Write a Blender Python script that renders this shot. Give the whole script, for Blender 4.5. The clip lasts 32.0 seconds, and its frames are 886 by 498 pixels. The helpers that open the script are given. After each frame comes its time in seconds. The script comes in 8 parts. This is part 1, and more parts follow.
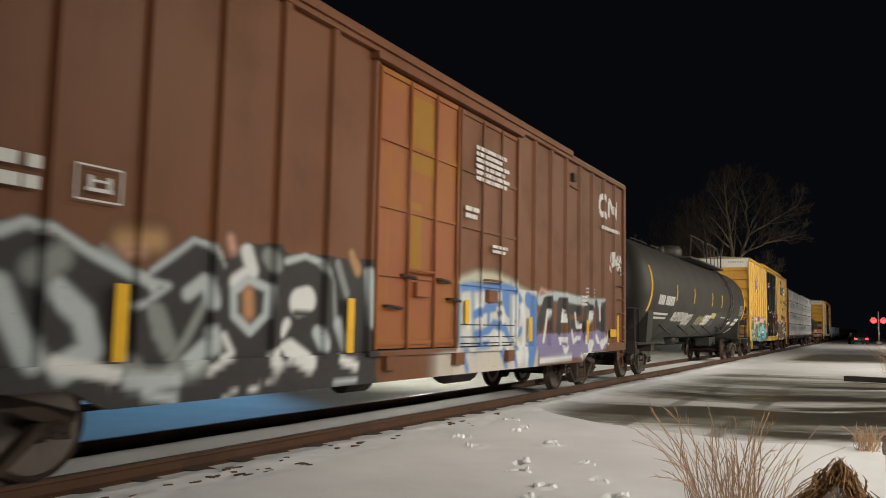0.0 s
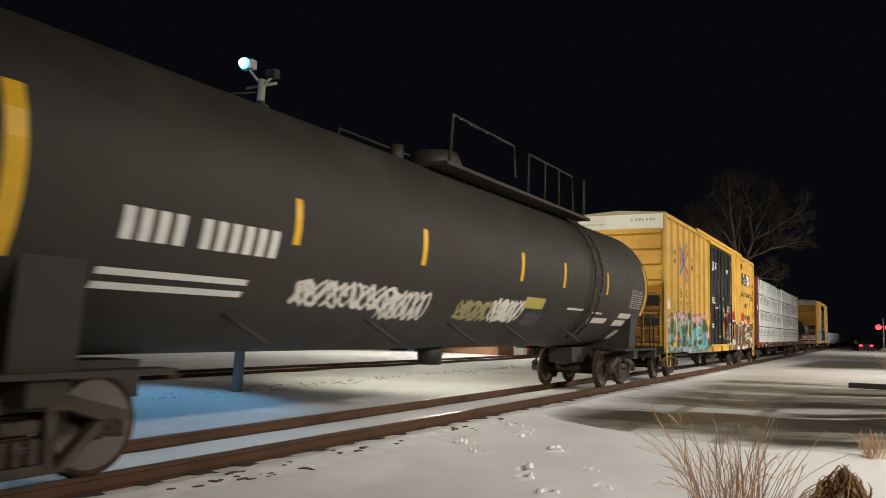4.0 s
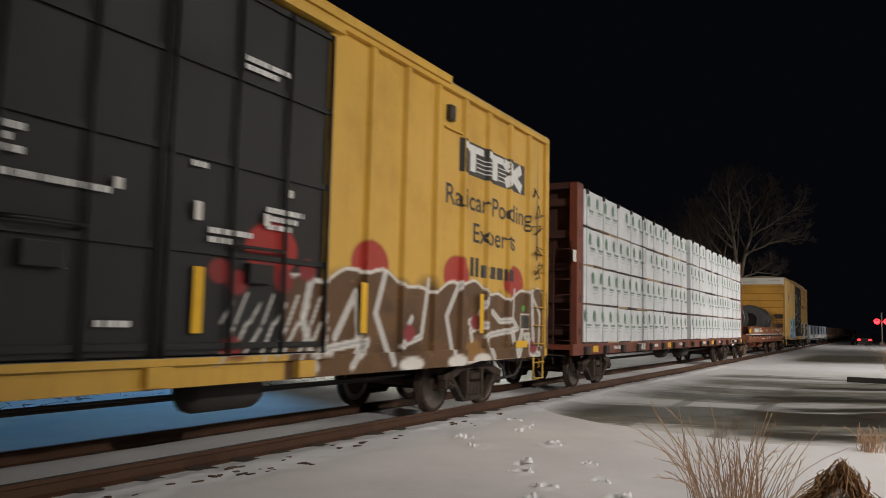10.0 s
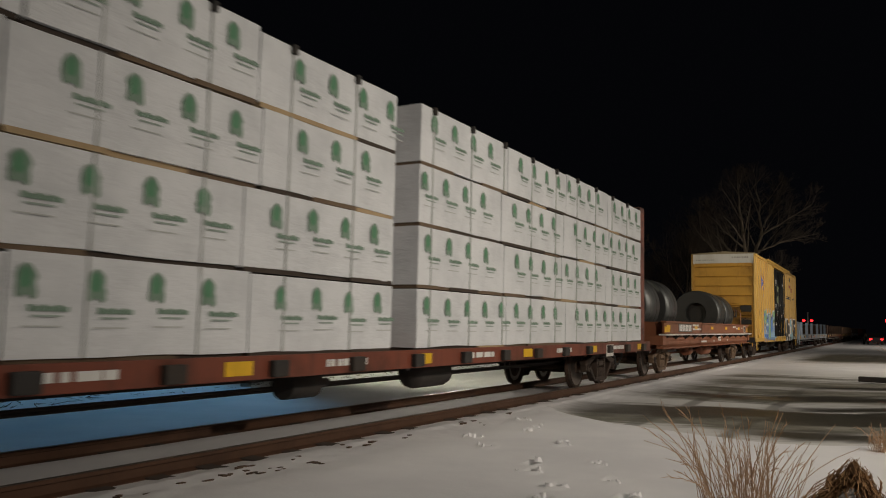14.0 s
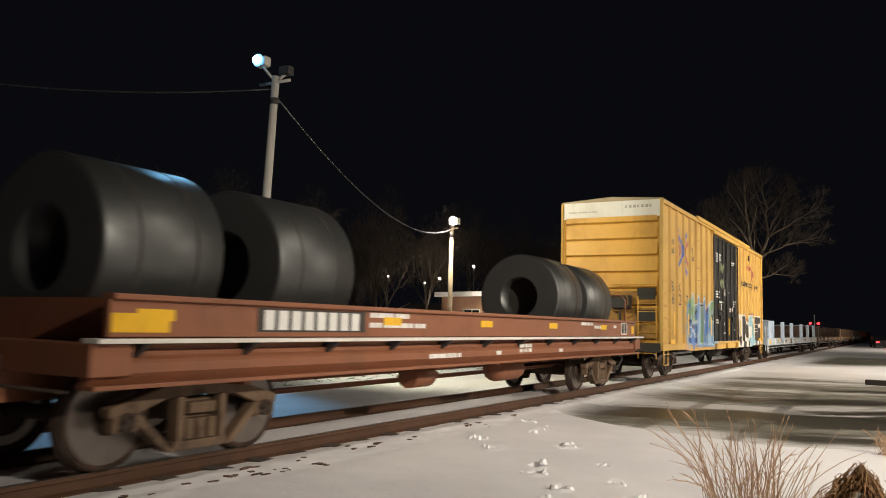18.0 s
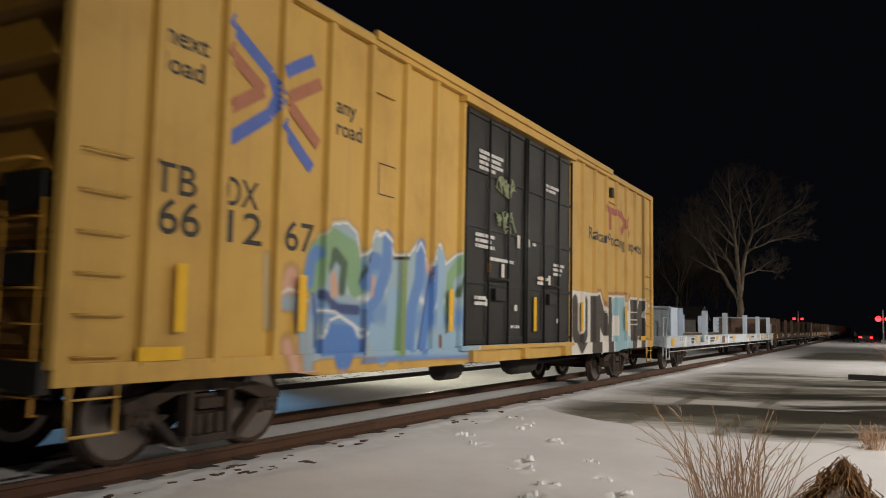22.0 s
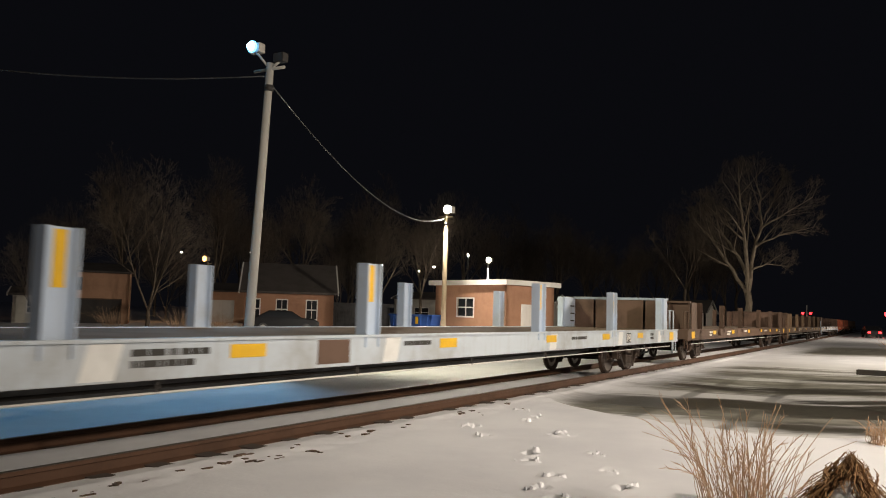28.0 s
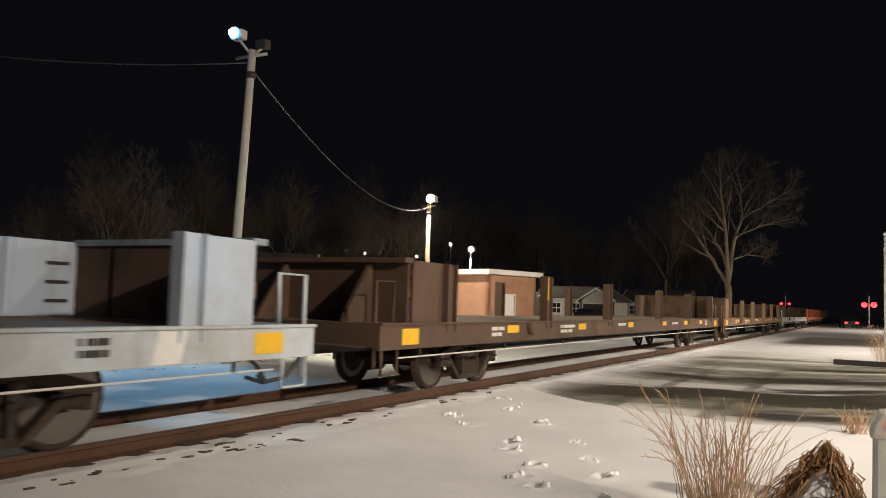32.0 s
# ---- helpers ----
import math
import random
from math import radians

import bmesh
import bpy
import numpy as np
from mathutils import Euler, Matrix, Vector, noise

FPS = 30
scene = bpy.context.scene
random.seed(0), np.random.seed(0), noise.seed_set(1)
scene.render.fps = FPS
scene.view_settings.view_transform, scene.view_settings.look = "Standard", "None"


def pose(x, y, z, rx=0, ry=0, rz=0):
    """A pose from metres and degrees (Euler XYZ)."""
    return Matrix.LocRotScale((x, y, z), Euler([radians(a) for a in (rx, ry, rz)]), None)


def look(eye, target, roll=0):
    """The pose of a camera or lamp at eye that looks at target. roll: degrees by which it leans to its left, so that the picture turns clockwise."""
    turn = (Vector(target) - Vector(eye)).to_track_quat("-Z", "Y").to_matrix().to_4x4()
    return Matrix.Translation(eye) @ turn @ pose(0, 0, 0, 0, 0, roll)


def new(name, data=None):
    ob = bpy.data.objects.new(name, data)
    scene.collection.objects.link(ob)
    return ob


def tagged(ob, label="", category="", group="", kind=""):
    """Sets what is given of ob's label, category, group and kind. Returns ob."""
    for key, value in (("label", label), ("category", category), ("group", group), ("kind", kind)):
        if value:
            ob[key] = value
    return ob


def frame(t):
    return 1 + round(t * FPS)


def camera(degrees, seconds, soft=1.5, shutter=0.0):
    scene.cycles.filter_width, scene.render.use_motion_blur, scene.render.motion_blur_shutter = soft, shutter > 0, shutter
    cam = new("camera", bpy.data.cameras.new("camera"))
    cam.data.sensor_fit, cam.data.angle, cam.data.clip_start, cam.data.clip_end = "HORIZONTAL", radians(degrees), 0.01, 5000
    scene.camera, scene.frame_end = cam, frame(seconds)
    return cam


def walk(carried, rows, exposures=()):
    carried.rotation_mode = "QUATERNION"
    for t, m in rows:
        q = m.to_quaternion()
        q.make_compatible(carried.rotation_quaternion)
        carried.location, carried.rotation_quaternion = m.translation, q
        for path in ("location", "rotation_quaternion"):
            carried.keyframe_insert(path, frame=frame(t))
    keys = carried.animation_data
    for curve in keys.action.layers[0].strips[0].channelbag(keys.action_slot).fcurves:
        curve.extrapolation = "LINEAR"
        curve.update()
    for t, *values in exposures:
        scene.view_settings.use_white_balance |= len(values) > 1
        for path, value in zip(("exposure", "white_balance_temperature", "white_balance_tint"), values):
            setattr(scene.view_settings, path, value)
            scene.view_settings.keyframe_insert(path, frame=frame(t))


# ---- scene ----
cam = camera(58.1, 32.0, soft=1.0, shutter=0.5)
EYE = (7.036, 0.0, 1.547)
TURNS = [
    (0, 95.35, -1.10, 28.40), (0.5, 95.38, -1.12, 28.56), (1, 95.46, -1.20, 28.56), (1.5, 95.51, -1.21, 28.50),
    (2, 95.57, -1.21, 28.41), (2.5, 95.63, -1.24, 28.34), (3, 95.65, -1.30, 28.37), (3.5, 95.68, -1.32, 28.55),
    (5.5, 95.71, -1.32, 28.73), (6, 95.68, -1.33, 28.66), (6.5, 95.66, -1.31, 28.54), (7, 95.61, -1.31, 28.49),
    (7.5, 95.57, -1.28, 28.40), (8, 95.54, -1.29, 28.55), (8.5, 95.50, -1.31, 28.79), (9, 95.44, -1.30, 28.76),
    (9.5, 95.40, -1.22, 28.69), (10, 95.35, -1.22, 28.58), (10.5, 95.36, -1.20, 28.50), (11, 95.37, -1.16, 28.37),
    (11.5, 95.31, -1.11, 28.29), (12, 95.30, -1.06, 28.16), (12.5, 95.30, -1.08, 28.30), (13, 95.30, -1.14, 28.49),
    (13.5, 95.34, -1.16, 28.82), (14, 95.30, -1.20, 29.23), (14.5, 95.26, -1.25, 29.52), (15, 95.27, -1.28, 29.58),
    (15.5, 95.29, -1.30, 29.59), (17.5, 95.37, -1.42, 29.71), (18, 95.41, -1.37, 29.61), (18.5, 95.43, -1.32, 29.54),
    (19, 95.42, -1.23, 29.38), (19.5, 95.44, -1.17, 29.21), (20, 95.43, -1.11, 29.10), (20.5, 95.38, -1.10, 29.02),
    (21, 95.34, -1.08, 28.89), (21.5, 95.27, -1.09, 28.82), (22, 95.22, -1.12, 28.66), (22.5, 95.11, -1.16, 28.93),
    (23, 95.06, -1.17, 29.28), (23.5, 95.00, -1.17, 29.55), (24, 94.90, -1.20, 29.72), (24.5, 94.85, -1.21, 29.86),
    (25, 94.82, -1.22, 29.89), (25.5, 94.77, -1.26, 29.92), (26, 94.75, -1.31, 29.87), (26.5, 94.72, -1.39, 29.70),
    (28.5, 94.53, -1.70, 29.02), (29, 94.45, -1.79, 28.86), (29.5, 94.38, -1.84, 28.73), (30, 94.31, -1.89, 28.56),
    (30.5, 94.20, -1.91, 28.43), (31, 94.08, -1.88, 28.29), (31.5, 94.01, -1.85, 28.11), (32, 93.86, -1.81, 27.92)]
walk(cam, [(t, pose(*EYE, rx, ry, rz)) for t, rx, ry, rz in TURNS], exposures=[(0, 0.12, 6400, 6), (1, 0.12, 6400, 6), (2, 0.15, 6300, 5), (3, 0.1, 6400, 6), (6, 0.45, 6600, 10), (8, -0.05, 6500, 10), (9, -0.3, 6400, 10), (10, -0.28, 6150, 10), (11, -0.22, 6200, 10), (13, -0.7, 6400, 8), (15.5, -0.65, 7000, 10), (18, 0.45, 6800, 10), (20, 0.7, 6500, 10), (21, 0.2, 6500, 10), (22, -0.15, 6400, 10), (23, -0.2, 6150, 10), (25, -0.3, 6250, 10), (26, 0, 6250, 10), (29, 0.5, 7000, 11), (32, 0.5, 7000, 11)])

RAIL = 0.16     # height of the rail's top over the ground
GAUGE = 0.755   # half the distance between the rails' middles


def run(t):
    """How far the train has rolled towards the camera at t seconds; zero at 16 s."""
    u = (t - 16) / 16
    return 16 * (4.5677 * u - 0.1643 * u ** 2 - 0.0343 * u ** 3 + 0.0106 * u ** 4)


# ---- night sky and lamps ----
world = bpy.data.worlds.new("night_sky")
scene.world = world
world.use_nodes = True
wn = world.node_tree.nodes
wn["Background"].inputs[0].default_value = (0.26, 0.28, 0.40, 1)
wn["Background"].inputs[1].default_value = 0.008


def lamp(name, at, target, watts, colour, size, spread=180, blend=0.35):
    data = bpy.data.lights.new(name, "SPOT")
    data.energy, data.color, data.shadow_soft_size = watts, colour, size
    data.spot_size, data.spot_blend = radians(spread), blend
    ob = new(name, data)
    ob.matrix_basis = look(at, target)
    return ob


WARM, COOL, WHITE = (1.0, 0.90, 0.78), (0.22, 0.60, 1.0), (1.0, 0.93, 0.8)
POLE_A, POLE_B, POLE_C = (-6.41, 14.48), (-17.5, 44.0), (-34.5, 85.0)
# street lamps out of view, added to fit the light on train and snow
UNSEEN_STREETS = ((24.5, 0.5, 9.4), (11.1, 12.5, 9.2), (23.0, 36.0, 9.4), (21.0, 92.0, 9.4))
for (sx, sy, sz), watts, aim, spread in zip(UNSEEN_STREETS, (19800, 1600, 24000, 11000), ((0.5, 23.7, 0), (8.0, 11.0, 0), (11, 38, 0), (12, 94, 0)), (92, 140, 150, 170)):
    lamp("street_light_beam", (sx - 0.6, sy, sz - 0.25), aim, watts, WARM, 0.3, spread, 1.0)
lamp("yard_light_beam", (-6.95, 13.85, 7.8), (-8.0, 7.0, 0), 950, COOL, 0.2, 100)
lamp("yard_light_beam", (-5.75, 14.75, 7.65), (-3.5, 27.0, 0), 2600, (1.0, 0.96, 0.72), 0.2, 105, 0.8)
lamp("pole_light_beam", (-17.2, 43.4, 7.95), (-13, 38, 0), 5500, WHITE, 0.25, 165)
lamp("pole_light_beam", (-34.1, 84.4, 7.7), (-28, 80, 0), 7000, WHITE, 0.25, 170)
lamp("porch_light_beam", (-51.4, 56.5, 6.2), (-50, 52, 0), 700, (1.0, 0.5, 0.2), 0.2, 170)

# ---- materials ----


class Nodes:
    """A small helper to write shader graphs."""

    def __init__(self, name):
        self.mat = bpy.data.materials.new(name)
        self.mat.use_nodes = True
        self.tree = self.mat.node_tree
        self.bsdf = self.tree.nodes["Principled BSDF"]
        self.co = self.add("ShaderNodeTexCoord").outputs["Object"]

    def add(self, kind):
        return self.tree.nodes.new(kind)

    def put(self, socket, value):
        if isinstance(value, bpy.types.NodeSocket):
            self.tree.links.new(value, socket)
        elif isinstance(value, (tuple, list)) and len(value) == 3 and socket.type == "RGBA":
            socket.default_value = (*value, 1)
        else:
            socket.default_value = value

    def math(self, op, a, b=0.0, c=0.0, clamp=False):
        n = self.add("ShaderNodeMath")
        n.operation, n.use_clamp = op, clamp
        for s, v in zip(n.inputs, (a, b, c)):
            self.put(s, v)
        return n.outputs[0]

    def mix(self, fac, a, b, blend="MIX"):
        n = self.add("ShaderNodeMix")
        n.data_type, n.blend_type = "RGBA", blend
        for s, v in zip((n.inputs[0], n.inputs[6], n.inputs[7]), (fac, a, b)):
            self.put(s, v)
        return n.outputs[2]

    def noise(self, scale, detail=4.0, rough=0.55, co=None, colour=False):
        n = self.add("ShaderNodeTexNoise")
        self.put(n.inputs["Vector"], co or self.co)
        self.put(n.inputs["Scale"], scale), self.put(n.inputs["Detail"], detail), self.put(n.inputs["Roughness"], rough)
        return n.outputs[1 if colour else 0]

    def ramp(self, value, lo, hi):
        n = self.add("ShaderNodeMapRange")
        n.interpolation_type = "SMOOTHSTEP"
        for s, v in zip(n.inputs, (value, lo, hi, 0.0, 1.0)):
            self.put(s, v)
        return n.outputs[0]

    def scaled(self, sx, sy, sz, co=None, shift=(0, 0, 0)):
        n = self.add("ShaderNodeMapping")
        self.put(n.inputs[0], co or self.co)
        n.inputs[1].default_value, n.inputs[3].default_value = shift, (sx, sy, sz)
        return n.outputs[0]

    def axes(self, co=None):
        n = self.add("ShaderNodeSeparateXYZ")
        self.put(n.inputs[0], co or self.co)
        return n.outputs

    def bump(self, height, strength=0.3, distance=0.02):
        n = self.add("ShaderNodeBump")
        self.put(n.inputs["Height"], height)
        n.inputs["Strength"].default_value, n.inputs["Distance"].default_value = strength, distance
        self.tree.links.new(n.outputs[0], self.bsdf.inputs["Normal"])

    def done(self, colour, rough=0.6, metal=0.0, spec=None):
        self.put(self.bsdf.inputs["Base Color"], colour)
        self.put(self.bsdf.inputs["Roughness"], rough)
        self.put(self.bsdf.inputs["Metallic"], metal)
        if spec is not None:
            self.bsdf.inputs["Specular IOR Level"].default_value = spec
        return self.mat


def weathered(name, base, dirt, rough=0.55, metal=0.0, amount=0.5, streaks=True, bump=0.25, scale=1.0):
    """Paint or metal with broad stains, vertical streaks and fine grain."""
    n = Nodes(name)
    broad = n.ramp(n.noise(0.9 * scale, 6, 0.65), 0.42, 0.72)
    colour = n.mix(n.math("MULTIPLY", broad, amount), base, dirt)
    if streaks:
        runs = n.ramp(n.noise(1.0, 5, 0.6, n.scaled(9 * scale, 9 * scale, 0.5 * scale)), 0.5, 0.8)
        colour = n.mix(n.math("MULTIPLY", runs, amount * 0.8), colour, dirt)
    fine = n.noise(40 * scale, 3, 0.6)
    colour = n.mix(n.math("MULTIPLY", n.ramp(fine, 0.55, 0.8), amount * 0.5), colour, dirt)
    n.bump(n.math("ADD", fine, n.noise(6 * scale, 3)), bump, 0.006)
    return n.done(colour, n.math("ADD", rough, n.math("MULTIPLY", broad, 0.15)), metal)


def plain(name, colour, rough=0.5, metal=0.0, glow=None, strength=0.0):
    n = Nodes(name)
    c = n.mix(n.math("MULTIPLY", n.ramp(n.noise(7, 4), 0.35, 0.75), 0.25), colour, tuple(v * 0.55 for v in colour))
    n.done(c, rough, metal)
    if glow:
        n.put(n.bsdf.inputs["Emission Color"], glow)
        n.bsdf.inputs["Emission Strength"].default_value = strength
    return n.mat


def car_paint(name, base, dirt, rough=0.5, amount=0.45):
    """Weathered paint of a car's side; its sprayed colours lie in the mesh as paint."""
    n = Nodes(name)
    broad = n.ramp(n.noise(0.7, 6, 0.65), 0.42, 0.75)
    colour = n.mix(n.math("MULTIPLY", broad, amount), base, dirt)
    tag, cover = n.add("ShaderNodeAttribute"), n.add("ShaderNodeAttribute")
    tag.attribute_name, cover.attribute_name = "spray", "spray_cover"
    worn = n.math("MULTIPLY", cover.outputs["Fac"], n.ramp(n.noise(14, 5, 0.7), 0.78, 0.6))
    colour = n.mix(worn, colour, n.mix(n.math("MULTIPLY", n.noise(5, 4), 0.10), tag.outputs["Color"], dirt))
    fresh = n.math("SUBTRACT", 1.0, n.math("MULTIPLY", worn, 0.75))
    runs = n.ramp(n.noise(1.0, 5, 0.6, n.scaled(8, 8, 0.4)), 0.52, 0.8)
    colour = n.mix(n.math("MULTIPLY", fresh, n.math("MULTIPLY", runs, amount * 0.8)), colour, dirt)
    fine = n.noise(30, 3, 0.6)
    colour = n.mix(n.math("MULTIPLY", fresh, n.math("MULTIPLY", n.ramp(fine, 0.58, 0.8), amount * 0.5)), colour, dirt)
    n.bump(n.math("ADD", fine, n.noise(3, 3)), 0.2, 0.006)
    return n.done(colour, n.math("ADD", rough, n.math("MULTIPLY", broad, 0.15)))


def snow_ground():
    """Snow, with a wet lot whose curved bands of bare asphalt and slush show between swept snow."""
    n = Nodes("snow_and_asphalt")
    x, y, z = n.axes()
    soft = n.noise(0.35, 5, 0.6)
    snow = n.mix(n.ramp(soft, 0.35, 0.7), (0.84, 0.84, 0.86), (0.72, 0.72, 0.75))
    grit = n.ramp(n.noise(22, 4, 0.7), 0.66, 0.8)
    snow = n.mix(n.math("MULTIPLY", grit, 0.35), snow, (0.25, 0.20, 0.15))
    tar = n.mix(n.ramp(n.noise(9, 6, 0.7), 0.3, 0.75), (0.050, 0.046, 0.036), (0.095, 0.088, 0.070))
    wet_snow = n.mix(n.ramp(n.noise(1.2, 5, 0.6), 0.35, 0.7), (0.15, 0.142, 0.115), (0.28, 0.268, 0.23))
    # edge of the lot: a rounded bank of snow
    off = n.math("SUBTRACT", n.math("MAXIMUM", n.math("MINIMUM", x, 7.6), 0.6), 5.4)
    steep = n.math("ADD", 0.15, n.math("MULTIPLY", 0.22, n.math("GREATER_THAN", off, 0.0)))
    bank = n.math("ADD", 11.72, n.math("MULTIPLY", steep, n.math("MULTIPLY", off, off)))
    bank = n.math("ADD", bank, n.math("MULTIPLY", 0.3, n.math("SUBTRACT", n.noise(1.6, 3), 0.5)))
    inside = n.ramp(n.math("SUBTRACT", y, bank), -0.08, 0.12)
    # the sweeps of a plough: arcs across the lot, ragged by two noises
    turn = n.math("MAXIMUM", n.math("SUBTRACT", x, 3.0), 0.0)
    b = n.math("SUBTRACT", y, n.math("MULTIPLY", 0.10, n.math("MULTIPLY", turn, turn)))
    w = n.add("ShaderNodeCombineXYZ")
    n.put(w.inputs[0], n.math("MULTIPLY", x, 0.35)), n.put(w.inputs[1], n.math("MULTIPLY", b, 0.5))
    ragged = n.math("SUBTRACT", n.noise(1.0, 4, 0.6, w.outputs[0]), 0.5)
    v = n.add("ShaderNodeCombineXYZ")
    n.put(v.inputs[0], n.math("MULTIPLY", x, 0.22)), n.put(v.inputs[1], n.math("MULTIPLY", b, 2.2))
    streak = n.math("SUBTRACT", n.noise(1.0, 4, 0.6, v.outputs[0]), 0.5)
    b = n.math("ADD", b, n.math("MULTIPLY", ragged, 2.6))

    def band(middle, half, edge=0.35, k=1.0):
        d = n.math("ADD", n.math("ABSOLUTE", n.math("SUBTRACT", b, middle)), n.math("MULTIPLY", streak, 2.4 * k))
        return n.ramp(d, half + edge, half - edge)

    def most(*parts):
        out = parts[0]
        for q in parts[1:]:
            out = n.math("MAXIMUM", out, q)
        return out

    right = n.ramp(x, 4.3, 5.6)
    margin = n.ramp(n.math("ADD", n.math("SUBTRACT", x, n.math("MULTIPLY", 0.03, n.math("SUBTRACT", y, 15.0))), n.math("MULTIPLY", ragged, 2.0)), 1.25, 2.5)
    grey = most(band(14.0, 1.3), band(18.9, 0.6), band(21.8, 1.2, 0.6), band(25.4, 1.5, 0.7, 1.5), band(29.0, 0.7, 0.6, 2.0), band(52.0, 8.0, 3.0, 3.0))
    dark = most(band(15.3, 1.2, 0.3), band(19.9, 0.8, 0.3), n.math("MULTIPLY", right, most(band(12.5, 0.6), band(24.0, 0.6), band(17.2, 0.4))), n.math("MULTIPLY", band(48.5, 2.0, 2.0), 0.6))
    amount = n.math("MULTIPLY", inside, margin)
    # two wheel tracks that run out of the lot
    wander = n.math("ADD", x, n.math("MULTIPLY", 0.5, n.math("SUBTRACT", n.noise(0.12, 2), 0.5)))
    near_part = n.ramp(y, 27.0, 20.0)
    for lane in (4.9, 3.35):
        track = n.ramp(n.math("ABSOLUTE", n.math("SUBTRACT", wander, lane)), 0.17, 0.08)
        dark = n.math("MAXIMUM", dark, n.math("MULTIPLY", n.math("MULTIPLY", track, near_part), 0.6))
    slush = n.math("MULTIPLY", n.math("MULTIPLY", amount, n.ramp(y, 40.0, 30.0)), 0.42)
    colour = n.mix(n.math("MULTIPLY", amount, grey), n.mix(slush, snow, (0.33, 0.315, 0.26)), wet_snow)
    wet = n.math("MULTIPLY", amount, dark)
    colour = n.mix(wet, colour, tar)
    n.bump(n.math("ADD", n.math("MULTIPLY", n.noise(14, 5, 0.65), 0.5), n.noise(2.2, 4, 0.6)), 0.35, 0.03)
    return n.done(colour, n.math("SUBTRACT", 0.75, n.math("MULTIPLY", wet, 0.4)), 0.0, 0.3)


def wrap_paper():
    """White lumber wrap with faint seams, folds and dust."""
    n = Nodes("white_wrap")
    c = n.mix(n.ramp(n.noise(1.3, 5, 0.6), 0.4, 0.75), (0.74, 0.76, 0.79), (0.61, 0.63, 0.66))
    c = n.mix(n.math("MULTIPLY", n.ramp(n.noise(18, 4), 0.6, 0.8), 0.2), c, (0.4, 0.38, 0.35))
    n.bump(n.noise(3.0, 4, 0.6, n.scaled(1, 1, 3)), 0.5, 0.03)
    return n.done(c, 0.45)


def bark(name, dark, light):
    n = Nodes(name)
    c = n.mix(n.ramp(n.noise(3, 5, 0.7, n.scaled(1, 1, 0.3)), 0.35, 0.7), dark, light)
    n.bump(n.noise(18, 4, 0.7, n.scaled(1, 1, 0.25)), 0.5, 0.02)
    return n.done(c, 0.9)


def straw():
    n = Nodes("dry_straw")
    r = n.add("ShaderNodeObjectInfo").outputs["Random"]
    c = n.mix(n.ramp(n.noise(9, 3), 0.35, 0.7), (0.44, 0.285, 0.17), (0.62, 0.44, 0.30))
    c = n.mix(n.math("MULTIPLY", r, 0.3), c, (0.34, 0.19, 0.11))
    return n.done(c, 0.8)


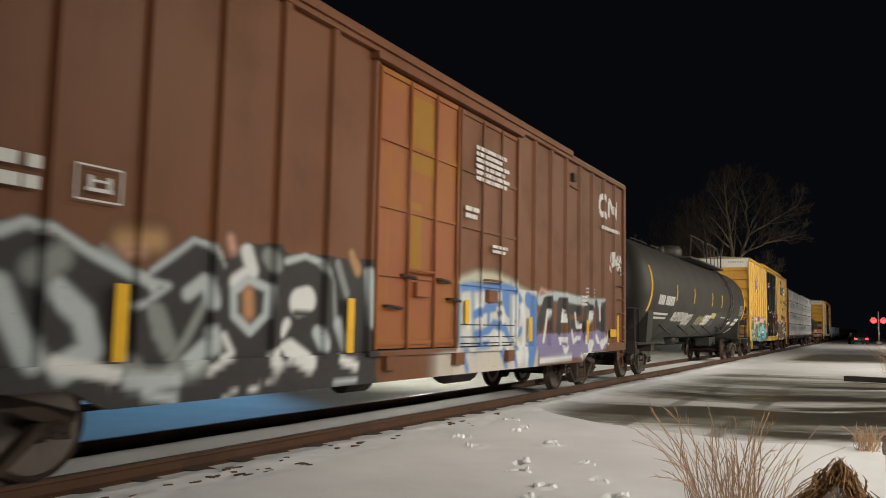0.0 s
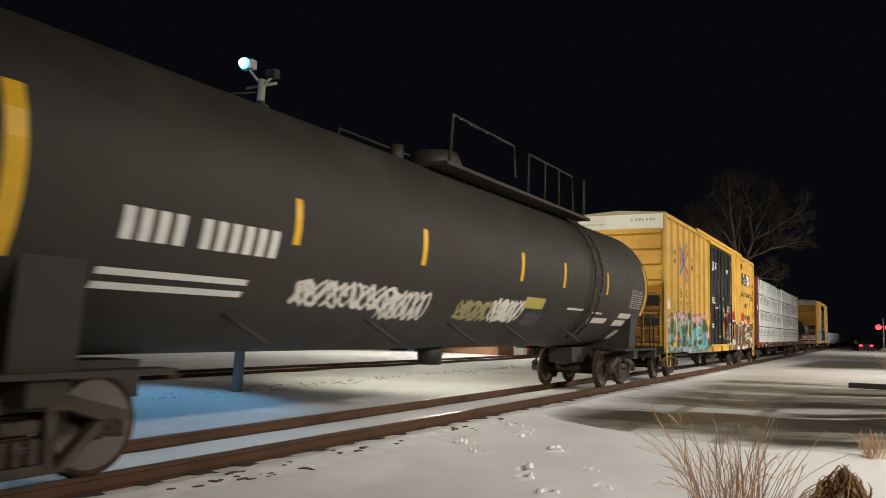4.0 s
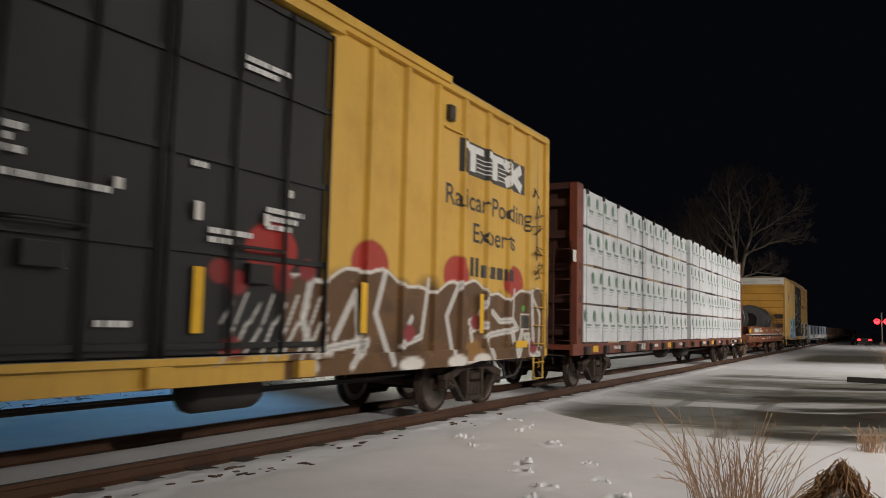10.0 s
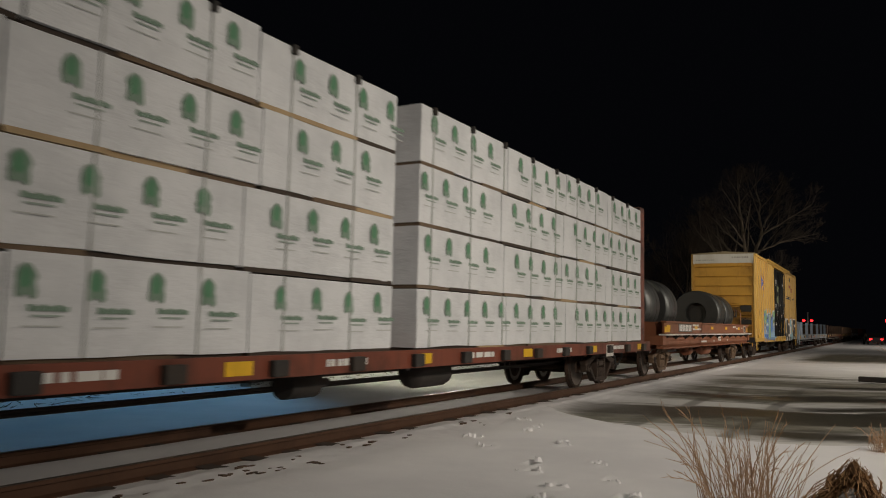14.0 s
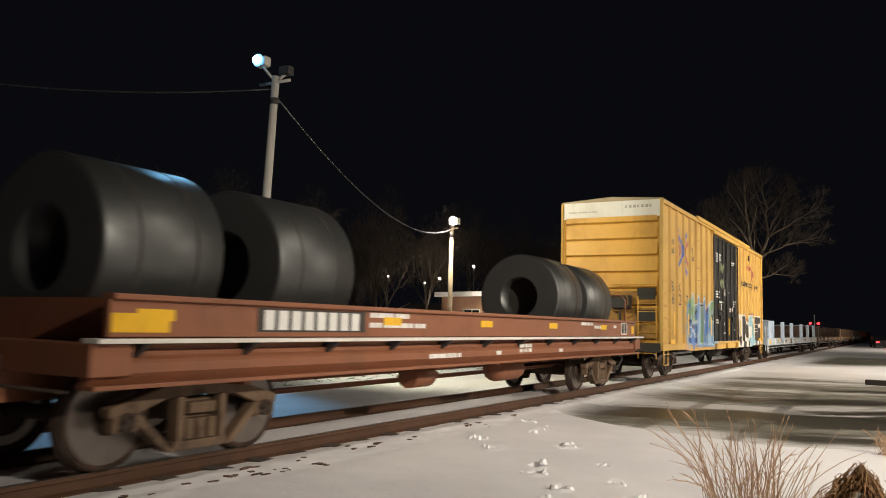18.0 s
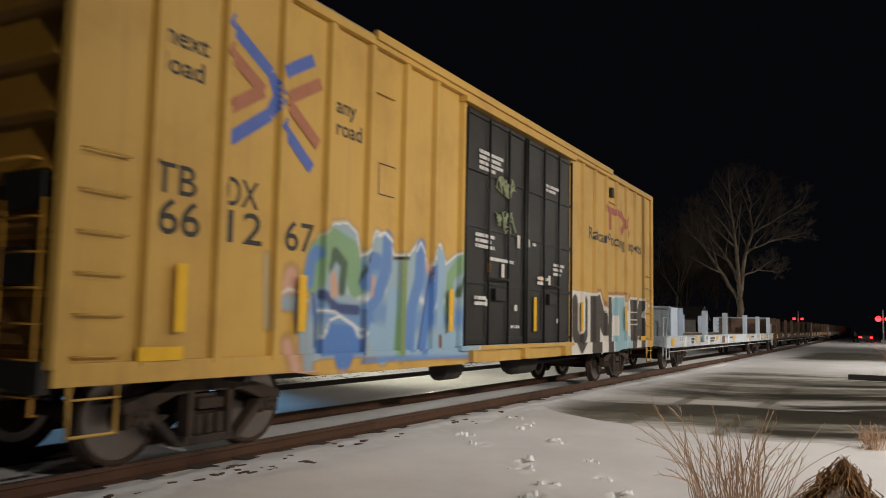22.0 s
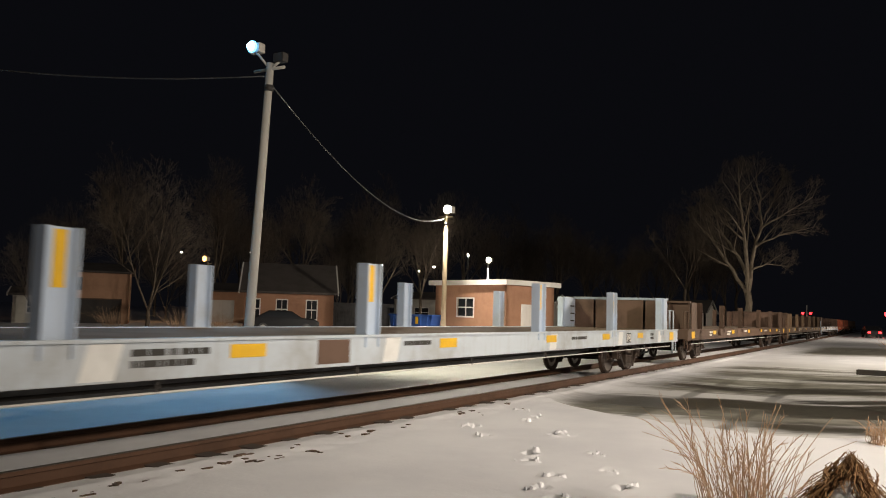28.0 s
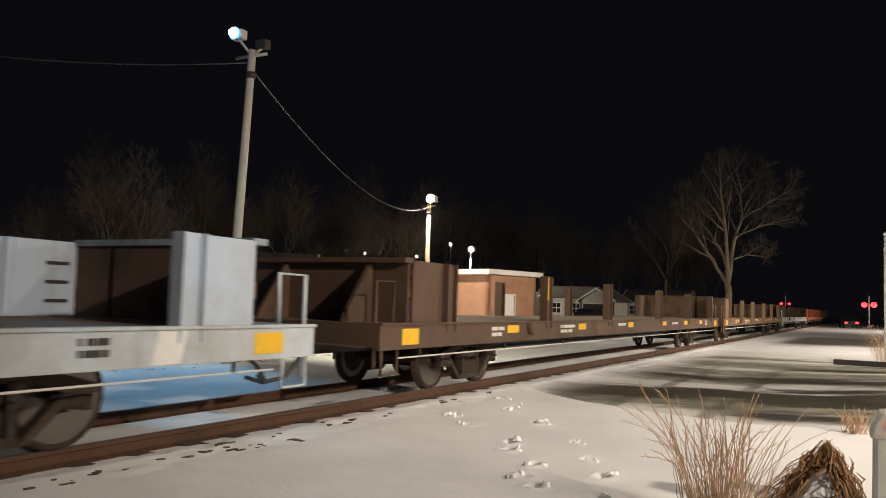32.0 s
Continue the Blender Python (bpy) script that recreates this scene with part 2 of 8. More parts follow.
YELLOW, YDIRT = (0.60, 0.362, 0.055), (0.33, 0.175, 0.035)
M = dict(
    snow=snow_ground(),
    rail=weathered("rusty_rail", (0.085, 0.040, 0.021), (0.035, 0.018, 0.011), 0.7, 0.2, 0.6, False),
    railtop=plain("worn_rail_head", (0.30, 0.26, 0.23), 0.35, 0.9),
    tie=weathered("creosoted_tie", (0.06, 0.045, 0.035), (0.03, 0.022, 0.018), 0.9, 0, 0.5, False),
    truck=weathered("rusty_casting", (0.050, 0.032, 0.022), (0.012, 0.010, 0.009), 0.8, 0.1, 0.95, True, 0.6, 3.0),
    truck_tan=weathered("dusty_casting", (0.15, 0.096, 0.058), (0.026, 0.016, 0.011), 0.8, 0.0, 0.9, True, 0.6, 3.0),
    truck_grey=weathered("greasy_casting", (0.068, 0.052, 0.038), (0.012, 0.010, 0.009), 0.7, 0.1, 0.9, True, 0.6, 3.0),
    wheel=weathered("brown_wheel_steel", (0.040, 0.020, 0.011), (0.012, 0.008, 0.006), 0.85, 0.0, 0.9, False, 0.4, 3.0),
    tread=plain("bright_tread", (0.22, 0.19, 0.17), 0.35, 0.9),
    dark=weathered("black_underframe", (0.028, 0.026, 0.025), (0.07, 0.05, 0.035), 0.7, 0.1, 0.5),
    tank=weathered("black_tank_paint", (0.024, 0.022, 0.018), (0.042, 0.036, 0.027), 0.6, 0.0, 0.45),
    brown=car_paint("oxide_brown_paint", (0.165, 0.062, 0.024), (0.085, 0.036, 0.018)),
    orange=car_paint("orange_door_paint", (0.27, 0.085, 0.028), (0.33, 0.15, 0.018), 0.5, 0.7),
    yellow_a=car_paint("yellow_paint", YELLOW, YDIRT),
    yellow_b=car_paint("faded_yellow_paint", (0.57, 0.35, 0.078), (0.33, 0.19, 0.06)),
    end_yellow=car_paint("end_yellow_paint", (0.60, 0.315, 0.045), (0.28, 0.13, 0.025), 0.5, 0.55),
    end_grime=weathered("grimy_end_yellow", (0.30, 0.15, 0.025), (0.035, 0.022, 0.012), 0.7, 0, 0.9, True, 0.3, 1.6),
    # dark bulkhead paint with the neighbouring car's shade mixed into its colour
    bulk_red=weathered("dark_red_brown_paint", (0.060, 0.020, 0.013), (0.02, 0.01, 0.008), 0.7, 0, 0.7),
    door=car_paint("grey_black_door", (0.0083, 0.0086, 0.0083), (0.0210, 0.0195, 0.0165), 0.5, 0.5),
    white=weathered("dull_white", (0.68, 0.66, 0.62), (0.42, 0.38, 0.33), 0.55, 0, 0.4),
    white_plain=plain("white_stencil", (0.72, 0.72, 0.70), 0.5),
    black_plain=plain("black_stencil", (0.03, 0.028, 0.024), 0.5),
    blue_plain=plain("blue_stripe", (0.08, 0.14, 0.45), 0.5),
    red_plain=plain("orange_red_stripe", (0.55, 0.11, 0.02), 0.5),
    reflect=plain("yellow_reflector", (0.80, 0.47, 0.02), 0.35),
    roof=weathered("galvanised_roof", (0.30, 0.24, 0.15), (0.16, 0.11, 0.07), 0.5, 0.3, 0.5),
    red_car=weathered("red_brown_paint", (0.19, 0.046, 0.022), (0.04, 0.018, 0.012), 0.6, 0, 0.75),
    coil_car=weathered("orange_brown_paint", (0.24, 0.088, 0.042), (0.13, 0.058, 0.035), 0.55, 0, 0.45),
    coil=weathered("grey_steel_coil", (0.11, 0.115, 0.115), (0.055, 0.055, 0.055), 0.42, 0.8, 0.5, False, 0.08),
    coil_edge=weathered("coil_edge_steel", (0.055, 0.055, 0.055), (0.03, 0.03, 0.03), 0.7, 0.2, 0.5, False, 0.2),
    wrap=wrap_paper(),
    green=plain("green_print", (0.10, 0.27, 0.15), 0.6),
    mid_green=plain("worn_green_print", (0.20, 0.30, 0.23), 0.6),
    dull_green=plain("faded_green_print", (0.33, 0.40, 0.36), 0.6),
    grime=weathered("grimy_blue_grey_steel", (0.17, 0.18, 0.19), (0.045, 0.042, 0.038), 0.7, 0, 0.8),
    faint_print=plain("faded_grey_print", (0.36, 0.33, 0.30), 0.6),
    dirt=weathered("brown_clods", (0.10, 0.062, 0.04), (0.03, 0.022, 0.018), 0.9, 0, 0.8, False, 0.4, 6.0),
    # the dark stain colour holds the braces' shade as well as grime
    pale_grime=weathered("grimy_pale_blue_steel", (0.33, 0.40, 0.48), (0.05, 0.048, 0.045), 0.65, 0, 0.85),
    grey_print=plain("grey_print", (0.54, 0.56, 0.55), 0.6),
    lumber=weathered("pale_lumber", (0.45, 0.33, 0.19), (0.30, 0.2, 0.11), 0.8, 0, 0.5, False),
    pale=weathered("pale_blue_grey_paint", (0.46, 0.55, 0.68), (0.30, 0.27, 0.22), 0.5, 0, 0.45),
    cream=weathered("grubby_cream_paint", (0.50, 0.56, 0.62), (0.24, 0.21, 0.17), 0.5, 0, 0.55),
    mud=weathered("dark_brown_paint", (0.085, 0.047, 0.029), (0.035, 0.025, 0.019), 0.65, 0, 0.5),
    tan=weathered("tan_paint", (0.17, 0.105, 0.06), (0.08, 0.055, 0.035), 0.65, 0, 0.5),
    vermilion=weathered("vermilion_paint", (0.34, 0.075, 0.03), (0.15, 0.04, 0.02), 0.6, 0, 0.4),
    rust=weathered("rust", (0.135, 0.082, 0.058), (0.04, 0.026, 0.02), 0.85, 0.1, 0.7, False),
    deck=weathered("wooden_deck", (0.16, 0.11, 0.07), (0.08, 0.055, 0.04), 0.85, 0, 0.5, False),
    galv=weathered("grey_pole", (0.42, 0.40, 0.36), (0.25, 0.23, 0.2), 0.7, 0.0, 0.4),
    wood_pole=weathered("wooden_pole", (0.34, 0.27, 0.18), (0.18, 0.13, 0.08), 0.9, 0, 0.5),
    cable=plain("black_cable", (0.05, 0.05, 0.05), 0.6),
    cool_core=plain("cool_bulb", (0.8, 0.9, 1.0), 0.3, 0, (0.55, 0.88, 1.0), 7.0),
    cool_glow=plain("cool_lamp_glass", (0.8, 0.9, 1.0), 0.3, 0, (0.07, 0.46, 1.0), 2.6),
    warm_glow=plain("white_lamp_glass", (1.0, 0.95, 0.85), 0.3, 0, (1.0, 0.93, 0.8), 40.0),
    amber_glow=plain("amber_lamp_glass", (1.0, 0.7, 0.4), 0.3, 0, (1.0, 0.42, 0.12), 5.0),
    red_glow=plain("red_lamp_glass", (1.0, 0.1, 0.1), 0.3, 0, (1.0, 0.015, 0.02), 9.0),
    bark=bark("bark", (0.075, 0.056, 0.040), (0.15, 0.118, 0.085)),
    pale_bark=bark("pale_bark", (0.16, 0.125, 0.09), (0.32, 0.26, 0.19)),
    straw=straw(),
    brick=weathered("red_brick_wall", (0.36, 0.19, 0.115), (0.22, 0.11, 0.07), 0.85, 0, 0.5, False),
    siding=weathered("pale_siding", (0.45, 0.43, 0.38), (0.28, 0.26, 0.22), 0.8, 0, 0.4),
    peach=weathered("peach_siding", (0.42, 0.24, 0.15), (0.26, 0.15, 0.1), 0.8, 0, 0.4),
    shingle=weathered("dark_shingles", (0.07, 0.06, 0.055), (0.04, 0.035, 0.03), 0.9, 0, 0.5, False),
    glass=plain("dark_window_glass", (0.02, 0.022, 0.025), 0.12),
    blue_bin=weathered("blue_steel_bin", (0.03, 0.10, 0.36), (0.02, 0.05, 0.16), 0.5, 0, 0.4),
    car_black=plain("black_car_paint", (0.015, 0.015, 0.017), 0.2),
    stem=weathered("dead_stems", (0.26, 0.145, 0.065), (0.10, 0.05, 0.03), 0.9, 0, 0.6, False, 0.25, 4.0),
    brush=weathered("dead_brush", (0.10, 0.075, 0.05), (0.05, 0.04, 0.03), 0.9, 0, 0.5, False),
    plastic=weathered("grey_plastic", (0.50, 0.49, 0.47), (0.36, 0.35, 0.33), 0.5, 0, 0.3),
)

# ---- mesh helpers ----


class Shape:
    """Collects boxes, prisms, turned forms and tubes into one mesh."""

    def __init__(self):
        self.v, self.f, self.smooth, self.painter = [], [], [], None

    def add(self, verts, faces, smooth=False):
        k = len(self.v)
        self.v += [tuple(p) for p in verts]
        self.f += [tuple(i + k for i in f) for f in faces]
        self.smooth += [smooth] * len(faces)
        return self

    def box(self, x0, x1, y0, y1, z0, z1):
        v = [(x, y, z) for z in (z0, z1) for y in (y0, y1) for x in (x0, x1)]
        return self.add(v, [(0, 2, 3, 1), (4, 5, 7, 6), (0, 1, 5, 4), (2, 6, 7, 3), (0, 4, 6, 2), (1, 3, 7, 5)])

    def prism(self, outline, axis, lo, hi):
        """A flat outline (counter-clockwise) drawn out along an axis; its two coordinates are the other axes in order."""
        n = len(outline)
        v = []
        for d in (lo, hi):
            for a, b in outline:
                p = [a, b]
                p.insert(axis, d)
                v.append(p)
        f = [tuple(range(n))[::-1], tuple(range(n, 2 * n))] + [(i, (i + 1) % n, n + (i + 1) % n, n + i) for i in range(n)]
        return self.add(v, f)

    def turn(self, profile, axis=0, at=(0, 0, 0), segs=24, smooth=True):
        """A profile of (radius, distance along the axis) turned round the axis."""
        v, f = [], []
        a1, a2 = [i for i in range(3) if i != axis]
        for r, d in profile:
            for k in range(segs):
                t = 2 * math.pi * k / segs
                p = [0, 0, 0]
                p[axis], p[a1], p[a2] = d, r * math.cos(t), r * math.sin(t)
                v.append([p[i] + at[i] for i in range(3)])
        for j in range(len(profile) - 1):
            for k in range(segs):
                k2 = (k + 1) % segs
                f.append((j * segs + k, j * segs + k2, (j + 1) * segs + k2, (j + 1) * segs + k))
        self.add(v, f, smooth)
        m = len(profile) - 1
        base = len(self.v) - len(v)
        self.f += [tuple(base + k for k in range(segs))[::-1], tuple(base + m * segs + k for k in range(segs))]
        self.smooth += [False, False]
        return self

    def rod(self, a, b, r, sides=6, r2=None):
        return self.tube([a, b], [r, r if r2 is None else r2], sides)

    def tube(self, pts, radii, sides=6):
        if not isinstance(radii, (list, tuple)):
            radii = [radii] * len(pts)
        pts = [Vector(p) for p in pts]
        v, f = [], []
        for i, p in enumerate(pts):
            d = (pts[min(i + 1, len(pts) - 1)] - pts[max(i - 1, 0)]).normalized()
            side = d.cross(Vector((0, 0, 1)) if abs(d.z) < 0.9 else Vector((1, 0, 0))).normalized()
            up = side.cross(d)
            for k in range(sides):
                t = 2 * math.pi * k / sides
                v.append(p + float(radii[i]) * (math.cos(t) * side + math.sin(t) * up))
        for i in range(len(pts) - 1):
            for k in range(sides):
                k2 = (k + 1) % sides
                f.append((i * sides + k, i * sides + k2, (i + 1) * sides + k2, (i + 1) * sides + k))
        f += [tuple(range(sides))[::-1], tuple((len(pts) - 1) * sides + k for k in range(sides))]
        return self.add(v, f, sides > 4)

    def mesh(self, name, material, bevel=0.0):
        me = bpy.data.meshes.new(name)
        me.from_pydata(self.v, [], self.f)
        me.polygons.foreach_set("use_smooth", self.smooth)
        if bevel:
            bm = bmesh.new()
            bm.from_mesh(me)
            bmesh.ops.recalc_face_normals(bm, faces=bm.faces)
            sharp = [e for e in bm.edges if len(e.link_faces) == 2 and e.calc_face_angle(0) > 0.6]
            bmesh.ops.bevel(bm, geom=sharp, offset=bevel, segments=2, profile=0.6, affect="EDGES", clamp_overlap=True)
            bm.to_mesh(me)
            bm.free()
        else:
            bm = bmesh.new()
            bm.from_mesh(me)
            bmesh.ops.recalc_face_normals(bm, faces=bm.faces)
            bm.to_mesh(me)
            bm.free()
        me.materials.append(M[material] if isinstance(material, str) else material)
        if self.painter:
            co = np.array(self.v)
            rgb, cover = self.painter(co[:, 1], co[:, 2])
            cover = cover * (co[:, 2] < 2.62) * (co[:, 0] > 1.41)
            me.attributes.new("spray", "FLOAT_COLOR", "POINT").data.foreach_set("color", np.column_stack((rgb, np.ones(len(co)))).astype(np.float32).ravel())
            me.attributes.new("spray_cover", "FLOAT", "POINT").data.foreach_set("value", cover.astype(np.float32))
        return me

    def sheet(self, rows):
        """A sheet of quads through rows of points."""
        n = len(rows[0])
        return self.add([p for r in rows for p in r], [(j * n + i, j * n + i + 1, (j + 1) * n + i + 1, (j + 1) * n + i) for j in range(len(rows) - 1) for i in range(n - 1)])


def S():
    return Shape()


def part(name, shape, material, parent, label="", bevel=0.0, at=None):
    """Links a shape (or a ready mesh) as one mesh object under a thing or a part."""
    me = shape if isinstance(shape, bpy.types.Mesh) else shape.mesh(name, material, bevel)
    ob = new(name, me)
    ob.parent = parent
    if at is not None:
        ob.matrix_basis = at
    if label:
        tagged(ob, label)
    return ob


def pieces(name, shape, material, parent, label=""):
    """Links each separate island of a shape as a part of its own."""
    owner = list(range(len(shape.v)))

    def root(i):
        while owner[i] != i:
            i = owner[i]
        return i
    for f in shape.f:
        for i in f[1:]:
            owner[root(i)] = root(f[0])
    made = {}
    for k, f in enumerate(shape.f):
        sh, at = made.setdefault(root(f[0]), (S(), {}))
        for i in f:
            if i not in at:
                at[i] = len(sh.v)
                sh.v.append(shape.v[i])
        sh.f.append(tuple(at[i] for i in f))
        sh.smooth.append(shape.smooth[k])
    return [part(name, sh, material, parent, label) for sh, _ in made.values()]


def thing(name, label, category, at=None, group="", kind="", shape=None, material=None, bevel=0.0):
    """A top-level thing: an Empty at its base, or one mesh."""
    ob = new(name, shape.mesh(name, material, bevel) if shape else None)
    tagged(ob, label, category, group, kind)
    if at is not None:
        ob.matrix_basis = at
    return ob


POSTS = {}     # a car's outside posts along its side


def side_x(car, y):
    """How far out the ribbed side of a boxcar stands at y."""
    d = min(abs(y - p) for p in POSTS[car.name])
    return 1.42 + 0.065 * min(1.0, max(0.0, (0.08 - d) / 0.03))


def painted_word(name, words, y0, y1, z, size, material, car, bold=0.004):
    """A painted word from y0 to y1 that follows the posts and panels of a boxcar's side."""
    cu = bpy.data.curves.new(name, "FONT")
    cu.body, cu.size, cu.offset, cu.align_x, cu.align_y = words, size, bold, "LEFT", "CENTER"
    tmp = new(name, cu)
    me = bpy.data.meshes.new_from_object(tmp)
    bpy.data.objects.remove(tmp)
    xs = [v.co.x for v in me.vertices]
    lo, hi = min(xs), max(xs)
    bm = bmesh.new()
    bm.from_mesh(me)
    for v in bm.verts:
        v.co = (0, y0 + (v.co.x - lo) * (y1 - y0) / (hi - lo), z + v.co.y)
    for p in POSTS[car.name]:
        if y0 - 0.1 < p < y1 + 0.1:
            for d in (-0.08, -0.05, 0.05, 0.08):
                bmesh.ops.bisect_plane(bm, geom=bm.verts[:] + bm.edges[:] + bm.faces[:], plane_co=(0, p + d, 0), plane_no=(0, 1, 0))
    for v in bm.verts:
        v.co.x = side_x(car, v.co.y) + 0.004
    bm.verts.index_update()
    sh = S().add([v.co[:] for v in bm.verts], [[v.index for v in f.verts] for f in bm.faces])
    bm.free()
    word = new(name)
    word.parent = car
    pieces("letter", sh, material, word)
    return word


def painted_stripe(name, pts, half, material, car, lift=0.004, label=""):
    """A painted stripe along a run of points (y, z) that follows the posts of a boxcar's side."""
    sh = S()
    for k, (a, b) in enumerate(zip(pts, pts[1:])):
        a, b = Vector(a), Vector(b)
        n = max(2, round((b - a).length / 0.03))
        side = Vector((a.y - b.y, b.x - a.x)).normalized() * half
        rows = []
        for i in range(n + 1):
            p = a.lerp(b, i / n)
            rows.append([(side_x(car, q.x) + lift + 0.0005 * k, q.x, q.y) for q in (p - side * (1 - j / 2) for j in range(5))])
        sh.sheet(rows)
    return part(name, sh, material, car, label)


ROLLING = []   # (thing, place along the train, height) for motions()
WHEELS = []    # wheelsets for motions()

# ---- ground and track ----


def graded(stops):
    """Lines at a spacing that changes from stretch to stretch."""
    out = []
    for lo, hi, step in stops:
        n = max(1, round((hi - lo) / step))
        out += [lo + (hi - lo) * i / n for i in range(n)]
    return out + [stops[-1][1]]


FEET = [(3.3, 9.62), (2.49, 10.79), (4.19, 8.68), (4.56, 7.88), (4.2, 7.29), (4.33, 6.71), (4.58, 6.36), (4.93, 7.16), (5.14, 6.34), (3.56, 8.23), (3.42, 9.74), (2.13, 9.67), (2.68, 8.95), (1.9, 11.85), (3.71, 7.85), (2.39, 11.2)]


def ground_height(x, y):
    n = noise.noise(Vector((x * 0.35, y * 0.35, 1.0))) * 0.035 + noise.noise(Vector((x * 1.7, y * 1.7, 4.0))) * 0.012
    z = n * min(1, max(0, (abs(x) - 0.9) * 1.5))
    if 0.8 < x < 2.2:
        z += 0.05 * max(0, 1 - abs(x - 1.25) / 0.5) + 0.03 * noise.noise(Vector((x * 6, y * 5, 2.0))) * max(0, 1 - abs(x - 1.4) / 0.6)
    if abs(x) < 0.75:
        z = 0.045 + 0.012 * noise.noise(Vector((x * 3, y * 1.2, 7.0)))
    if x < -0.75:
        z -= 0.05 * min(1, (-0.75 - x) / 2.0)
    off = min(x, 7.6) - 5.4
    edge = 11.72 + (0.37 if off > 0 else 0.15) * max(off, -4.8) ** 2
    if x > 1.0 and y < edge + 0.2:
        z += 0.05 * min(1, (x - 1.0) / 0.8) * min(1, max(0, (edge + 0.2 - y) / 0.35))
    if x > 1.3 and edge < y < 36:
        z -= 0.02 * min(1, (y - edge) / 0.4)
    for fx, fy in FEET:
        d = math.hypot((x - fx) * 1.25, (y - fy) * 0.75 + 0.3 * (x - fx))
        if d < 0.2:
            z += -0.09 * math.exp(-(d / 0.055) ** 2) + 0.026 * math.exp(-((d - 0.1) / 0.035) ** 2) * (1 + noise.noise(Vector((x * 20, y * 20, 3.0))))
    return z


def build_ground():
    xs = graded([(-900, -120, 60), (-120, -20, 8), (-20, -3, 1.0), (-3, 0.7, 0.25), (0.7, 5.4, 0.05), (5.4, 9, 0.15), (9, 40, 2.5), (40, 140, 20), (140, 900, 70)])
    ys = graded([(-900, -60, 70), (-60, 2, 3), (2, 4.5, 0.2), (4.5, 13.5, 0.055), (13.5, 24, 0.25), (24, 60, 1.5), (60, 200, 10), (200, 900, 70)])
    sh = S()
    nx = len(xs)
    sh.add([(x, y, ground_height(x, y)) for y in ys for x in xs],
           [(j * nx + i, j * nx + i + 1, (j + 1) * nx + i + 1, (j + 1) * nx + i) for j in range(len(ys) - 1) for i in range(nx - 1)], True)
    return thing("ground", "snow-covered ground with a wet partly swept asphalt lot", "ground", kind="structure", shape=sh, material="snow")


RAIL_OUTLINE = [(-0.075, 0), (0.075, 0), (0.075, 0.015), (0.012, 0.035), (0.012, 0.115), (0.036, 0.125), (0.036, 0.155), (0.028, 0.16), (-0.028, 0.16), (-0.036, 0.155), (-0.036, 0.125), (-0.012, 0.115), (-0.012, 0.035), (-0.075, 0.015)]


def build_rail(x, y0, y1, z=0.0, label="rusty brown steel rail half buried in snow"):
    sh = S().prism([(x + a, z + c) for a, c in RAIL_OUTLINE], 1, y0, y1)
    rail = thing("rail", label, "rail", kind="structure", shape=sh, material="rail")
    part("rail_head", S().box(x - 0.027, x + 0.027, y0, y1, z + 0.1605, z + 0.1635), "railtop", rail, "polished running surface")
    return rail


def kicked_snow():
    """Crumbs of snow thrown up round the footprints."""
    rnd, sh = random.Random(61), S()
    for fx, fy in FEET:
        for k in range(rnd.randint(2, 4)):
            a, d = rnd.uniform(0, 6.3), rnd.uniform(0.05, 0.14)
            x, y, r, h = fx + d * math.cos(a), fy + 1.3 * d * math.sin(a), rnd.uniform(0.022, 0.05), rnd.uniform(0.025, 0.055)
            z = ground_height(x, y) - 0.015
            low = [(x + r * rnd.uniform(0.8, 1.3) * math.cos(i * 1.047), y + r * rnd.uniform(0.8, 1.3) * math.sin(i * 1.047), z) for i in range(6)]
            high = [(x + r * rnd.uniform(0.4, 0.8) * math.cos(i * 1.047), y + r * rnd.uniform(0.4, 0.8) * math.sin(i * 1.047), z + h * rnd.uniform(0.8, 1.2)) for i in range(6)]
            sh.add(low + high, [(i, (i + 1) % 6, 6 + (i + 1) % 6, 6 + i) for i in range(6)] + [tuple(range(6, 12))])
    thing("snow_crumbs", "crumbs of clean snow kicked up round the footprints", "snow", kind="stuff", shape=sh, material="snow")


build_ground()
kicked_snow()
for rx in (GAUGE, -GAUGE):
    build_rail(rx, -30, 330)
for rx in (-10.8, -12.3):
    build_rail(rx, -40, 330, -0.1, "thin rusty rail of a siding in snow")
ties = thing("sleepers", "dark timber sleepers mostly under snow", "sleepers", kind="structure")
for k in range(140):
    y = -12 + k * 0.54 * 1.2
    part("sleeper", S().box(-1.3, 1.3, y - 0.11, y + 0.11, -0.12, 0.012 + 0.02 * random.random()), "tie", ties)

# ---- running gear ----


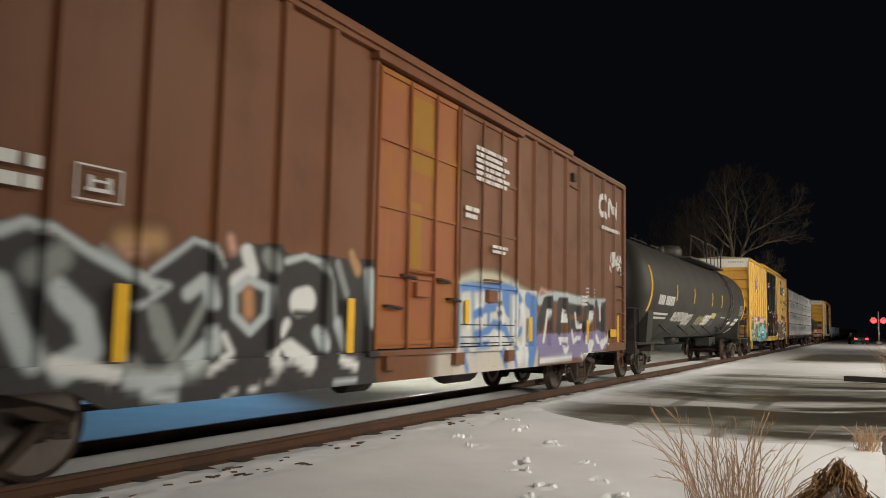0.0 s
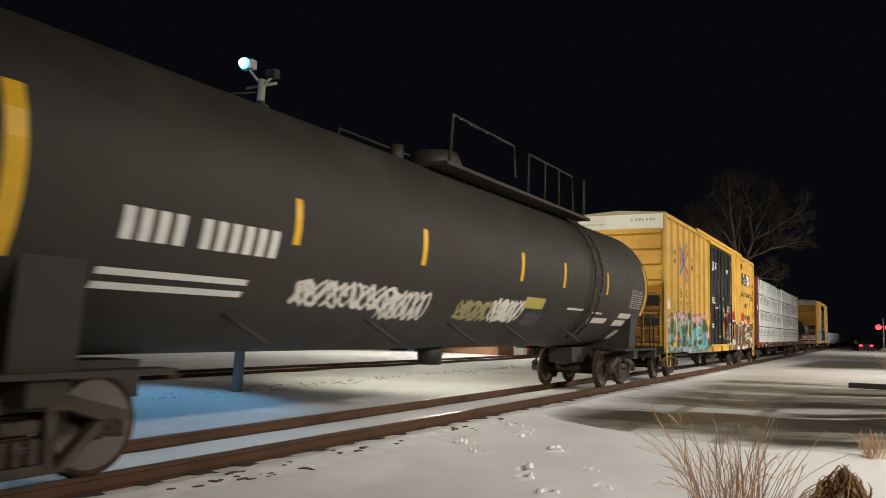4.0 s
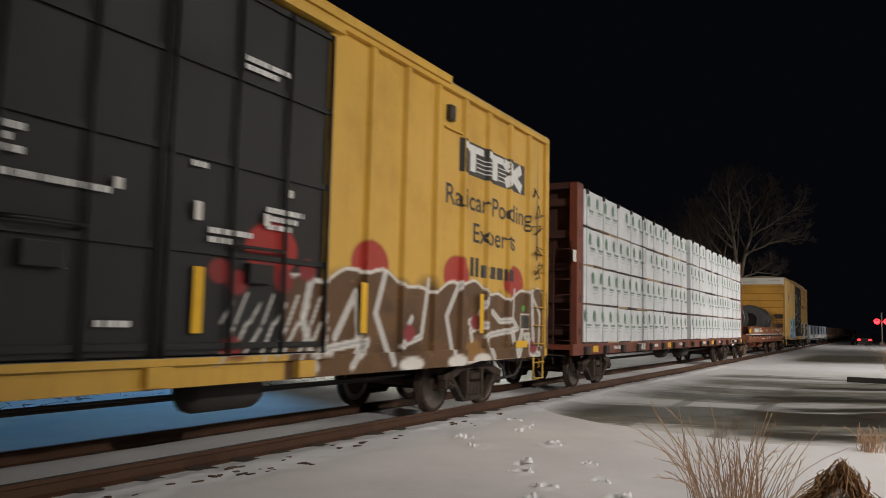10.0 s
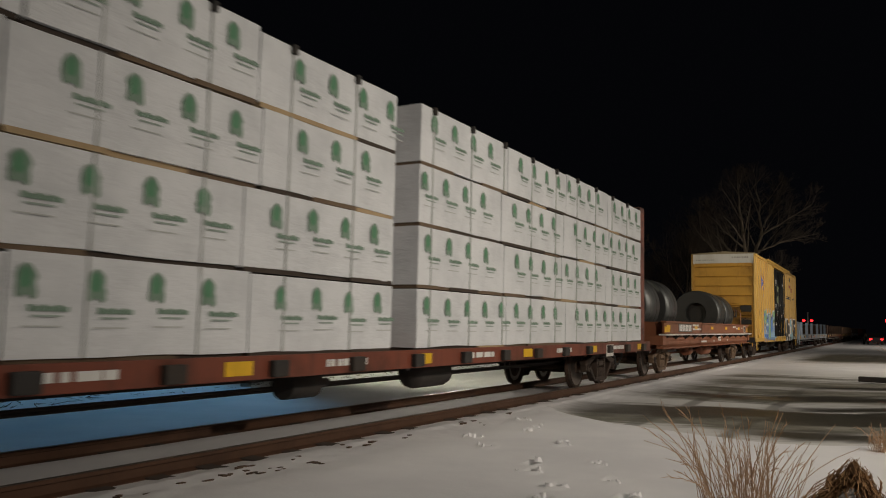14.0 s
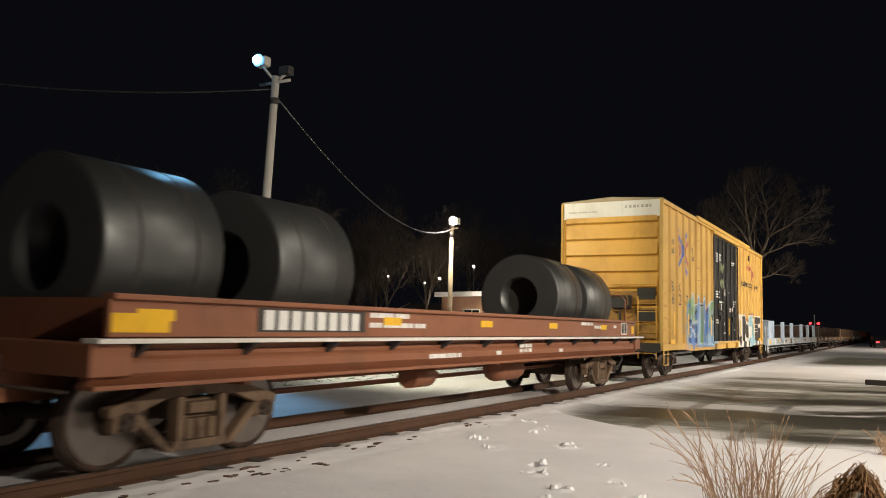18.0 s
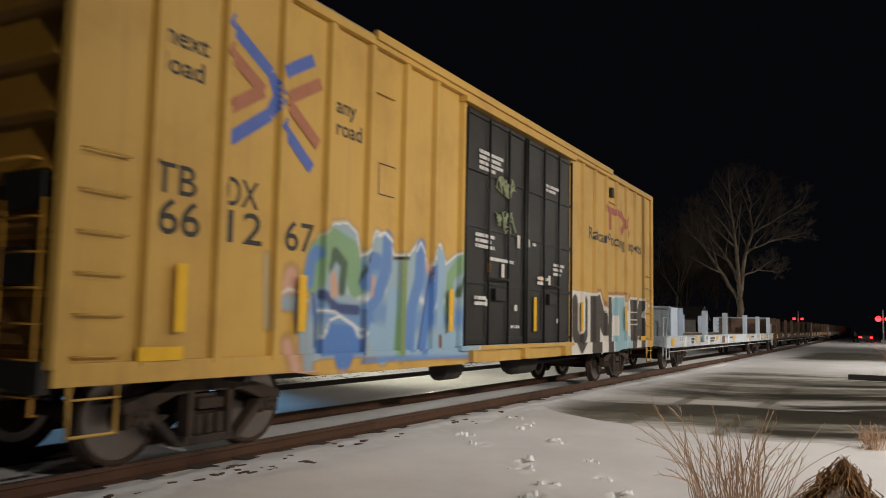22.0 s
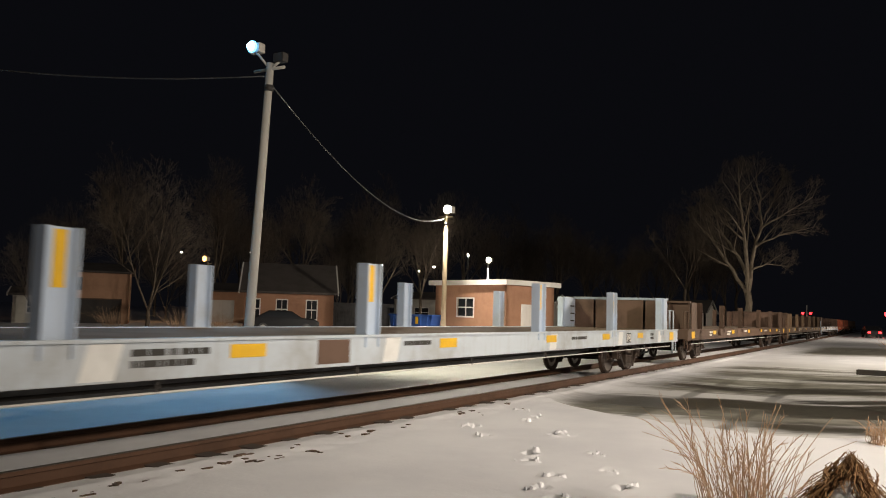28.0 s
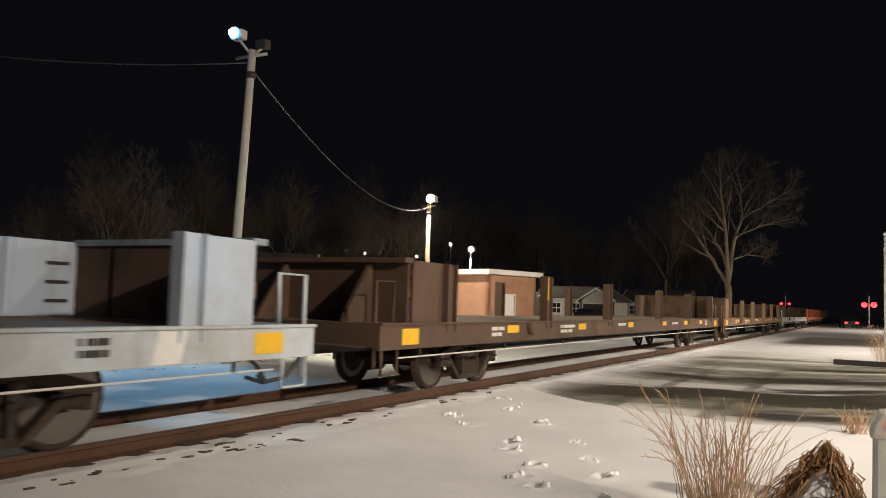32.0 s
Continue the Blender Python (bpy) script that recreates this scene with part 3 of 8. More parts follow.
def wheelset(parent, y):
    """An axle with its two wheels; turns about its own middle."""
    ob = part("wheelset", S().turn([(0.075, -1.02), (0.075, 1.02)], 0, segs=12), "wheel", parent)
    ob.matrix_basis = pose(0, y, 0.457)
    for s in (-1, 1):
        prof = [(0.09, 0.66), (0.13, 0.66), (0.14, 0.70), (0.36, 0.74), (0.40, 0.69), (0.487, 0.685), (0.487, 0.705), (0.46, 0.72), (0.455, 0.80), (0.43, 0.815), (0.40, 0.80), (0.38, 0.775), (0.15, 0.765), (0.135, 0.83), (0.09, 0.83)]
        part("wheel", S().turn([(r, s * d) for r, d in prof], 0, segs=40), "wheel", ob)
        part("wheel_tread", S().turn([(0.4565, s * 0.725), (0.4575, s * 0.728), (0.4575, s * 0.797), (0.4565, s * 0.80)], 0, segs=40), "tread", ob, "bright worn tread")
        cap = S().turn([(0.085, s * 0.98), (0.085, s * 1.10)], 0, segs=14)
        for k in range(3):
            a = 2 * math.pi * k / 3
            cap.turn([(0.018, s * 1.10), (0.018, s * 1.13)], 0, (0, 0.05 * math.cos(a), 0.05 * math.sin(a)), 6)
        part("bearing_cap", cap, "truck", ob)
    WHEELS.append((ob, y))
    return ob


def truck(parent, y, cast="truck"):
    """A two-axle freight truck with cast side frames and spring nests."""
    body = part("truck", S().box(-0.98, 0.98, -0.17, 0.17, 0.42, 0.62).turn([(0.2, 0.62), (0.2, 0.70)], 2, segs=14), cast, parent, "rusty cast-steel truck with two axles", 0.02, pose(0, y, 0))
    for s in (-1, 1):
        a, b = s * 0.93, s * 1.07
        lo, hi = min(a, b), max(a, b)
        sf = S()
        for m in (-1, 1):
            q = lambda pts: [(m * p, z) for p, z in (pts if m > 0 else pts[::-1])]
            sf.prism(q([(0.0, 0.65), (0.45, 0.63), (0.76, 0.52), (1.06, 0.50), (1.07, 0.59), (0.82, 0.66), (0.45, 0.76), (0.0, 0.775)]), 0, lo, hi)
            sf.prism(q([(0.32, 0.13), (0.42, 0.13), (0.82, 0.47), (0.74, 0.53)]), 0, lo, hi)
            sf.prism(q([(0.23, 0.18), (0.31, 0.18), (0.31, 0.66), (0.23, 0.66)]), 0, lo - 0.01, hi + 0.01)
            sf.prism(q([(0.76, 0.36), (0.80, 0.36), (0.80, 0.52), (0.76, 0.52)]), 0, lo, hi)
            sf.prism(q([(0.98, 0.36), (1.03, 0.36), (1.03, 0.52), (0.98, 0.52)]), 0, lo, hi)
        sf.box(lo, hi, -0.34, 0.34, 0.13, 0.22)
        part("side_frame", sf, cast, body, bevel=0.018)
        for dy in (-0.14, 0.0, 0.14):
            coil_profile = [(0.05 + 0.012 * (k % 2), 0.225 + k * 0.017) for k in range(13)]
            part("spring", S().turn(coil_profile, 2, (s * 1.03, dy, 0), 10), cast, body)
        part("bolster_end", S().box(lo - 0.02, hi + 0.015, -0.17, 0.17, 0.47, 0.585), cast, body, bevel=0.03)
        for m in (-1, 1):
            part("adapter", S().box(lo, hi, m * 0.89 - 0.1, m * 0.89 + 0.1, 0.40, 0.52), cast, body, bevel=0.015)
        part("brake_beam", S().box(-0.7, 0.7, s * 0.42 - 0.05, s * 0.42 + 0.05, 0.30, 0.38), cast, body)
    for m in (-1, 1):
        w = wheelset(body, m * 0.89)
    return body


def coupler(car, y, s):
    """Knuckle coupler with its shank, striker, cut lever and air hose at an end."""
    c = S().box(-0.1, 0.1, *sorted((y, y + s * 0.55)), 0.72, 0.92)
    c.prism([(-0.17, y + s * 0.5), (0.17, y + s * 0.5), (0.19, y + s * 0.74), (0.05, y + s * 0.82), (-0.17, y + s * 0.72)] if s > 0 else [(-0.17, y - 0.72), (0.05, y - 0.82), (0.19, y - 0.74), (0.17, y - 0.5), (-0.17, y - 0.5)], 2, 0.68, 0.98)
    cp = part("coupler", c, "truck", car, bevel=0.02)
    part("striker", S().box(-0.3, 0.3, *sorted((y, y + s * 0.12)), 0.62, 1.04), "dark", car)
    pts = [(0.36, y + s * 0.1, 0.70), (0.42, y + s * 0.3, 0.55), (0.38, y + s * 0.5, 0.36), (0.2, y + s * 0.72, 0.30), (0.0, y + s * 0.82, 0.36)]
    part("air_hose", S().tube(pts, 0.028, 8), "cable", car, "black rubber air hose")
    part("cut_lever", S().tube([(1.3, y + s * 0.06, 0.78), (0.5, y + s * 0.14, 0.80), (0.3, y + s * 0.4, 0.86), (0.12, y + s * 0.6, 0.98)], 0.016, 6), "truck", car)


def ladder(car, x, y0, y1, z0, z1, rungs, material, along="y"):
    """Grab-iron ladder: bent rungs bolted to a side (along y), or two stiles with rungs on an end (along x)."""
    def p(u, z, off):
        return (x + off, u, z) if along == "y" else (u, x + off, z)
    o = 0.045 if x > 0 else -0.045
    lad = new("ladder")
    lad.parent = car
    for u in (y0, y1):
        if along == "x":
            part("stile", S().tube([p(u, z0, 0), p(u, z0, o), p(u, z1, o), p(u, z1, 0)], 0.016, 6), material, lad)
    for k in range(rungs):
        z = z0 + (z1 - z0) * (k + 0.5) / rungs
        part("rung", S().tube([p(y0, z, 0), p(y0, z, o), p(y1, z, o), p(y1, z, 0)], 0.011, 6), material, lad)
    return lad


def stencil(car, x, y, z, widths, line=0.09, name="stencil_bar", material="white_plain"):
    """Small lines of unreadable stencilled writing: plain bars."""
    for k, w in enumerate(widths):
        yy = y
        while yy < y + w - 0.02:
            ww = min(random.choice((0.5, 0.8, 1.0, 1.3, 2.2)) * line * 1.3, y + w - yy)
            part(name, S().box(x, x + 0.004, yy, yy + ww, z - k * line * 1.6, z - k * line * 1.6 + line), material, car)
            yy += ww + line * random.choice((0.25, 0.25, 0.3, 0.7))


def reflector(car, x, y, z, w=0.12, h=0.5):
    part("reflector", S().box(x, x + 0.005, y - w / 2, y + w / 2, z, z + h), "reflect", car, "bright yellow reflective strip")


def underframe(car, half, trucks, mat="dark", tanks=True, cast="truck"):
    """Centre sill, cross bearers, brake gear and the two trucks."""
    part("centre_sill", S().box(-0.25, 0.25, -half, half, 0.62, 1.0), mat, car)
    for y in np.linspace(-half * 0.75, half * 0.75, 7):
        part("cross_bearer", S().box(-1.35, 1.35, y - 0.05, y + 0.05, 0.74, 0.96), mat, car)
    if tanks:
        part("air_reservoir", S().turn([(0.05, -0.55), (0.2, -0.48), (0.22, -0.4), (0.22, 0.4), (0.2, 0.48), (0.05, 0.55)], 1, (0.75, 1.5, 0.62), 16), mat, car)
        part("brake_cylinder", S().turn([(0.17, -0.3), (0.17, 0.25), (0.06, 0.3), (0.05, 0.55)], 1, (0.8, -1.6, 0.62), 14), mat, car)
    for x, z in ((0.55, 0.56), (0.35, 0.5)):
        part("brake_rod", S().rod((x, -trucks + 1.2, z), (x, trucks - 1.2, z + 0.03), 0.02, 6), mat, car)
    for s in (-1, 1):
        truck(car, s * trucks, cast)
        coupler(car, s * half, s)


# ---- sprayed tags: strokes, blobs and blocks laid over one another ----


class Spray:
    """Layers of spray paint over a side; y runs along the car, z up from the rail."""

    def __init__(self, y, z):
        self.y, self.z = y, z
        self.rgb, self.cover = np.zeros((len(y), 3)), np.zeros(len(y))

    def lay(self, mask, colour):
        mask = np.clip(mask, 0, 1)
        colour = np.asarray(colour, float)
        self.rgb = self.rgb * (1 - mask[:, None]) + colour * mask[:, None]
        self.cover = np.maximum(self.cover, mask)

    def line(self, pts):
        """Distance to a run of straight strokes."""
        d = np.full(len(self.y), 9.0)
        for (a, b), (c, e) in zip(pts, pts[1:]):
            vy, vz = c - a, e - b
            t = np.clip(((self.y - a) * vy + (self.z - b) * vz) / (vy * vy + vz * vz + 1e-9), 0, 1)
            d = np.minimum(d, np.hypot(self.y - a - t * vy, self.z - b - t * vz))
        return d

    def stroke(self, pts, w, colour, soft=0.015):
        self.lay((w - self.line(pts)) / soft + 0.5, colour)

    def blob(self, cy, cz, ry, rz, colour, soft=0.12):
        self.lay((1 - np.hypot((self.y - cy) / ry, (self.z - cz) / rz)) / soft + 0.5, colour)

    def fade(self, low, high, z0, z1):
        t = np.clip((self.z - z0) / (z1 - z0), 0, 1)[:, None]
        return np.asarray(low) * (1 - t) + np.asarray(high) * t


GLYPHS = (((0.0, 0.0), (0.3, 0.95), (0.55, 0.35), (0.95, 1.0)), ((0.9, 0.9), (0.2, 1.0), (0.05, 0.6), (0.85, 0.45), (0.8, 0.05), (0.0, 0.0)),
          ((0.05, 1.0), (0.0, 0.2), (0.5, 0.0), (0.95, 0.25), (1.0, 1.0)), ((0.0, 0.05), (0.1, 1.0), (0.9, 0.75), (0.15, 0.5), (1.0, 0.0)),
          ((0.9, 0.85), (0.4, 1.0), (0.0, 0.55), (0.35, 0.0), (0.95, 0.2), (0.6, 0.5)), ((0.1, 0.0), (0.05, 1.0), (0.9, 0.1), (1.0, 0.95)))


INK = dict(black=(0.024, 0.025, 0.027), white=(0.68, 0.66, 0.62), cream=(0.50, 0.49, 0.38), palew=(0.72, 0.74, 0.74), blue=(0.10, 0.23, 0.52), blue2=(0.07, 0.20, 0.52), navy=(0.035, 0.07, 0.20), sky=(0.26, 0.42, 0.58), mist=(0.30, 0.42, 0.50), midblue=(0.15, 0.29, 0.52), greyb=(0.28, 0.36, 0.44),
           greyfog=(0.36, 0.34, 0.33), pink=(0.58, 0.34, 0.25), violet=(0.23, 0.20, 0.36), green=(0.20, 0.36, 0.20), dgreen=(0.05, 0.11, 0.07), ogreen=(0.20, 0.24, 0.05), brownd=(0.14, 0.05, 0.02), pale=(0.40, 0.56, 0.55), turq=(0.17, 0.42, 0.48), deep=(0.09, 0.36, 0.48), gold=(0.45, 0.28, 0.06), cyan=(0.26, 0.46, 0.54), rust=(0.38, 0.13, 0.07),
           tan=(0.42, 0.25, 0.11), orange=(0.50, 0.25, 0.11), mid=(0.24, 0.265, 0.26), palem=(0.48, 0.54, 0.56))


def inks(s):
    """A stroke in a named ink: ink, half width, softness, then its corners."""
    def p(ink, w, soft, *pts):
        s.stroke(list(pts), w, INK[ink], soft)
    return p


def fills(s):
    """A filled shape in a named ink: ink, then its corners."""
    def f(ink, *pts):
        hit = np.zeros(len(s.y), bool)
        for (a, c), (d, e) in zip(pts, pts[1:] + pts[:1]):
            if c != e:
                hit ^= ((s.z > c) != (s.z > e)) & (s.y < (d - a) * (s.z - c) / (e - c) + a)
        s.lay(hit * 1.0, INK[ink])
    return f


def cloud(s, cy, cz, ry, rz):
    """A pink sprayed cloud with a dark violet rim and a pale heart."""
    s.blob(cy, cz, ry * 1.12, rz * 1.12, (0.08, 0.03, 0.09), 0.08)
    s.blob(cy, cz, ry * 0.98, rz * 0.98, (0.46, 0.20, 0.25), 0.2)
    s.blob(cy, cz, ry * 0.6, rz * 0.6, (0.66, 0.42, 0.42), 0.9)


def spray_turquoise(y, z):
    """Turquoise tangle with pink clouds over green, and a brown block with white edges."""
    y = y + 0.05
    s, r = Spray(y, z), random.Random(4)
    p, f = inks(s), fills(s)

    def g(ink, *pts):
        f(ink, *pts)
        p("dgreen", 0.018, 0.02, *pts, pts[0])

    f("dgreen", (-9.03, 1.93), (-8.94, 1.96), (-8.77, 1.71), (-8.66, 1.91), (-8.5, 2.03), (-8.29, 1.95), (-7.84, 2.11), (-7.71, 2.03), (-7.65, 1.81), (-7.45, 2.02), (-7.18, 2.07), (-6.94, 2), (-6.55, 1.6), (-6.47, 1.93))
    f("dgreen", (-6.47, 1.93), (-6.08, 2.11), (-5.77, 2.1), (-5.69, 1.87), (-4.8, 1.92), (-4.15, 1.69), (-3.54, 2), (-3.16, 2.02), (-2.94, 1.69), (-2.47, 1.75), (-2.38, 0.88), (-5.29, 0.66), (-6.38, 0.68), (-6.55, 1.6))
    f("dgreen", (-9.03, 1.93), (-6.55, 1.6), (-6.38, 0.68), (-7.7, 0.74), (-8.51, 0.76), (-9.06, 0.8), (-9.08, 1.03), (-8.82, 1.11), (-8.72, 1.41))
    cloud(s, -8.62, 1.8, 0.14, 0.14)
    cloud(s, -8.88, 1.29, 0.2, 0.18)
    cloud(s, -9.07, 1.66, 0.07, 0.06)
    cloud(s, -7.56, 1.98, 0.13, 0.14)
    cloud(s, -6.83, 1.94, 0.18, 0.14)
    cloud(s, -6.64, 1.77, 0.13, 0.15)
    cloud(s, -7.78, 1.24, 0.18, 0.14)
    cloud(s, -8.24, 1.64, 0.11, 0.13)
    cloud(s, -5.57, 1.9, 0.23, 0.12)
    cloud(s, -5.09, 1.9, 0.29, 0.14)
    cloud(s, -5.41, 2.05, 0.08, 0.08)
    cloud(s, -4.24, 1.91, 0.5, 0.18)
    cloud(s, -3.26, 2.02, 0.2, 0.13)
    cloud(s, -2.72, 1.34, 0.31, 0.2)
    cloud(s, -5.94, 0.86, 0.21, 0.12)
    cloud(s, -6.81, 0.9, 0.2, 0.1)
    cloud(s, -7.98, 0.8, 0.19, 0.06)
    cloud(s, -4.65, 0.73, 0.19, 0.06)
    cloud(s, -3.84, 0.74, 0.17, 0.07)
    cloud(s, -2.15, 0.75, 0.23, 0.09)
    g("pale", (-9.03, 1.92), (-8.91, 1.94), (-8.52, 1.58), (-8.51, 1.45), (-8.73, 1.59))
    g("pale", (-8.52, 2.01), (-8.45, 2.02), (-8.24, 1.83), (-8.26, 1.79))
    g("pale", (-8.28, 1.86), (-7.84, 2.1), (-7.79, 1.99), (-7.89, 1.7), (-8.09, 1.3), (-7.89, 1.18), (-8.4, 1.16), (-8.45, 1.3), (-8.22, 1.57), (-8.05, 1.82), (-8.24, 1.77))
    g("turq", (-8.72, 1.41), (-8.42, 1.41), (-8.45, 1.18), (-8.57, 1.1), (-8.79, 1.08))
    g("turq", (-8.82, 1.07), (-8.56, 1.07), (-8.43, 1.04), (-8.08, 1.09), (-7.88, 1.03), (-7.79, 0.82), (-8.07, 0.97), (-8.28, 0.95), (-8.5, 0.85), (-8.78, 0.85))
    g("turq", (-7.89, 1.64), (-7.73, 1.78), (-7.49, 1.86), (-7.42, 1.53), (-7.42, 0.85), (-7.67, 0.85), (-7.53, 1.24), (-7.5, 1.47), (-7.71, 1.4), (-7.83, 1.46))
    g("turq", (-7.43, 1.96), (-7.28, 2.04), (-7.04, 1.99), (-6.55, 1.6), (-6.66, 1.6), (-6.98, 1.82), (-7.05, 1.55), (-6.78, 1.14), (-7.13, 1.24), (-7.2, 1.24), (-7.11, 0.94), (-7.38, 0.95), (-7.38, 1.24), (-7.47, 1.56), (-7.39, 1.8))
    g("pale", (-6.55, 1.56), (-6.46, 1.86), (-6.05, 2.09), (-6.07, 1.92), (-6.33, 1.53), (-6.32, 1.35), (-6.42, 1.2), (-6.69, 1.31), (-6.85, 1.38), (-6.59, 1.4))
    g("deep", (-6.73, 1.17), (-6.41, 1.13), (-6.12, 0.87), (-6.16, 0.69), (-6.39, 0.7), (-6.66, 0.82))
    g("turq", (-6.27, 1.46), (-6.04, 1.51), (-6.12, 1.84), (-5.76, 1.88), (-5.99, 1.58), (-5.77, 1.05), (-5.95, 1.01), (-6.02, 1.17), (-6.31, 1.17))
    g("deep", (-5.71, 1.16), (-5.39, 1.16), (-5.31, 0.92), (-5.68, 0.7), (-5.81, 0.78))
    g("pale", (-5.73, 1.47), (-5.29, 1.81), (-5.22, 1.79), (-5.47, 1.44), (-5.52, 1.2), (-5.72, 1.24))
    g("turq", (-5.41, 1.44), (-4.93, 1.66), (-4.85, 1.58), (-4.98, 1.24), (-5.24, 0.96), (-5.45, 1.04))
    g("deep", (-5.43, 0.8), (-4.96, 0.97), (-4.81, 0.86), (-5.29, 0.68))
    g("turq", (-4.79, 1.9), (-4.14, 1.65), (-3.54, 1.98), (-3.53, 1.76), (-4.21, 1.33), (-4.68, 1.24), (-4.44, 1.07), (-3.94, 1.06), (-3.49, 0.91), (-4.43, 0.85), (-4.9, 1.07), (-4.89, 1.62))
    g("pale", (-4.57, 1.28), (-4.04, 1.38), (-4.04, 1.2), (-4.52, 1.15))
    g("deep", (-3.6, 1.38), (-3.14, 1.58), (-3.02, 1.24), (-2.5, 1.24), (-2.6, 0.99), (-3.21, 0.95), (-3.66, 0.78), (-2.59, 0.79), (-3.66, 0.68), (-3.94, 0.92), (-3.5, 1.1))
    f("gold", (-8.27, 1.71), (-7.91, 1.71), (-7.91, 1.77), (-8.27, 1.77))
    f("gold", (-8.25, 1.56), (-7.89, 1.56), (-7.89, 1.62), (-8.25, 1.62))
    f("gold", (-7.45, 1.72), (-7.07, 1.72), (-7.07, 1.8), (-7.45, 1.8))
    f("gold", (-7.43, 1.56), (-7.05, 1.56), (-7.05, 1.62), (-7.43, 1.62))
    f("gold", (-8.41, 1.1), (-7.89, 1.1), (-7.89, 1.14), (-8.41, 1.14))
    p("palew", 0.02, 0.03, (-7.01, 1.98), (-6.61, 1.62))
    p("palew", 0.02, 0.03, (-9, 1.91), (-8.73, 1.6))
    p("palew", 0.02, 0.03, (-8.24, 1.79), (-8.06, 1.85))
    p("palew", 0.02, 0.03, (-4.79, 1.88), (-4.18, 1.62))
    p("palew", 0.02, 0.03, (-7.39, 1.76), (-7.38, 0.98))
    p("palew", 0.02, 0.03, (-5.73, 1.47), (-5.41, 1.48))
    top = 1.95 + 0.1 * np.sin(y * 2.3) + 0.04 * np.sin(y * 7.1)
    for cy in (1.5, 3.4, 5.75, 7.9):
        s.blob(cy, 2.12, 0.42, 0.3, (0.36, 0.025, 0.02), 0.1)
    s.lay(((y > 1.75) & (y < 9.34) & (z < top)) * 1.0, (0.085, 0.042, 0.018))
    for k in range(40):
        s.blob(r.uniform(1.9, 9.3), r.uniform(0.8, 1.8), r.uniform(0.1, 0.5), r.uniform(0.1, 0.35), r.choice(((0.12, 0.06, 0.024), (0.06, 0.03, 0.014), (0.10, 0.05, 0.02))), 0.8)
    s.blob(6.35, 0.95, 0.3, 0.2, (0.26, 0.13, 0.03), 0.4)
    white = (0.68, 0.66, 0.62)
    s.lay((0.03 - np.abs(z - top)) / 0.012 * ((y > 1.75) & (y < 9.3)), white)
    for pts, w in (([(2.2, 1.95), (2.05, 1.4), (2.3, 0.85)], 0.05), ([(2.7, 1.2), (3.1, 1.75), (3.2, 1.0)], 0.05), ([(3.75, 2.0), (3.55, 1.5), (3.95, 0.86)], 0.05), ([(4.9, 2.0), (4.72, 1.2), (4.15, 1.08), (4.45, 1.45)], 0.045), ([(5.85, 2.0), (5.45, 1.5), (5.65, 0.98)], 0.05), ([(6.85, 1.85), (6.5, 1.5), (6.2, 1.42), (6.85, 1.38), (6.25, 1.3), (6.3, 1.15)], 0.05), ([(7.05, 1.6), (7.35, 1.45), (7.9, 1.48), (8.1, 1.33), (6.75, 1.2), (7.05, 0.86)], 0.05), ([(7.95, 2.0), (7.9, 1.5)], 0.03), ([(8.75, 2.0), (8.85, 0.95)], 0.06), ([(8.8, 1.9), (9.15, 1.6), (9.1, 1.0)], 0.035), ([(7.9, 1.25), (8.05, 0.85), (8.3, 1.25)], 0.07), ([(8.45, 1.2), (8.6, 0.9), (9.0, 0.85)], 0.07), ([(2.4, 1.05), (3.3, 1.15), (3.0, 0.85)], 0.05)):
        s.stroke(pts, w, white)
        s.stroke(pts, w * 0.3, (0.36, 0.38, 0.40))
    for cy, cz in ((4.35, 1.25), (6.45, 1.42), (8.7, 1.0)):
        s.blob(cy, cz, 0.2, 0.12, (0.22, 0.02, 0.035), 0.2)
    for cy in (4.4, 5.75, 6.6):
        s.blob(cy, 0.83, 0.32, 0.1, white, 0.3)
    for cy in (8.35,):
        s.lay(((np.abs(y - cy) < 0.12) & (np.abs(z - 1.45) < 0.15)) * 1.0, white), s.lay(((np.abs(y - cy) < 0.095) & (np.abs(z - 1.45) < 0.12)) * 1.0, (0.05, 0.05, 0.05)), s.lay(((np.abs(y - cy) < 0.06) & (np.abs(z - 1.7) < 0.05)) * 1.0, (0.05, 0.4, 0.06))
    for k in range(10):
        s.stroke([(9.0 + r.uniform(-0.1, 0.1), 2.25 + k * 0.09), (9.0 + r.uniform(-0.15, 0.15), 2.3 + k * 0.09)], 0.02, (0.06, 0.04, 0.02))
    for k in range(9):
        cy = 0.75 + 0.2 * k
        s.stroke([(cy, 0.95 + 0.05 * (k % 3)), (cy + 0.22, 1.3 + 0.06 * (k % 2))], 0.022, white), s.stroke([(cy + 0.05, 1.35), (cy + 0.2, 1.55 + 0.1 * (k % 2))], 0.018, white)
    for cy, cz in ((0.75, 1.85), (1.0, 1.75), (1.45, 1.9), (1.7, 1.8), (2.1, 1.95), (0.95, 1.1)):
        s.blob(cy, cz, 0.16, 0.13, (0.22, 0.02, 0.02), 0.3)
    return s.rgb, s.cover


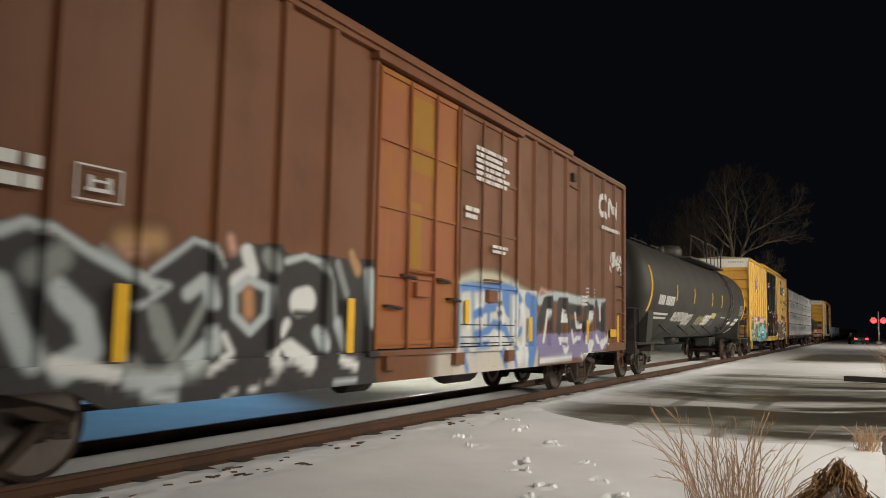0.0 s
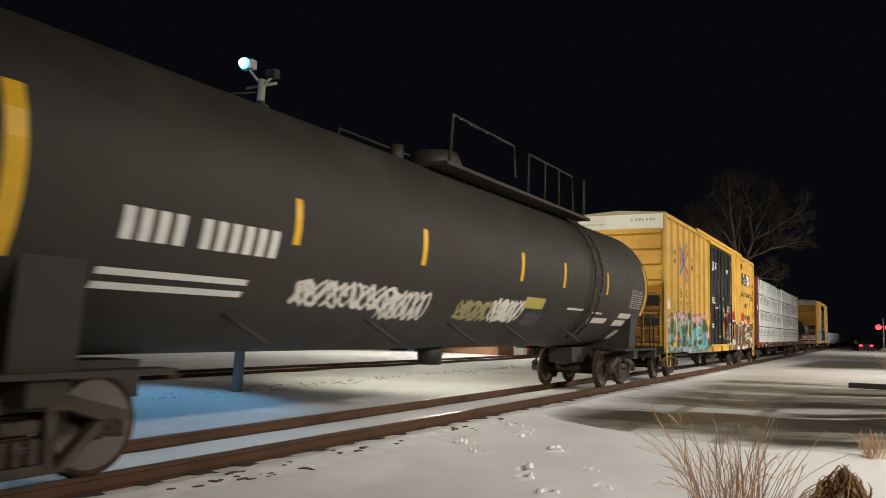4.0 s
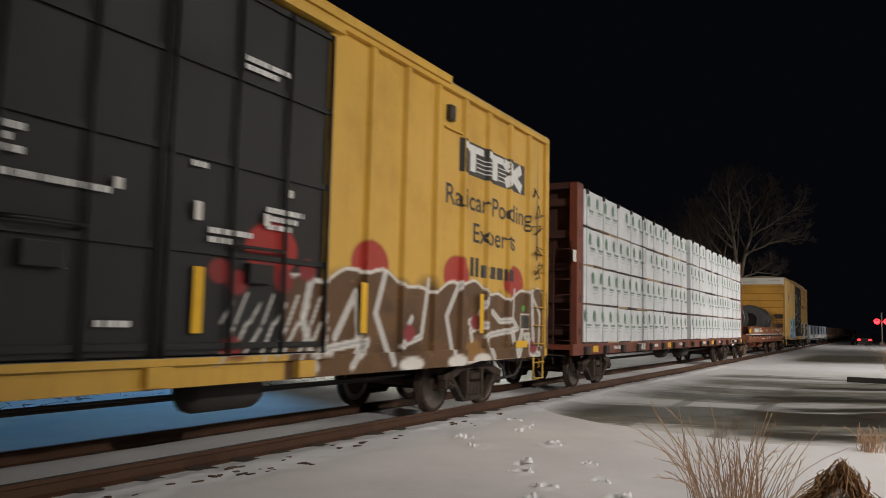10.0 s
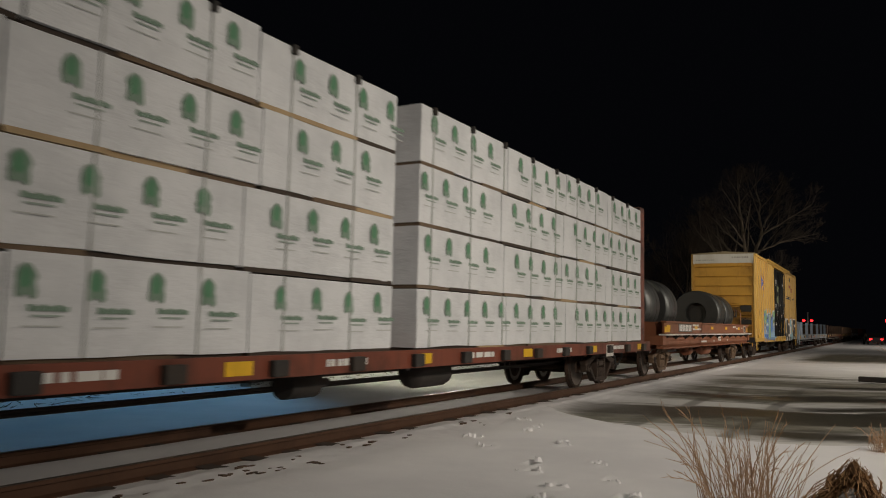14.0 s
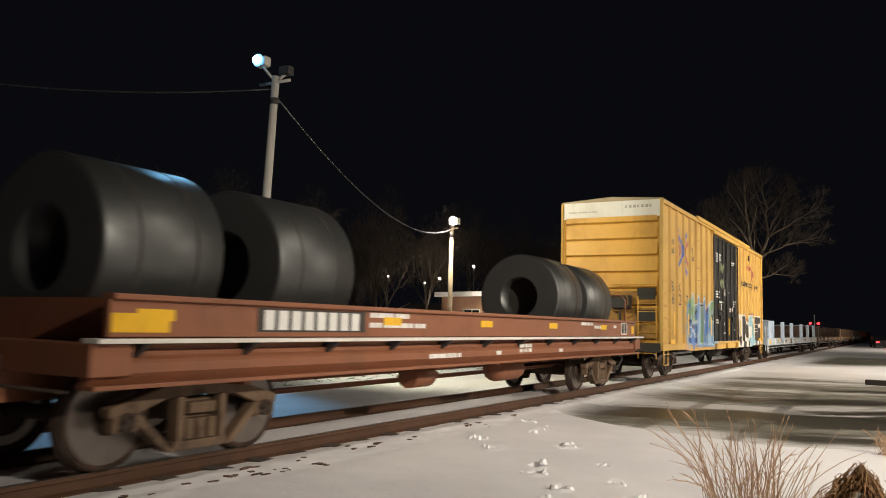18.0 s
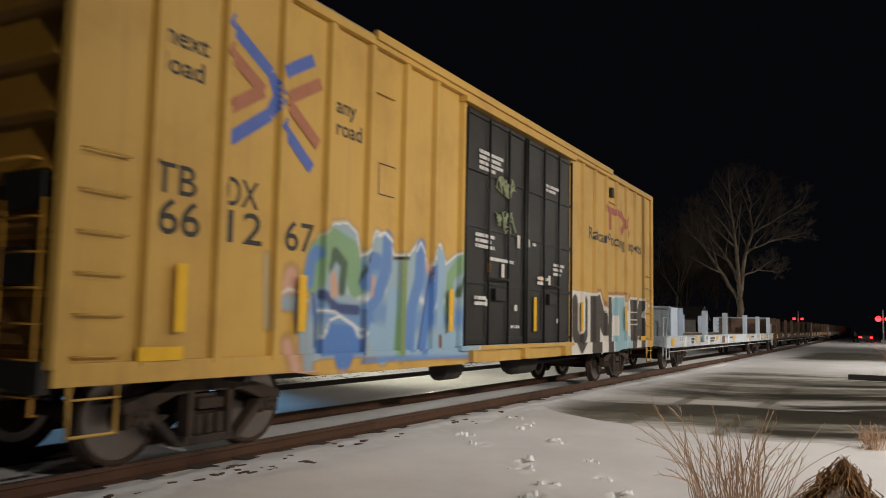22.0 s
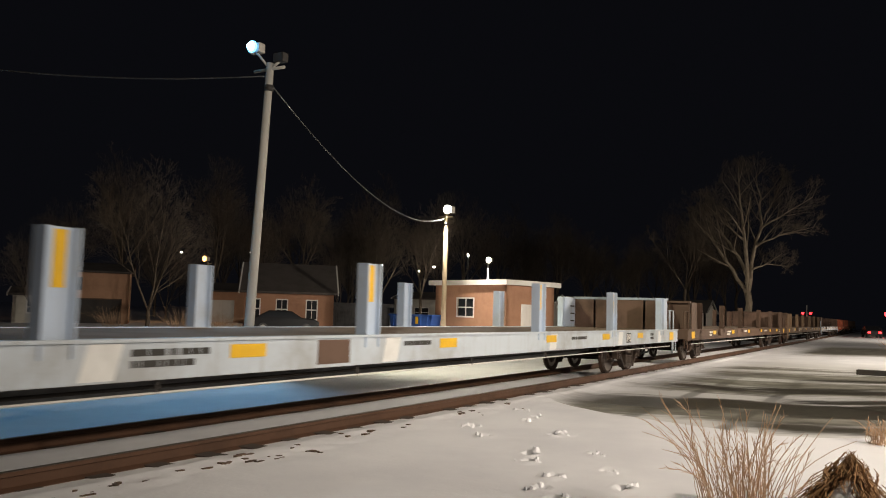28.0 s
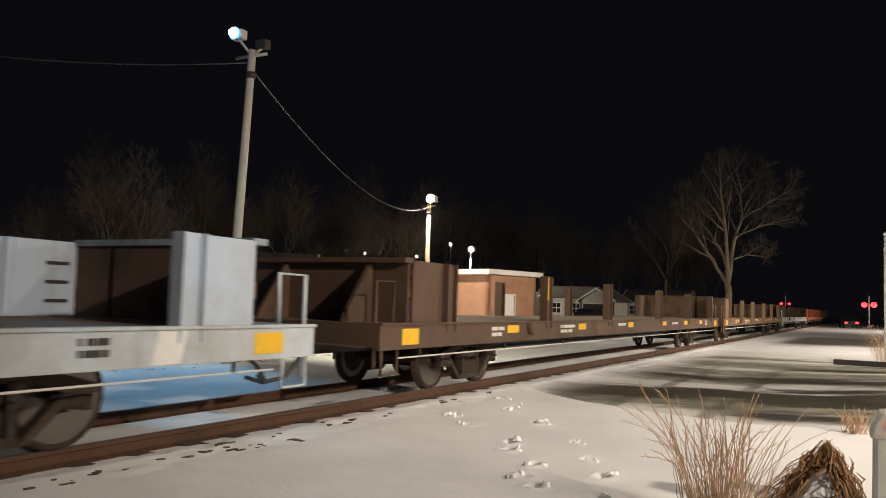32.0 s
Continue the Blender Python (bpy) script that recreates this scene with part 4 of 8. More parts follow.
def spray_grey(y, z):
    """Black and pale grey bubble strokes ahead of the doors; blue and violet tags behind them."""
    s, r = Spray(y, z), random.Random(9)
    p, f = inks(s), fills(s)
    f("black", (-6.25, 1.98), (-6.1, 1.93), (-5.75, 1.76), (-5.45, 1.99), (-5.18, 2.17), (-4.95, 2.13), (-4.76, 1.95), (-4.52, 2.15), (-3.99, 2.2), (-3.76, 2.11), (-3.28, 2.14), (-2.86, 2.14), (-2.16, 2.17), (-2.02, 0.24), (-6.14, 0.5))
    p("tan", 0.14, 0.2, (-5.96, 2.04), (-5.58, 2.08))
    p("pink", 0.06, 0.15, (-5.9, 1.93), (-5.82, 1.95))
    p("pink", 0.07, 0.1, (-4.67, 2.19), (-4.64, 2.1))
    p("mid", 0.04, 0.06, (-6.15, 1.97), (-5.94, 1.84), (-5.75, 1.75))
    p("palem", 0.03, 0.06, (-5.7, 1.76), (-5.39, 1.96), (-5.15, 2.13), (-4.95, 2.1), (-4.76, 1.92))
    p("palem", 0.03, 0.06, (-5.75, 1.73), (-5.43, 1.68), (-5.65, 1.54), (-5.81, 1.49))
    p("palem", 0.06, 0.08, (-6.02, 1.43), (-6.03, 1.28))
    p("mid", 0.07, 0.08, (-5.62, 1.46), (-5.5, 1.36), (-5.52, 1.26))
    p("mid", 0.05, 0.06, (-4.98, 1.54), (-5.21, 1.18), (-5.35, 1.03))
    p("palem", 0.07, 0.08, (-4.89, 1.26), (-4.81, 1.12))
    p("palew", 0.04, 0.06, (-4.71, 1.23), (-4.59, 1.06), (-4.93, 0.9))
    p("mid", 0.11, 0.08, (-5.38, 0.9), (-5.07, 0.95))
    p("mid", 0.07, 0.08, (-5.91, 1.04), (-5.77, 0.94))
    p("palew", 0.09, 0.06, (-4.43, 2.08), (-4.34, 1.89), (-4.57, 1.76))
    p("mid", 0.09, 0.06, (-4.11, 2.06), (-4.02, 1.98))
    p("palem", 0.05, 0.05, (-4.4, 1.8), (-4.6, 1.67), (-4.58, 1.43), (-4.34, 1.27), (-4.11, 1.44), (-4.09, 1.72), (-4.4, 1.8))
    p("orange", 0.08, 0.1, (-4.39, 1.65), (-4.37, 1.47))
    p("palem", 0.04, 0.05, (-3.8, 2.03), (-3.48, 2.12), (-3.2, 2.06))
    p("palew", 0.16, 0.05, (-3.57, 1.59), (-3.43, 1.62))
    p("black", 0.04, 0.06, (-3.63, 1.47), (-3.24, 1.46))
    p("palew", 0.06, 0.05, (-3.76, 1.36), (-3.84, 1.26))
    p("palew", 0.12, 0.06, (-3.95, 0.98), (-3.7, 1.07), (-3.41, 0.93))
    p("black", 0.05, 0.05, (-3.85, 1.02), (-3.82, 0.98))
    p("mid", 0.04, 0.05, (-3.2, 2.04), (-2.95, 1.85), (-2.87, 1.36), (-2.75, 1.19))
    p("mid", 0.06, 0.05, (-2.86, 2.07), (-2.67, 1.73))
    p("palem", 0.08, 0.08, (-2.82, 1.36), (-2.69, 1.12))
    p("palem", 0.08, 0.06, (-3.23, 1.26), (-3.12, 1.12))
    p("palew", 0.06, 0.05, (-2.79, 0.94), (-2.51, 0.86))
    p("palem", 0.06, 0.06, (-2.24, 2.01), (-2.17, 1.37))
    p("tan", 0.08, 0.08, (-2.58, 2.21), (-2.45, 2.03))
    p("palew", 0.02, 0.04, (-4.74, 0.64), (-4.57, 0.68))
    p("palew", 0.02, 0.04, (-4.38, 0.67), (-4.23, 0.72))
    p("palem", 0.05, 0.06, (-5.68, 0.74), (-5.36, 0.66))
    p("palew", 0.02, 0.04, (-4.11, 0.77), (-3.94, 0.79))
    p("palem", 0.03, 0.04, (-2.94, 0.67), (-2.5, 0.68))
    s.lay(((y < -6.0) & (z < 1.98 + 0.12 * np.sin(y * 2.4))) * 1.0, INK["black"])
    for q in (0.0, -1.5):
        p("palem", 0.05, 0.06, *[(a + q, c) for a, c in ((-7.06, 2.0), (-6.85, 2.1), (-6.56, 2.05), (-6.23, 1.9), (-5.86, 1.76), (-5.6, 1.66))])
        p("palem", 0.11, 0.08, *[(a + q, c) for a, c in ((-6.57, 1.6), (-6.3, 1.39), (-6.2, 1.12), (-6.5, 0.97))])
        p("palew", 0.07, 0.06, (-6.58 + q, 1.02), (-6.0 + q, 0.92))
        p("palem", 0.10, 0.08, (-7.03 + q, 1.6), (-6.93 + q, 1.38), (-6.75 + q, 1.05))
        p("mid", 0.12, 0.1, (-6.75 + q, 1.75), (-6.55 + q, 1.85))
    p("mid", 0.10, 0.08, (-5.55, 1.42), (-5.41, 1.15))
    p("palem", 0.07, 0.06, (-5.2, 1.62), (-5.0, 1.75), (-4.9, 1.55))
    p("palem", 0.08, 0.08, (-5.85, 0.86), (-5.35, 0.84))
    p("palem", 0.09, 0.07, (-5.15, 0.98), (-4.95, 1.12))
    # blue letters on chalky white across the second door and down over the sill
    p("cream", 0.13, 0.16, (0.16, 1.98), (0.45, 2.05), (0.84, 2.14), (1.44, 2.16), (2.1, 2.1), (2.64, 1.98), (3.2, 1.9), (3.4, 1.6))
    s.lay(((y > 0.02) & (y < 3.46) & (z < 2.02)) * np.clip((3.5 - y) * 6, 0, 1) * 0.94, (0.66, 0.67, 0.64))
    s.lay(((y > -0.9) & (y < 3.46) & (z < 0.99)) * np.clip((y + 0.9) * 2, 0, 1) * 0.9, (0.56, 0.52, 0.46))
    for k in range(16):
        s.blob(r.uniform(0.1, 3.4), r.uniform(0.7, 1.9), r.uniform(0.08, 0.3), r.uniform(0.05, 0.2), r.choice((INK["palew"], INK["sky"], (0.50, 0.50, 0.46), INK["palew"])), 0.7)
    p("greyb", 0.07, 0.10, (0.68, 2.0), (0.77, 0.98))
    p("greyb", 0.06, 0.10, (2.19, 2.1), (2.21, 0.93))
    p("blue", 0.075, 0.06, (0.12, 1.92), (0.61, 1.98), (1.05, 1.98), (1.82, 2.04), (2.21, 2.0), (2.66, 1.88), (2.78, 1.75))
    p("greyb", 0.12, 0.10, (0.18, 1.85), (0.2, 1.2), (0.34, 1.0))
    p("blue", 0.075, 0.04, (0.78, 1.54), (1.15, 1.64), (1.58, 1.68))
    f("blue", (1.64, 1.97), (2.16, 2.0), (2.15, 1.50), (1.99, 1.56), (1.85, 1.74))
    p("blue", 0.08, 0.05, (1.5, 1.40), (1.96, 1.33), (2.08, 1.18))
    p("blue", 0.07, 0.05, (0.81, 1.22), (1.3, 1.29), (1.42, 1.36))
    p("blue", 0.06, 0.05, (0.88, 1.04), (1.23, 1.09))
    p("blue", 0.05, 0.05, (1.30, 1.97), (1.29, 1.36))
    p("blue", 0.07, 0.05, (2.44, 1.86), (2.62, 1.62), (2.53, 1.18), (2.75, 1.3))
    p("blue", 0.15, 0.06, (3.06, 1.86), (3.28, 1.78), (3.33, 1.51), (3.3, 1.17), (3.1, 0.72))
    p("palew", 0.09, 0.06, (2.80, 1.72), (2.9, 1.4), (2.88, 1.0))
    p("palew", 0.10, 0.06, (1.02, 1.86), (1.04, 1.74))
    p("palew", 0.10, 0.06, (1.7, 1.62), (1.86, 1.5))
    p("palew", 0.07, 0.06, (2.36, 1.86), (2.36, 1.3))
    for a, b in ((0.35, 0.5), (1.75, 1.98), (2.3, 2.42), (3.0, 3.15)):
        p("blue", 0.06, 0.05, (a, 0.98), (b, 0.68))
    for a, c in ((1.65, 1.6), (2.4, 1.45), (2.46, 1.22), (1.66, 1.76), (2.2, 1.06)):
        p("black", 0.03, 0.05, (a, c), (a + 0.06, c - 0.06))
    # violet, black and white letters behind it
    p("pink", 0.06, 0.12, (3.58, 1.95), (3.72, 2.08), (4.09, 2.03))
    p("palem", 0.11, 0.08, (3.62, 1.86), (4.41, 1.98), (5.28, 1.97), (6.08, 1.92), (7.0, 1.92), (7.7, 1.95))
    p("violet", 0.24, 0.03, (3.65, 1.0), (5.33, 1.02), (6.91, 1.06), (7.6, 1.1))
    p("palew", 0.06, 0.06, (3.55, 0.72), (5.3, 0.74))
    p("black", 0.15, 0.04, (3.68, 1.42), (3.95, 1.80), (4.22, 1.84), (4.22, 1.36))
    p("palew", 0.055, 0.03, (4.06, 1.66), (3.96, 1.36), (3.86, 1.10))
    p("black", 0.15, 0.04, (4.70, 1.34), (4.76, 1.82), (5.12, 1.82), (5.22, 1.36))
    f("palew", (4.9, 1.78), (4.80, 1.44), (5.06, 1.44))
    f("palew", (4.66, 1.17), (5.18, 1.17), (5.12, 0.90), (4.98, 0.80), (4.84, 0.86))
    p("violet", 0.04, 0.04, (4.88, 1.03), (5.02, 1.0))
    p("black", 0.11, 0.04, (5.42, 1.74), (6.05, 1.72), (5.95, 1.4), (5.5, 1.42))
    p("palew", 0.05, 0.03, (5.68, 1.64), (5.78, 1.38), (6.2, 1.42))
    p("palew", 0.05, 0.03, (5.48, 1.28), (5.58, 1.06), (5.8, 1.14))
    p("black", 0.12, 0.04, (6.24, 1.36), (6.44, 1.84), (6.88, 1.68), (6.92, 1.34))
    p("palew", 0.06, 0.03, (6.68, 1.68), (6.56, 1.32))
    p("palew", 0.08, 0.04, (6.42, 1.12), (6.5, 0.78), (6.68, 1.02))
    p("violet", 0.05, 0.05, (5.44, 0.78), (5.83, 0.74), (6.03, 0.81))
    p("palew", 0.05, 0.05, (5.93, 0.76), (6.09, 0.70))
    p("black", 0.11, 0.04, (7.14, 1.90), (7.22, 1.44), (7.6, 1.36), (7.62, 1.88))
    p("palew", 0.06, 0.04, (7.4, 1.84), (7.42, 1.56))
    p("palew", 0.07, 0.05, (7.15, 1.16), (7.4, 0.92), (7.7, 1.14))
    p("palew", 0.07, 0.05, (7.9, 1.02), (8.05, 1.24))
    for a in (6.42, 6.84):
        for c in (2.06, 2.14, 2.22):
            p("palew", 0.018, 0.02, (a, c), (a + 0.2, c + 0.01))
    return s.rgb, s.cover


def spray_blue(y, z):
    """Blue and green bubble tag ahead of the doors, black and white blocks behind them."""
    y = y - 0.03
    s, r = Spray(y, z), random.Random(14)
    p = inks(s)
    top = ((-6.02, 1.95), (-5.9, 2.3), (-5.62, 2.5), (-5.37, 2.54), (-5.17, 2.44), (-5.08, 2.15), (-4.85, 2.29), (-4.72, 2.51), (-4.4, 2.4), (-4.3, 2.23), (-3.89, 2.27), (-3.64, 2.49), (-3.34, 2.08), (-3.22, 2.4), (-3.04, 2.5), (-2.86, 2.22), (-2.46, 2.41), (-2.0, 2.31), (-1.84, 1.95), (-1.86, 1.39), (-1.92, 0.91))
    p("palew", 0.05, 0.07, *top)
    fills(s)("mist", (-6.1, 0.92), *top)
    p("midblue", 0.16, 0.16, (-5.9, 1.5), (-5.2, 1.35), (-4.6, 1.5), (-3.7, 1.4), (-2.9, 1.5), (-2.1, 1.4))
    p("midblue", 0.12, 0.12, (-5.0, 2.0), (-4.5, 2.1))
    p("midblue", 0.12, 0.12, (-3.6, 2.2), (-3.4, 1.8), (-3.1, 2.1))
    p("palew", 0.03, 0.08, (-5.3, 1.75), (-4.9, 1.62), (-4.5, 1.8))
    p("palew", 0.03, 0.08, (-3.75, 1.75), (-3.3, 1.6), (-2.8, 1.7))
    p("pink", 0.133, 0.1, (-6.38, 1.85), (-6.41, 1.75))
    p("pink", 0.109, 0.12, (-6.41, 1.1), (-6.31, 0.85))
    p("greyb", 0.094, 0.06, (-6.48, 1.56), (-6.26, 1.56), (-6.13, 1.2), (-6.09, 0.81))
    p("palew", 0.016, 0.03, (-6.56, 1.64), (-6.41, 1.71), (-6.21, 1.68), (-6.08, 1.59))
    p("green", 0.172, 0.04, (-6.01, 1.85), (-5.94, 2.11), (-5.65, 2.3), (-5.26, 2.19), (-5.16, 1.83))
    p("dgreen", 0.07, 0.04, (-5.72, 1.98), (-5.59, 2.17), (-5.41, 2.05), (-5.44, 1.74))
    p("pink", 0.07, 0.06, (-5.62, 1.88), (-5.58, 1.71))
    p("blue", 0.086, 0.04, (-6.07, 1.81), (-6.04, 2.06), (-5.94, 2.15))
    p("navy", 0.062, 0.03, (-5.86, 1.67), (-5.52, 1.52), (-5.11, 1.51))
    p("blue2", 0.179, 0.04, (-5.64, 1.16), (-5.3, 1.15), (-5.44, 0.96))
    p("blue2", 0.109, 0.04, (-5.82, 1.08), (-5.08, 1.07))
    p("palew", 0.016, 0.02, (-5.85, 1.19), (-5.73, 1.36), (-5.47, 1.43), (-5.18, 1.33), (-5.01, 1.15))
    p("navy", 0.023, 0.02, (-5.99, 1.67), (-5.93, 1.41), (-5.93, 1.09))
    p("palew", 0.016, 0.03, (-5.89, 1.49), (-5.57, 1.48), (-5.04, 1.27), (-4.75, 1.1))
    p("blue", 0.109, 0.04, (-4.97, 1.85), (-4.87, 2.15), (-4.69, 2.14))
    p("blue", 0.117, 0.04, (-4.46, 2.45), (-4.47, 2.06), (-4.64, 1.74), (-4.92, 1.52), (-4.82, 1.27))
    p("pink", 0.062, 0.04, (-4.8, 1.9), (-4.82, 1.73))
    p("sky", 0.133, 0.05, (-4.81, 1.23), (-4.51, 1.14), (-4.59, 0.95))
    p("palew", 0.023, 0.02, (-4.68, 2.47), (-4.53, 2.53), (-4.33, 2.43))
    p("sky", 0.14, 0.06, (-4.25, 1.01), (-3.55, 1.03), (-2.47, 1.01))
    p("sky", 0.133, 0.06, (-4.29, 1.71), (-4.33, 1.27))
    p("green", 0.117, 0.05, (-4.05, 2.18), (-4.08, 1.59), (-4.15, 0.96))
    p("ogreen", 0.039, 0.04, (-4.13, 2.18), (-4.1, 0.91))
    p("blue", 0.125, 0.04, (-3.59, 2.42), (-3.64, 1.94), (-3.84, 1.5), (-3.85, 1.09))
    p("blue2", 0.109, 0.04, (-3.22, 2.11), (-3.39, 1.56), (-3.52, 1.03))
    p("pink", 0.039, 0.05, (-3.43, 2.2), (-3.34, 2.06))
    p("palew", 0.016, 0.02, (-3.7, 2.36), (-3.6, 2.49), (-3.46, 2.34))
    p("sky", 0.101, 0.04, (-2.99, 2.34), (-3, 1.78), (-3.01, 1.27))
    p("sky", 0.133, 0.04, (-2.83, 1.12), (-2.39, 1.11), (-2.16, 1.27))
    p("green", 0.109, 0.04, (-2.77, 1.58), (-2.71, 2.05), (-2.35, 2.35), (-2, 2.22), (-1.98, 1.83))
    p("sky", 0.125, 0.04, (-2.04, 1.93), (-2.11, 1.27))
    p("dgreen", 0.047, 0.03, (-2.51, 1.8), (-2.34, 2.13))
    p("navy", 0.023, 0.02, (-1.96, 2.41), (-1.78, 1.95), (-1.85, 1.11))
    p("brownd", 0.047, 0.03, (-2.99, 1.16), (-2.98, 1.05))
    p("blue", 0.031, 0.03, (-5.04, 0.89), (-4.24, 0.9), (-1.99, 0.86))
    p("black", 0.016, 0.02, (-5.08, 1.84), (-4.93, 2.22), (-4.82, 2.24))
    p("black", 0.023, 0.02, (-4.29, 2.21), (-3.91, 2.24))
    p("navy", 0.023, 0.02, (-3.31, 2.16), (-3.63, 0.99))
    p("navy", 0.016, 0.02, (-5, 1.51), (-5.01, 0.86))
    p("cream", 0.031, 0.08, (-6.79, 2.05), (-6.75, 1.3))
    p("pink", 0.047, 0.06, (-5.47, 0.75), (-5.22, 0.7))
    p("pink", 0.055, 0.06, (-1.93, 0.7), (-1.78, 0.72))
    p("blue", 0.047, 0.05, (-2.27, 0.71), (-2.03, 0.76))
    s.lay(((y > 2.5) & (y < 4.2) & (z < 2.1)) * 1.0, INK["white"])
    s.stroke([(2.85, 1.85), (2.85, 1.2), (3.15, 0.95), (3.5, 1.2), (3.5, 1.85)], 0.17, INK["black"])
    s.lay(((y > 3.85) & (y < 4.3) & (z < 2.04)) * 1.0, INK["black"])
    f = fills(s)
    f("white", (4.17, 2.13), (4.6, 2.14), (4.98, 1.71), (4.97, 2.09), (6.54, 2.14), (6.59, 1.74), (7.04, 2.13), (7.57, 2.11), (7.65, 1.88), (7.95, 2.12), (8.7, 2.11), (8.53, 0.76), (6.62, 0.75), (4.31, 0.57))
    f("black", (4.18, 2.05), (4.54, 2.07), (4.96, 1.6), (5.02, 1.14), (4.78, 1.14), (4.55, 1.33), (4.55, 0.9), (4.56, 0.61), (4.28, 0.61))
    f("black", (5.03, 2.03), (5.44, 2.05), (5.48, 1.61), (5.45, 0.62), (5.06, 0.59), (5.01, 1.62))
    f("cyan", (5.48, 2.03), (6.49, 2.09), (6.6, 1.13), (6.58, 0.61), (5.55, 0.58), (5.53, 1.14), (6.1, 1.14), (6.07, 1.6), (5.5, 1.63))
    f("cyan", (6.65, 1.13), (7.04, 1.12), (7.06, 0.75), (6.62, 0.75))
    f("black", (7.05, 2.05), (7.51, 2.06), (7.58, 1.45), (7.08, 1.42))
    f("black", (7.08, 1.4), (7.58, 1.41), (7.48, 0.79), (7.09, 0.75))
    f("black", (7.91, 2.05), (8.47, 2.05), (8.11, 1.64), (8.34, 1.56), (8.34, 0.79), (7.98, 0.76), (7.93, 1.11), (7.63, 1.14), (7.66, 1.71))
    p("rust", 0.03, 0.05, (4.17, 2.15), (4.6, 2.17), (4.9, 1.85))
    p("rust", 0.03, 0.05, (4.97, 2.12), (6.54, 2.17))
    p("rust", 0.04, 0.06, (6.61, 1.79), (7.04, 2.17))
    p("white", 0.012, 0.01, (7.08, 1.72), (7.55, 1.74))
    p("white", 0.012, 0.01, (7.09, 1.53), (7.56, 1.54))
    p("palew", 0.05, 0.08, (8.88, 1.94), (9.18, 1.94))
    return s.rgb, s.cover


# ---- boxcars ----


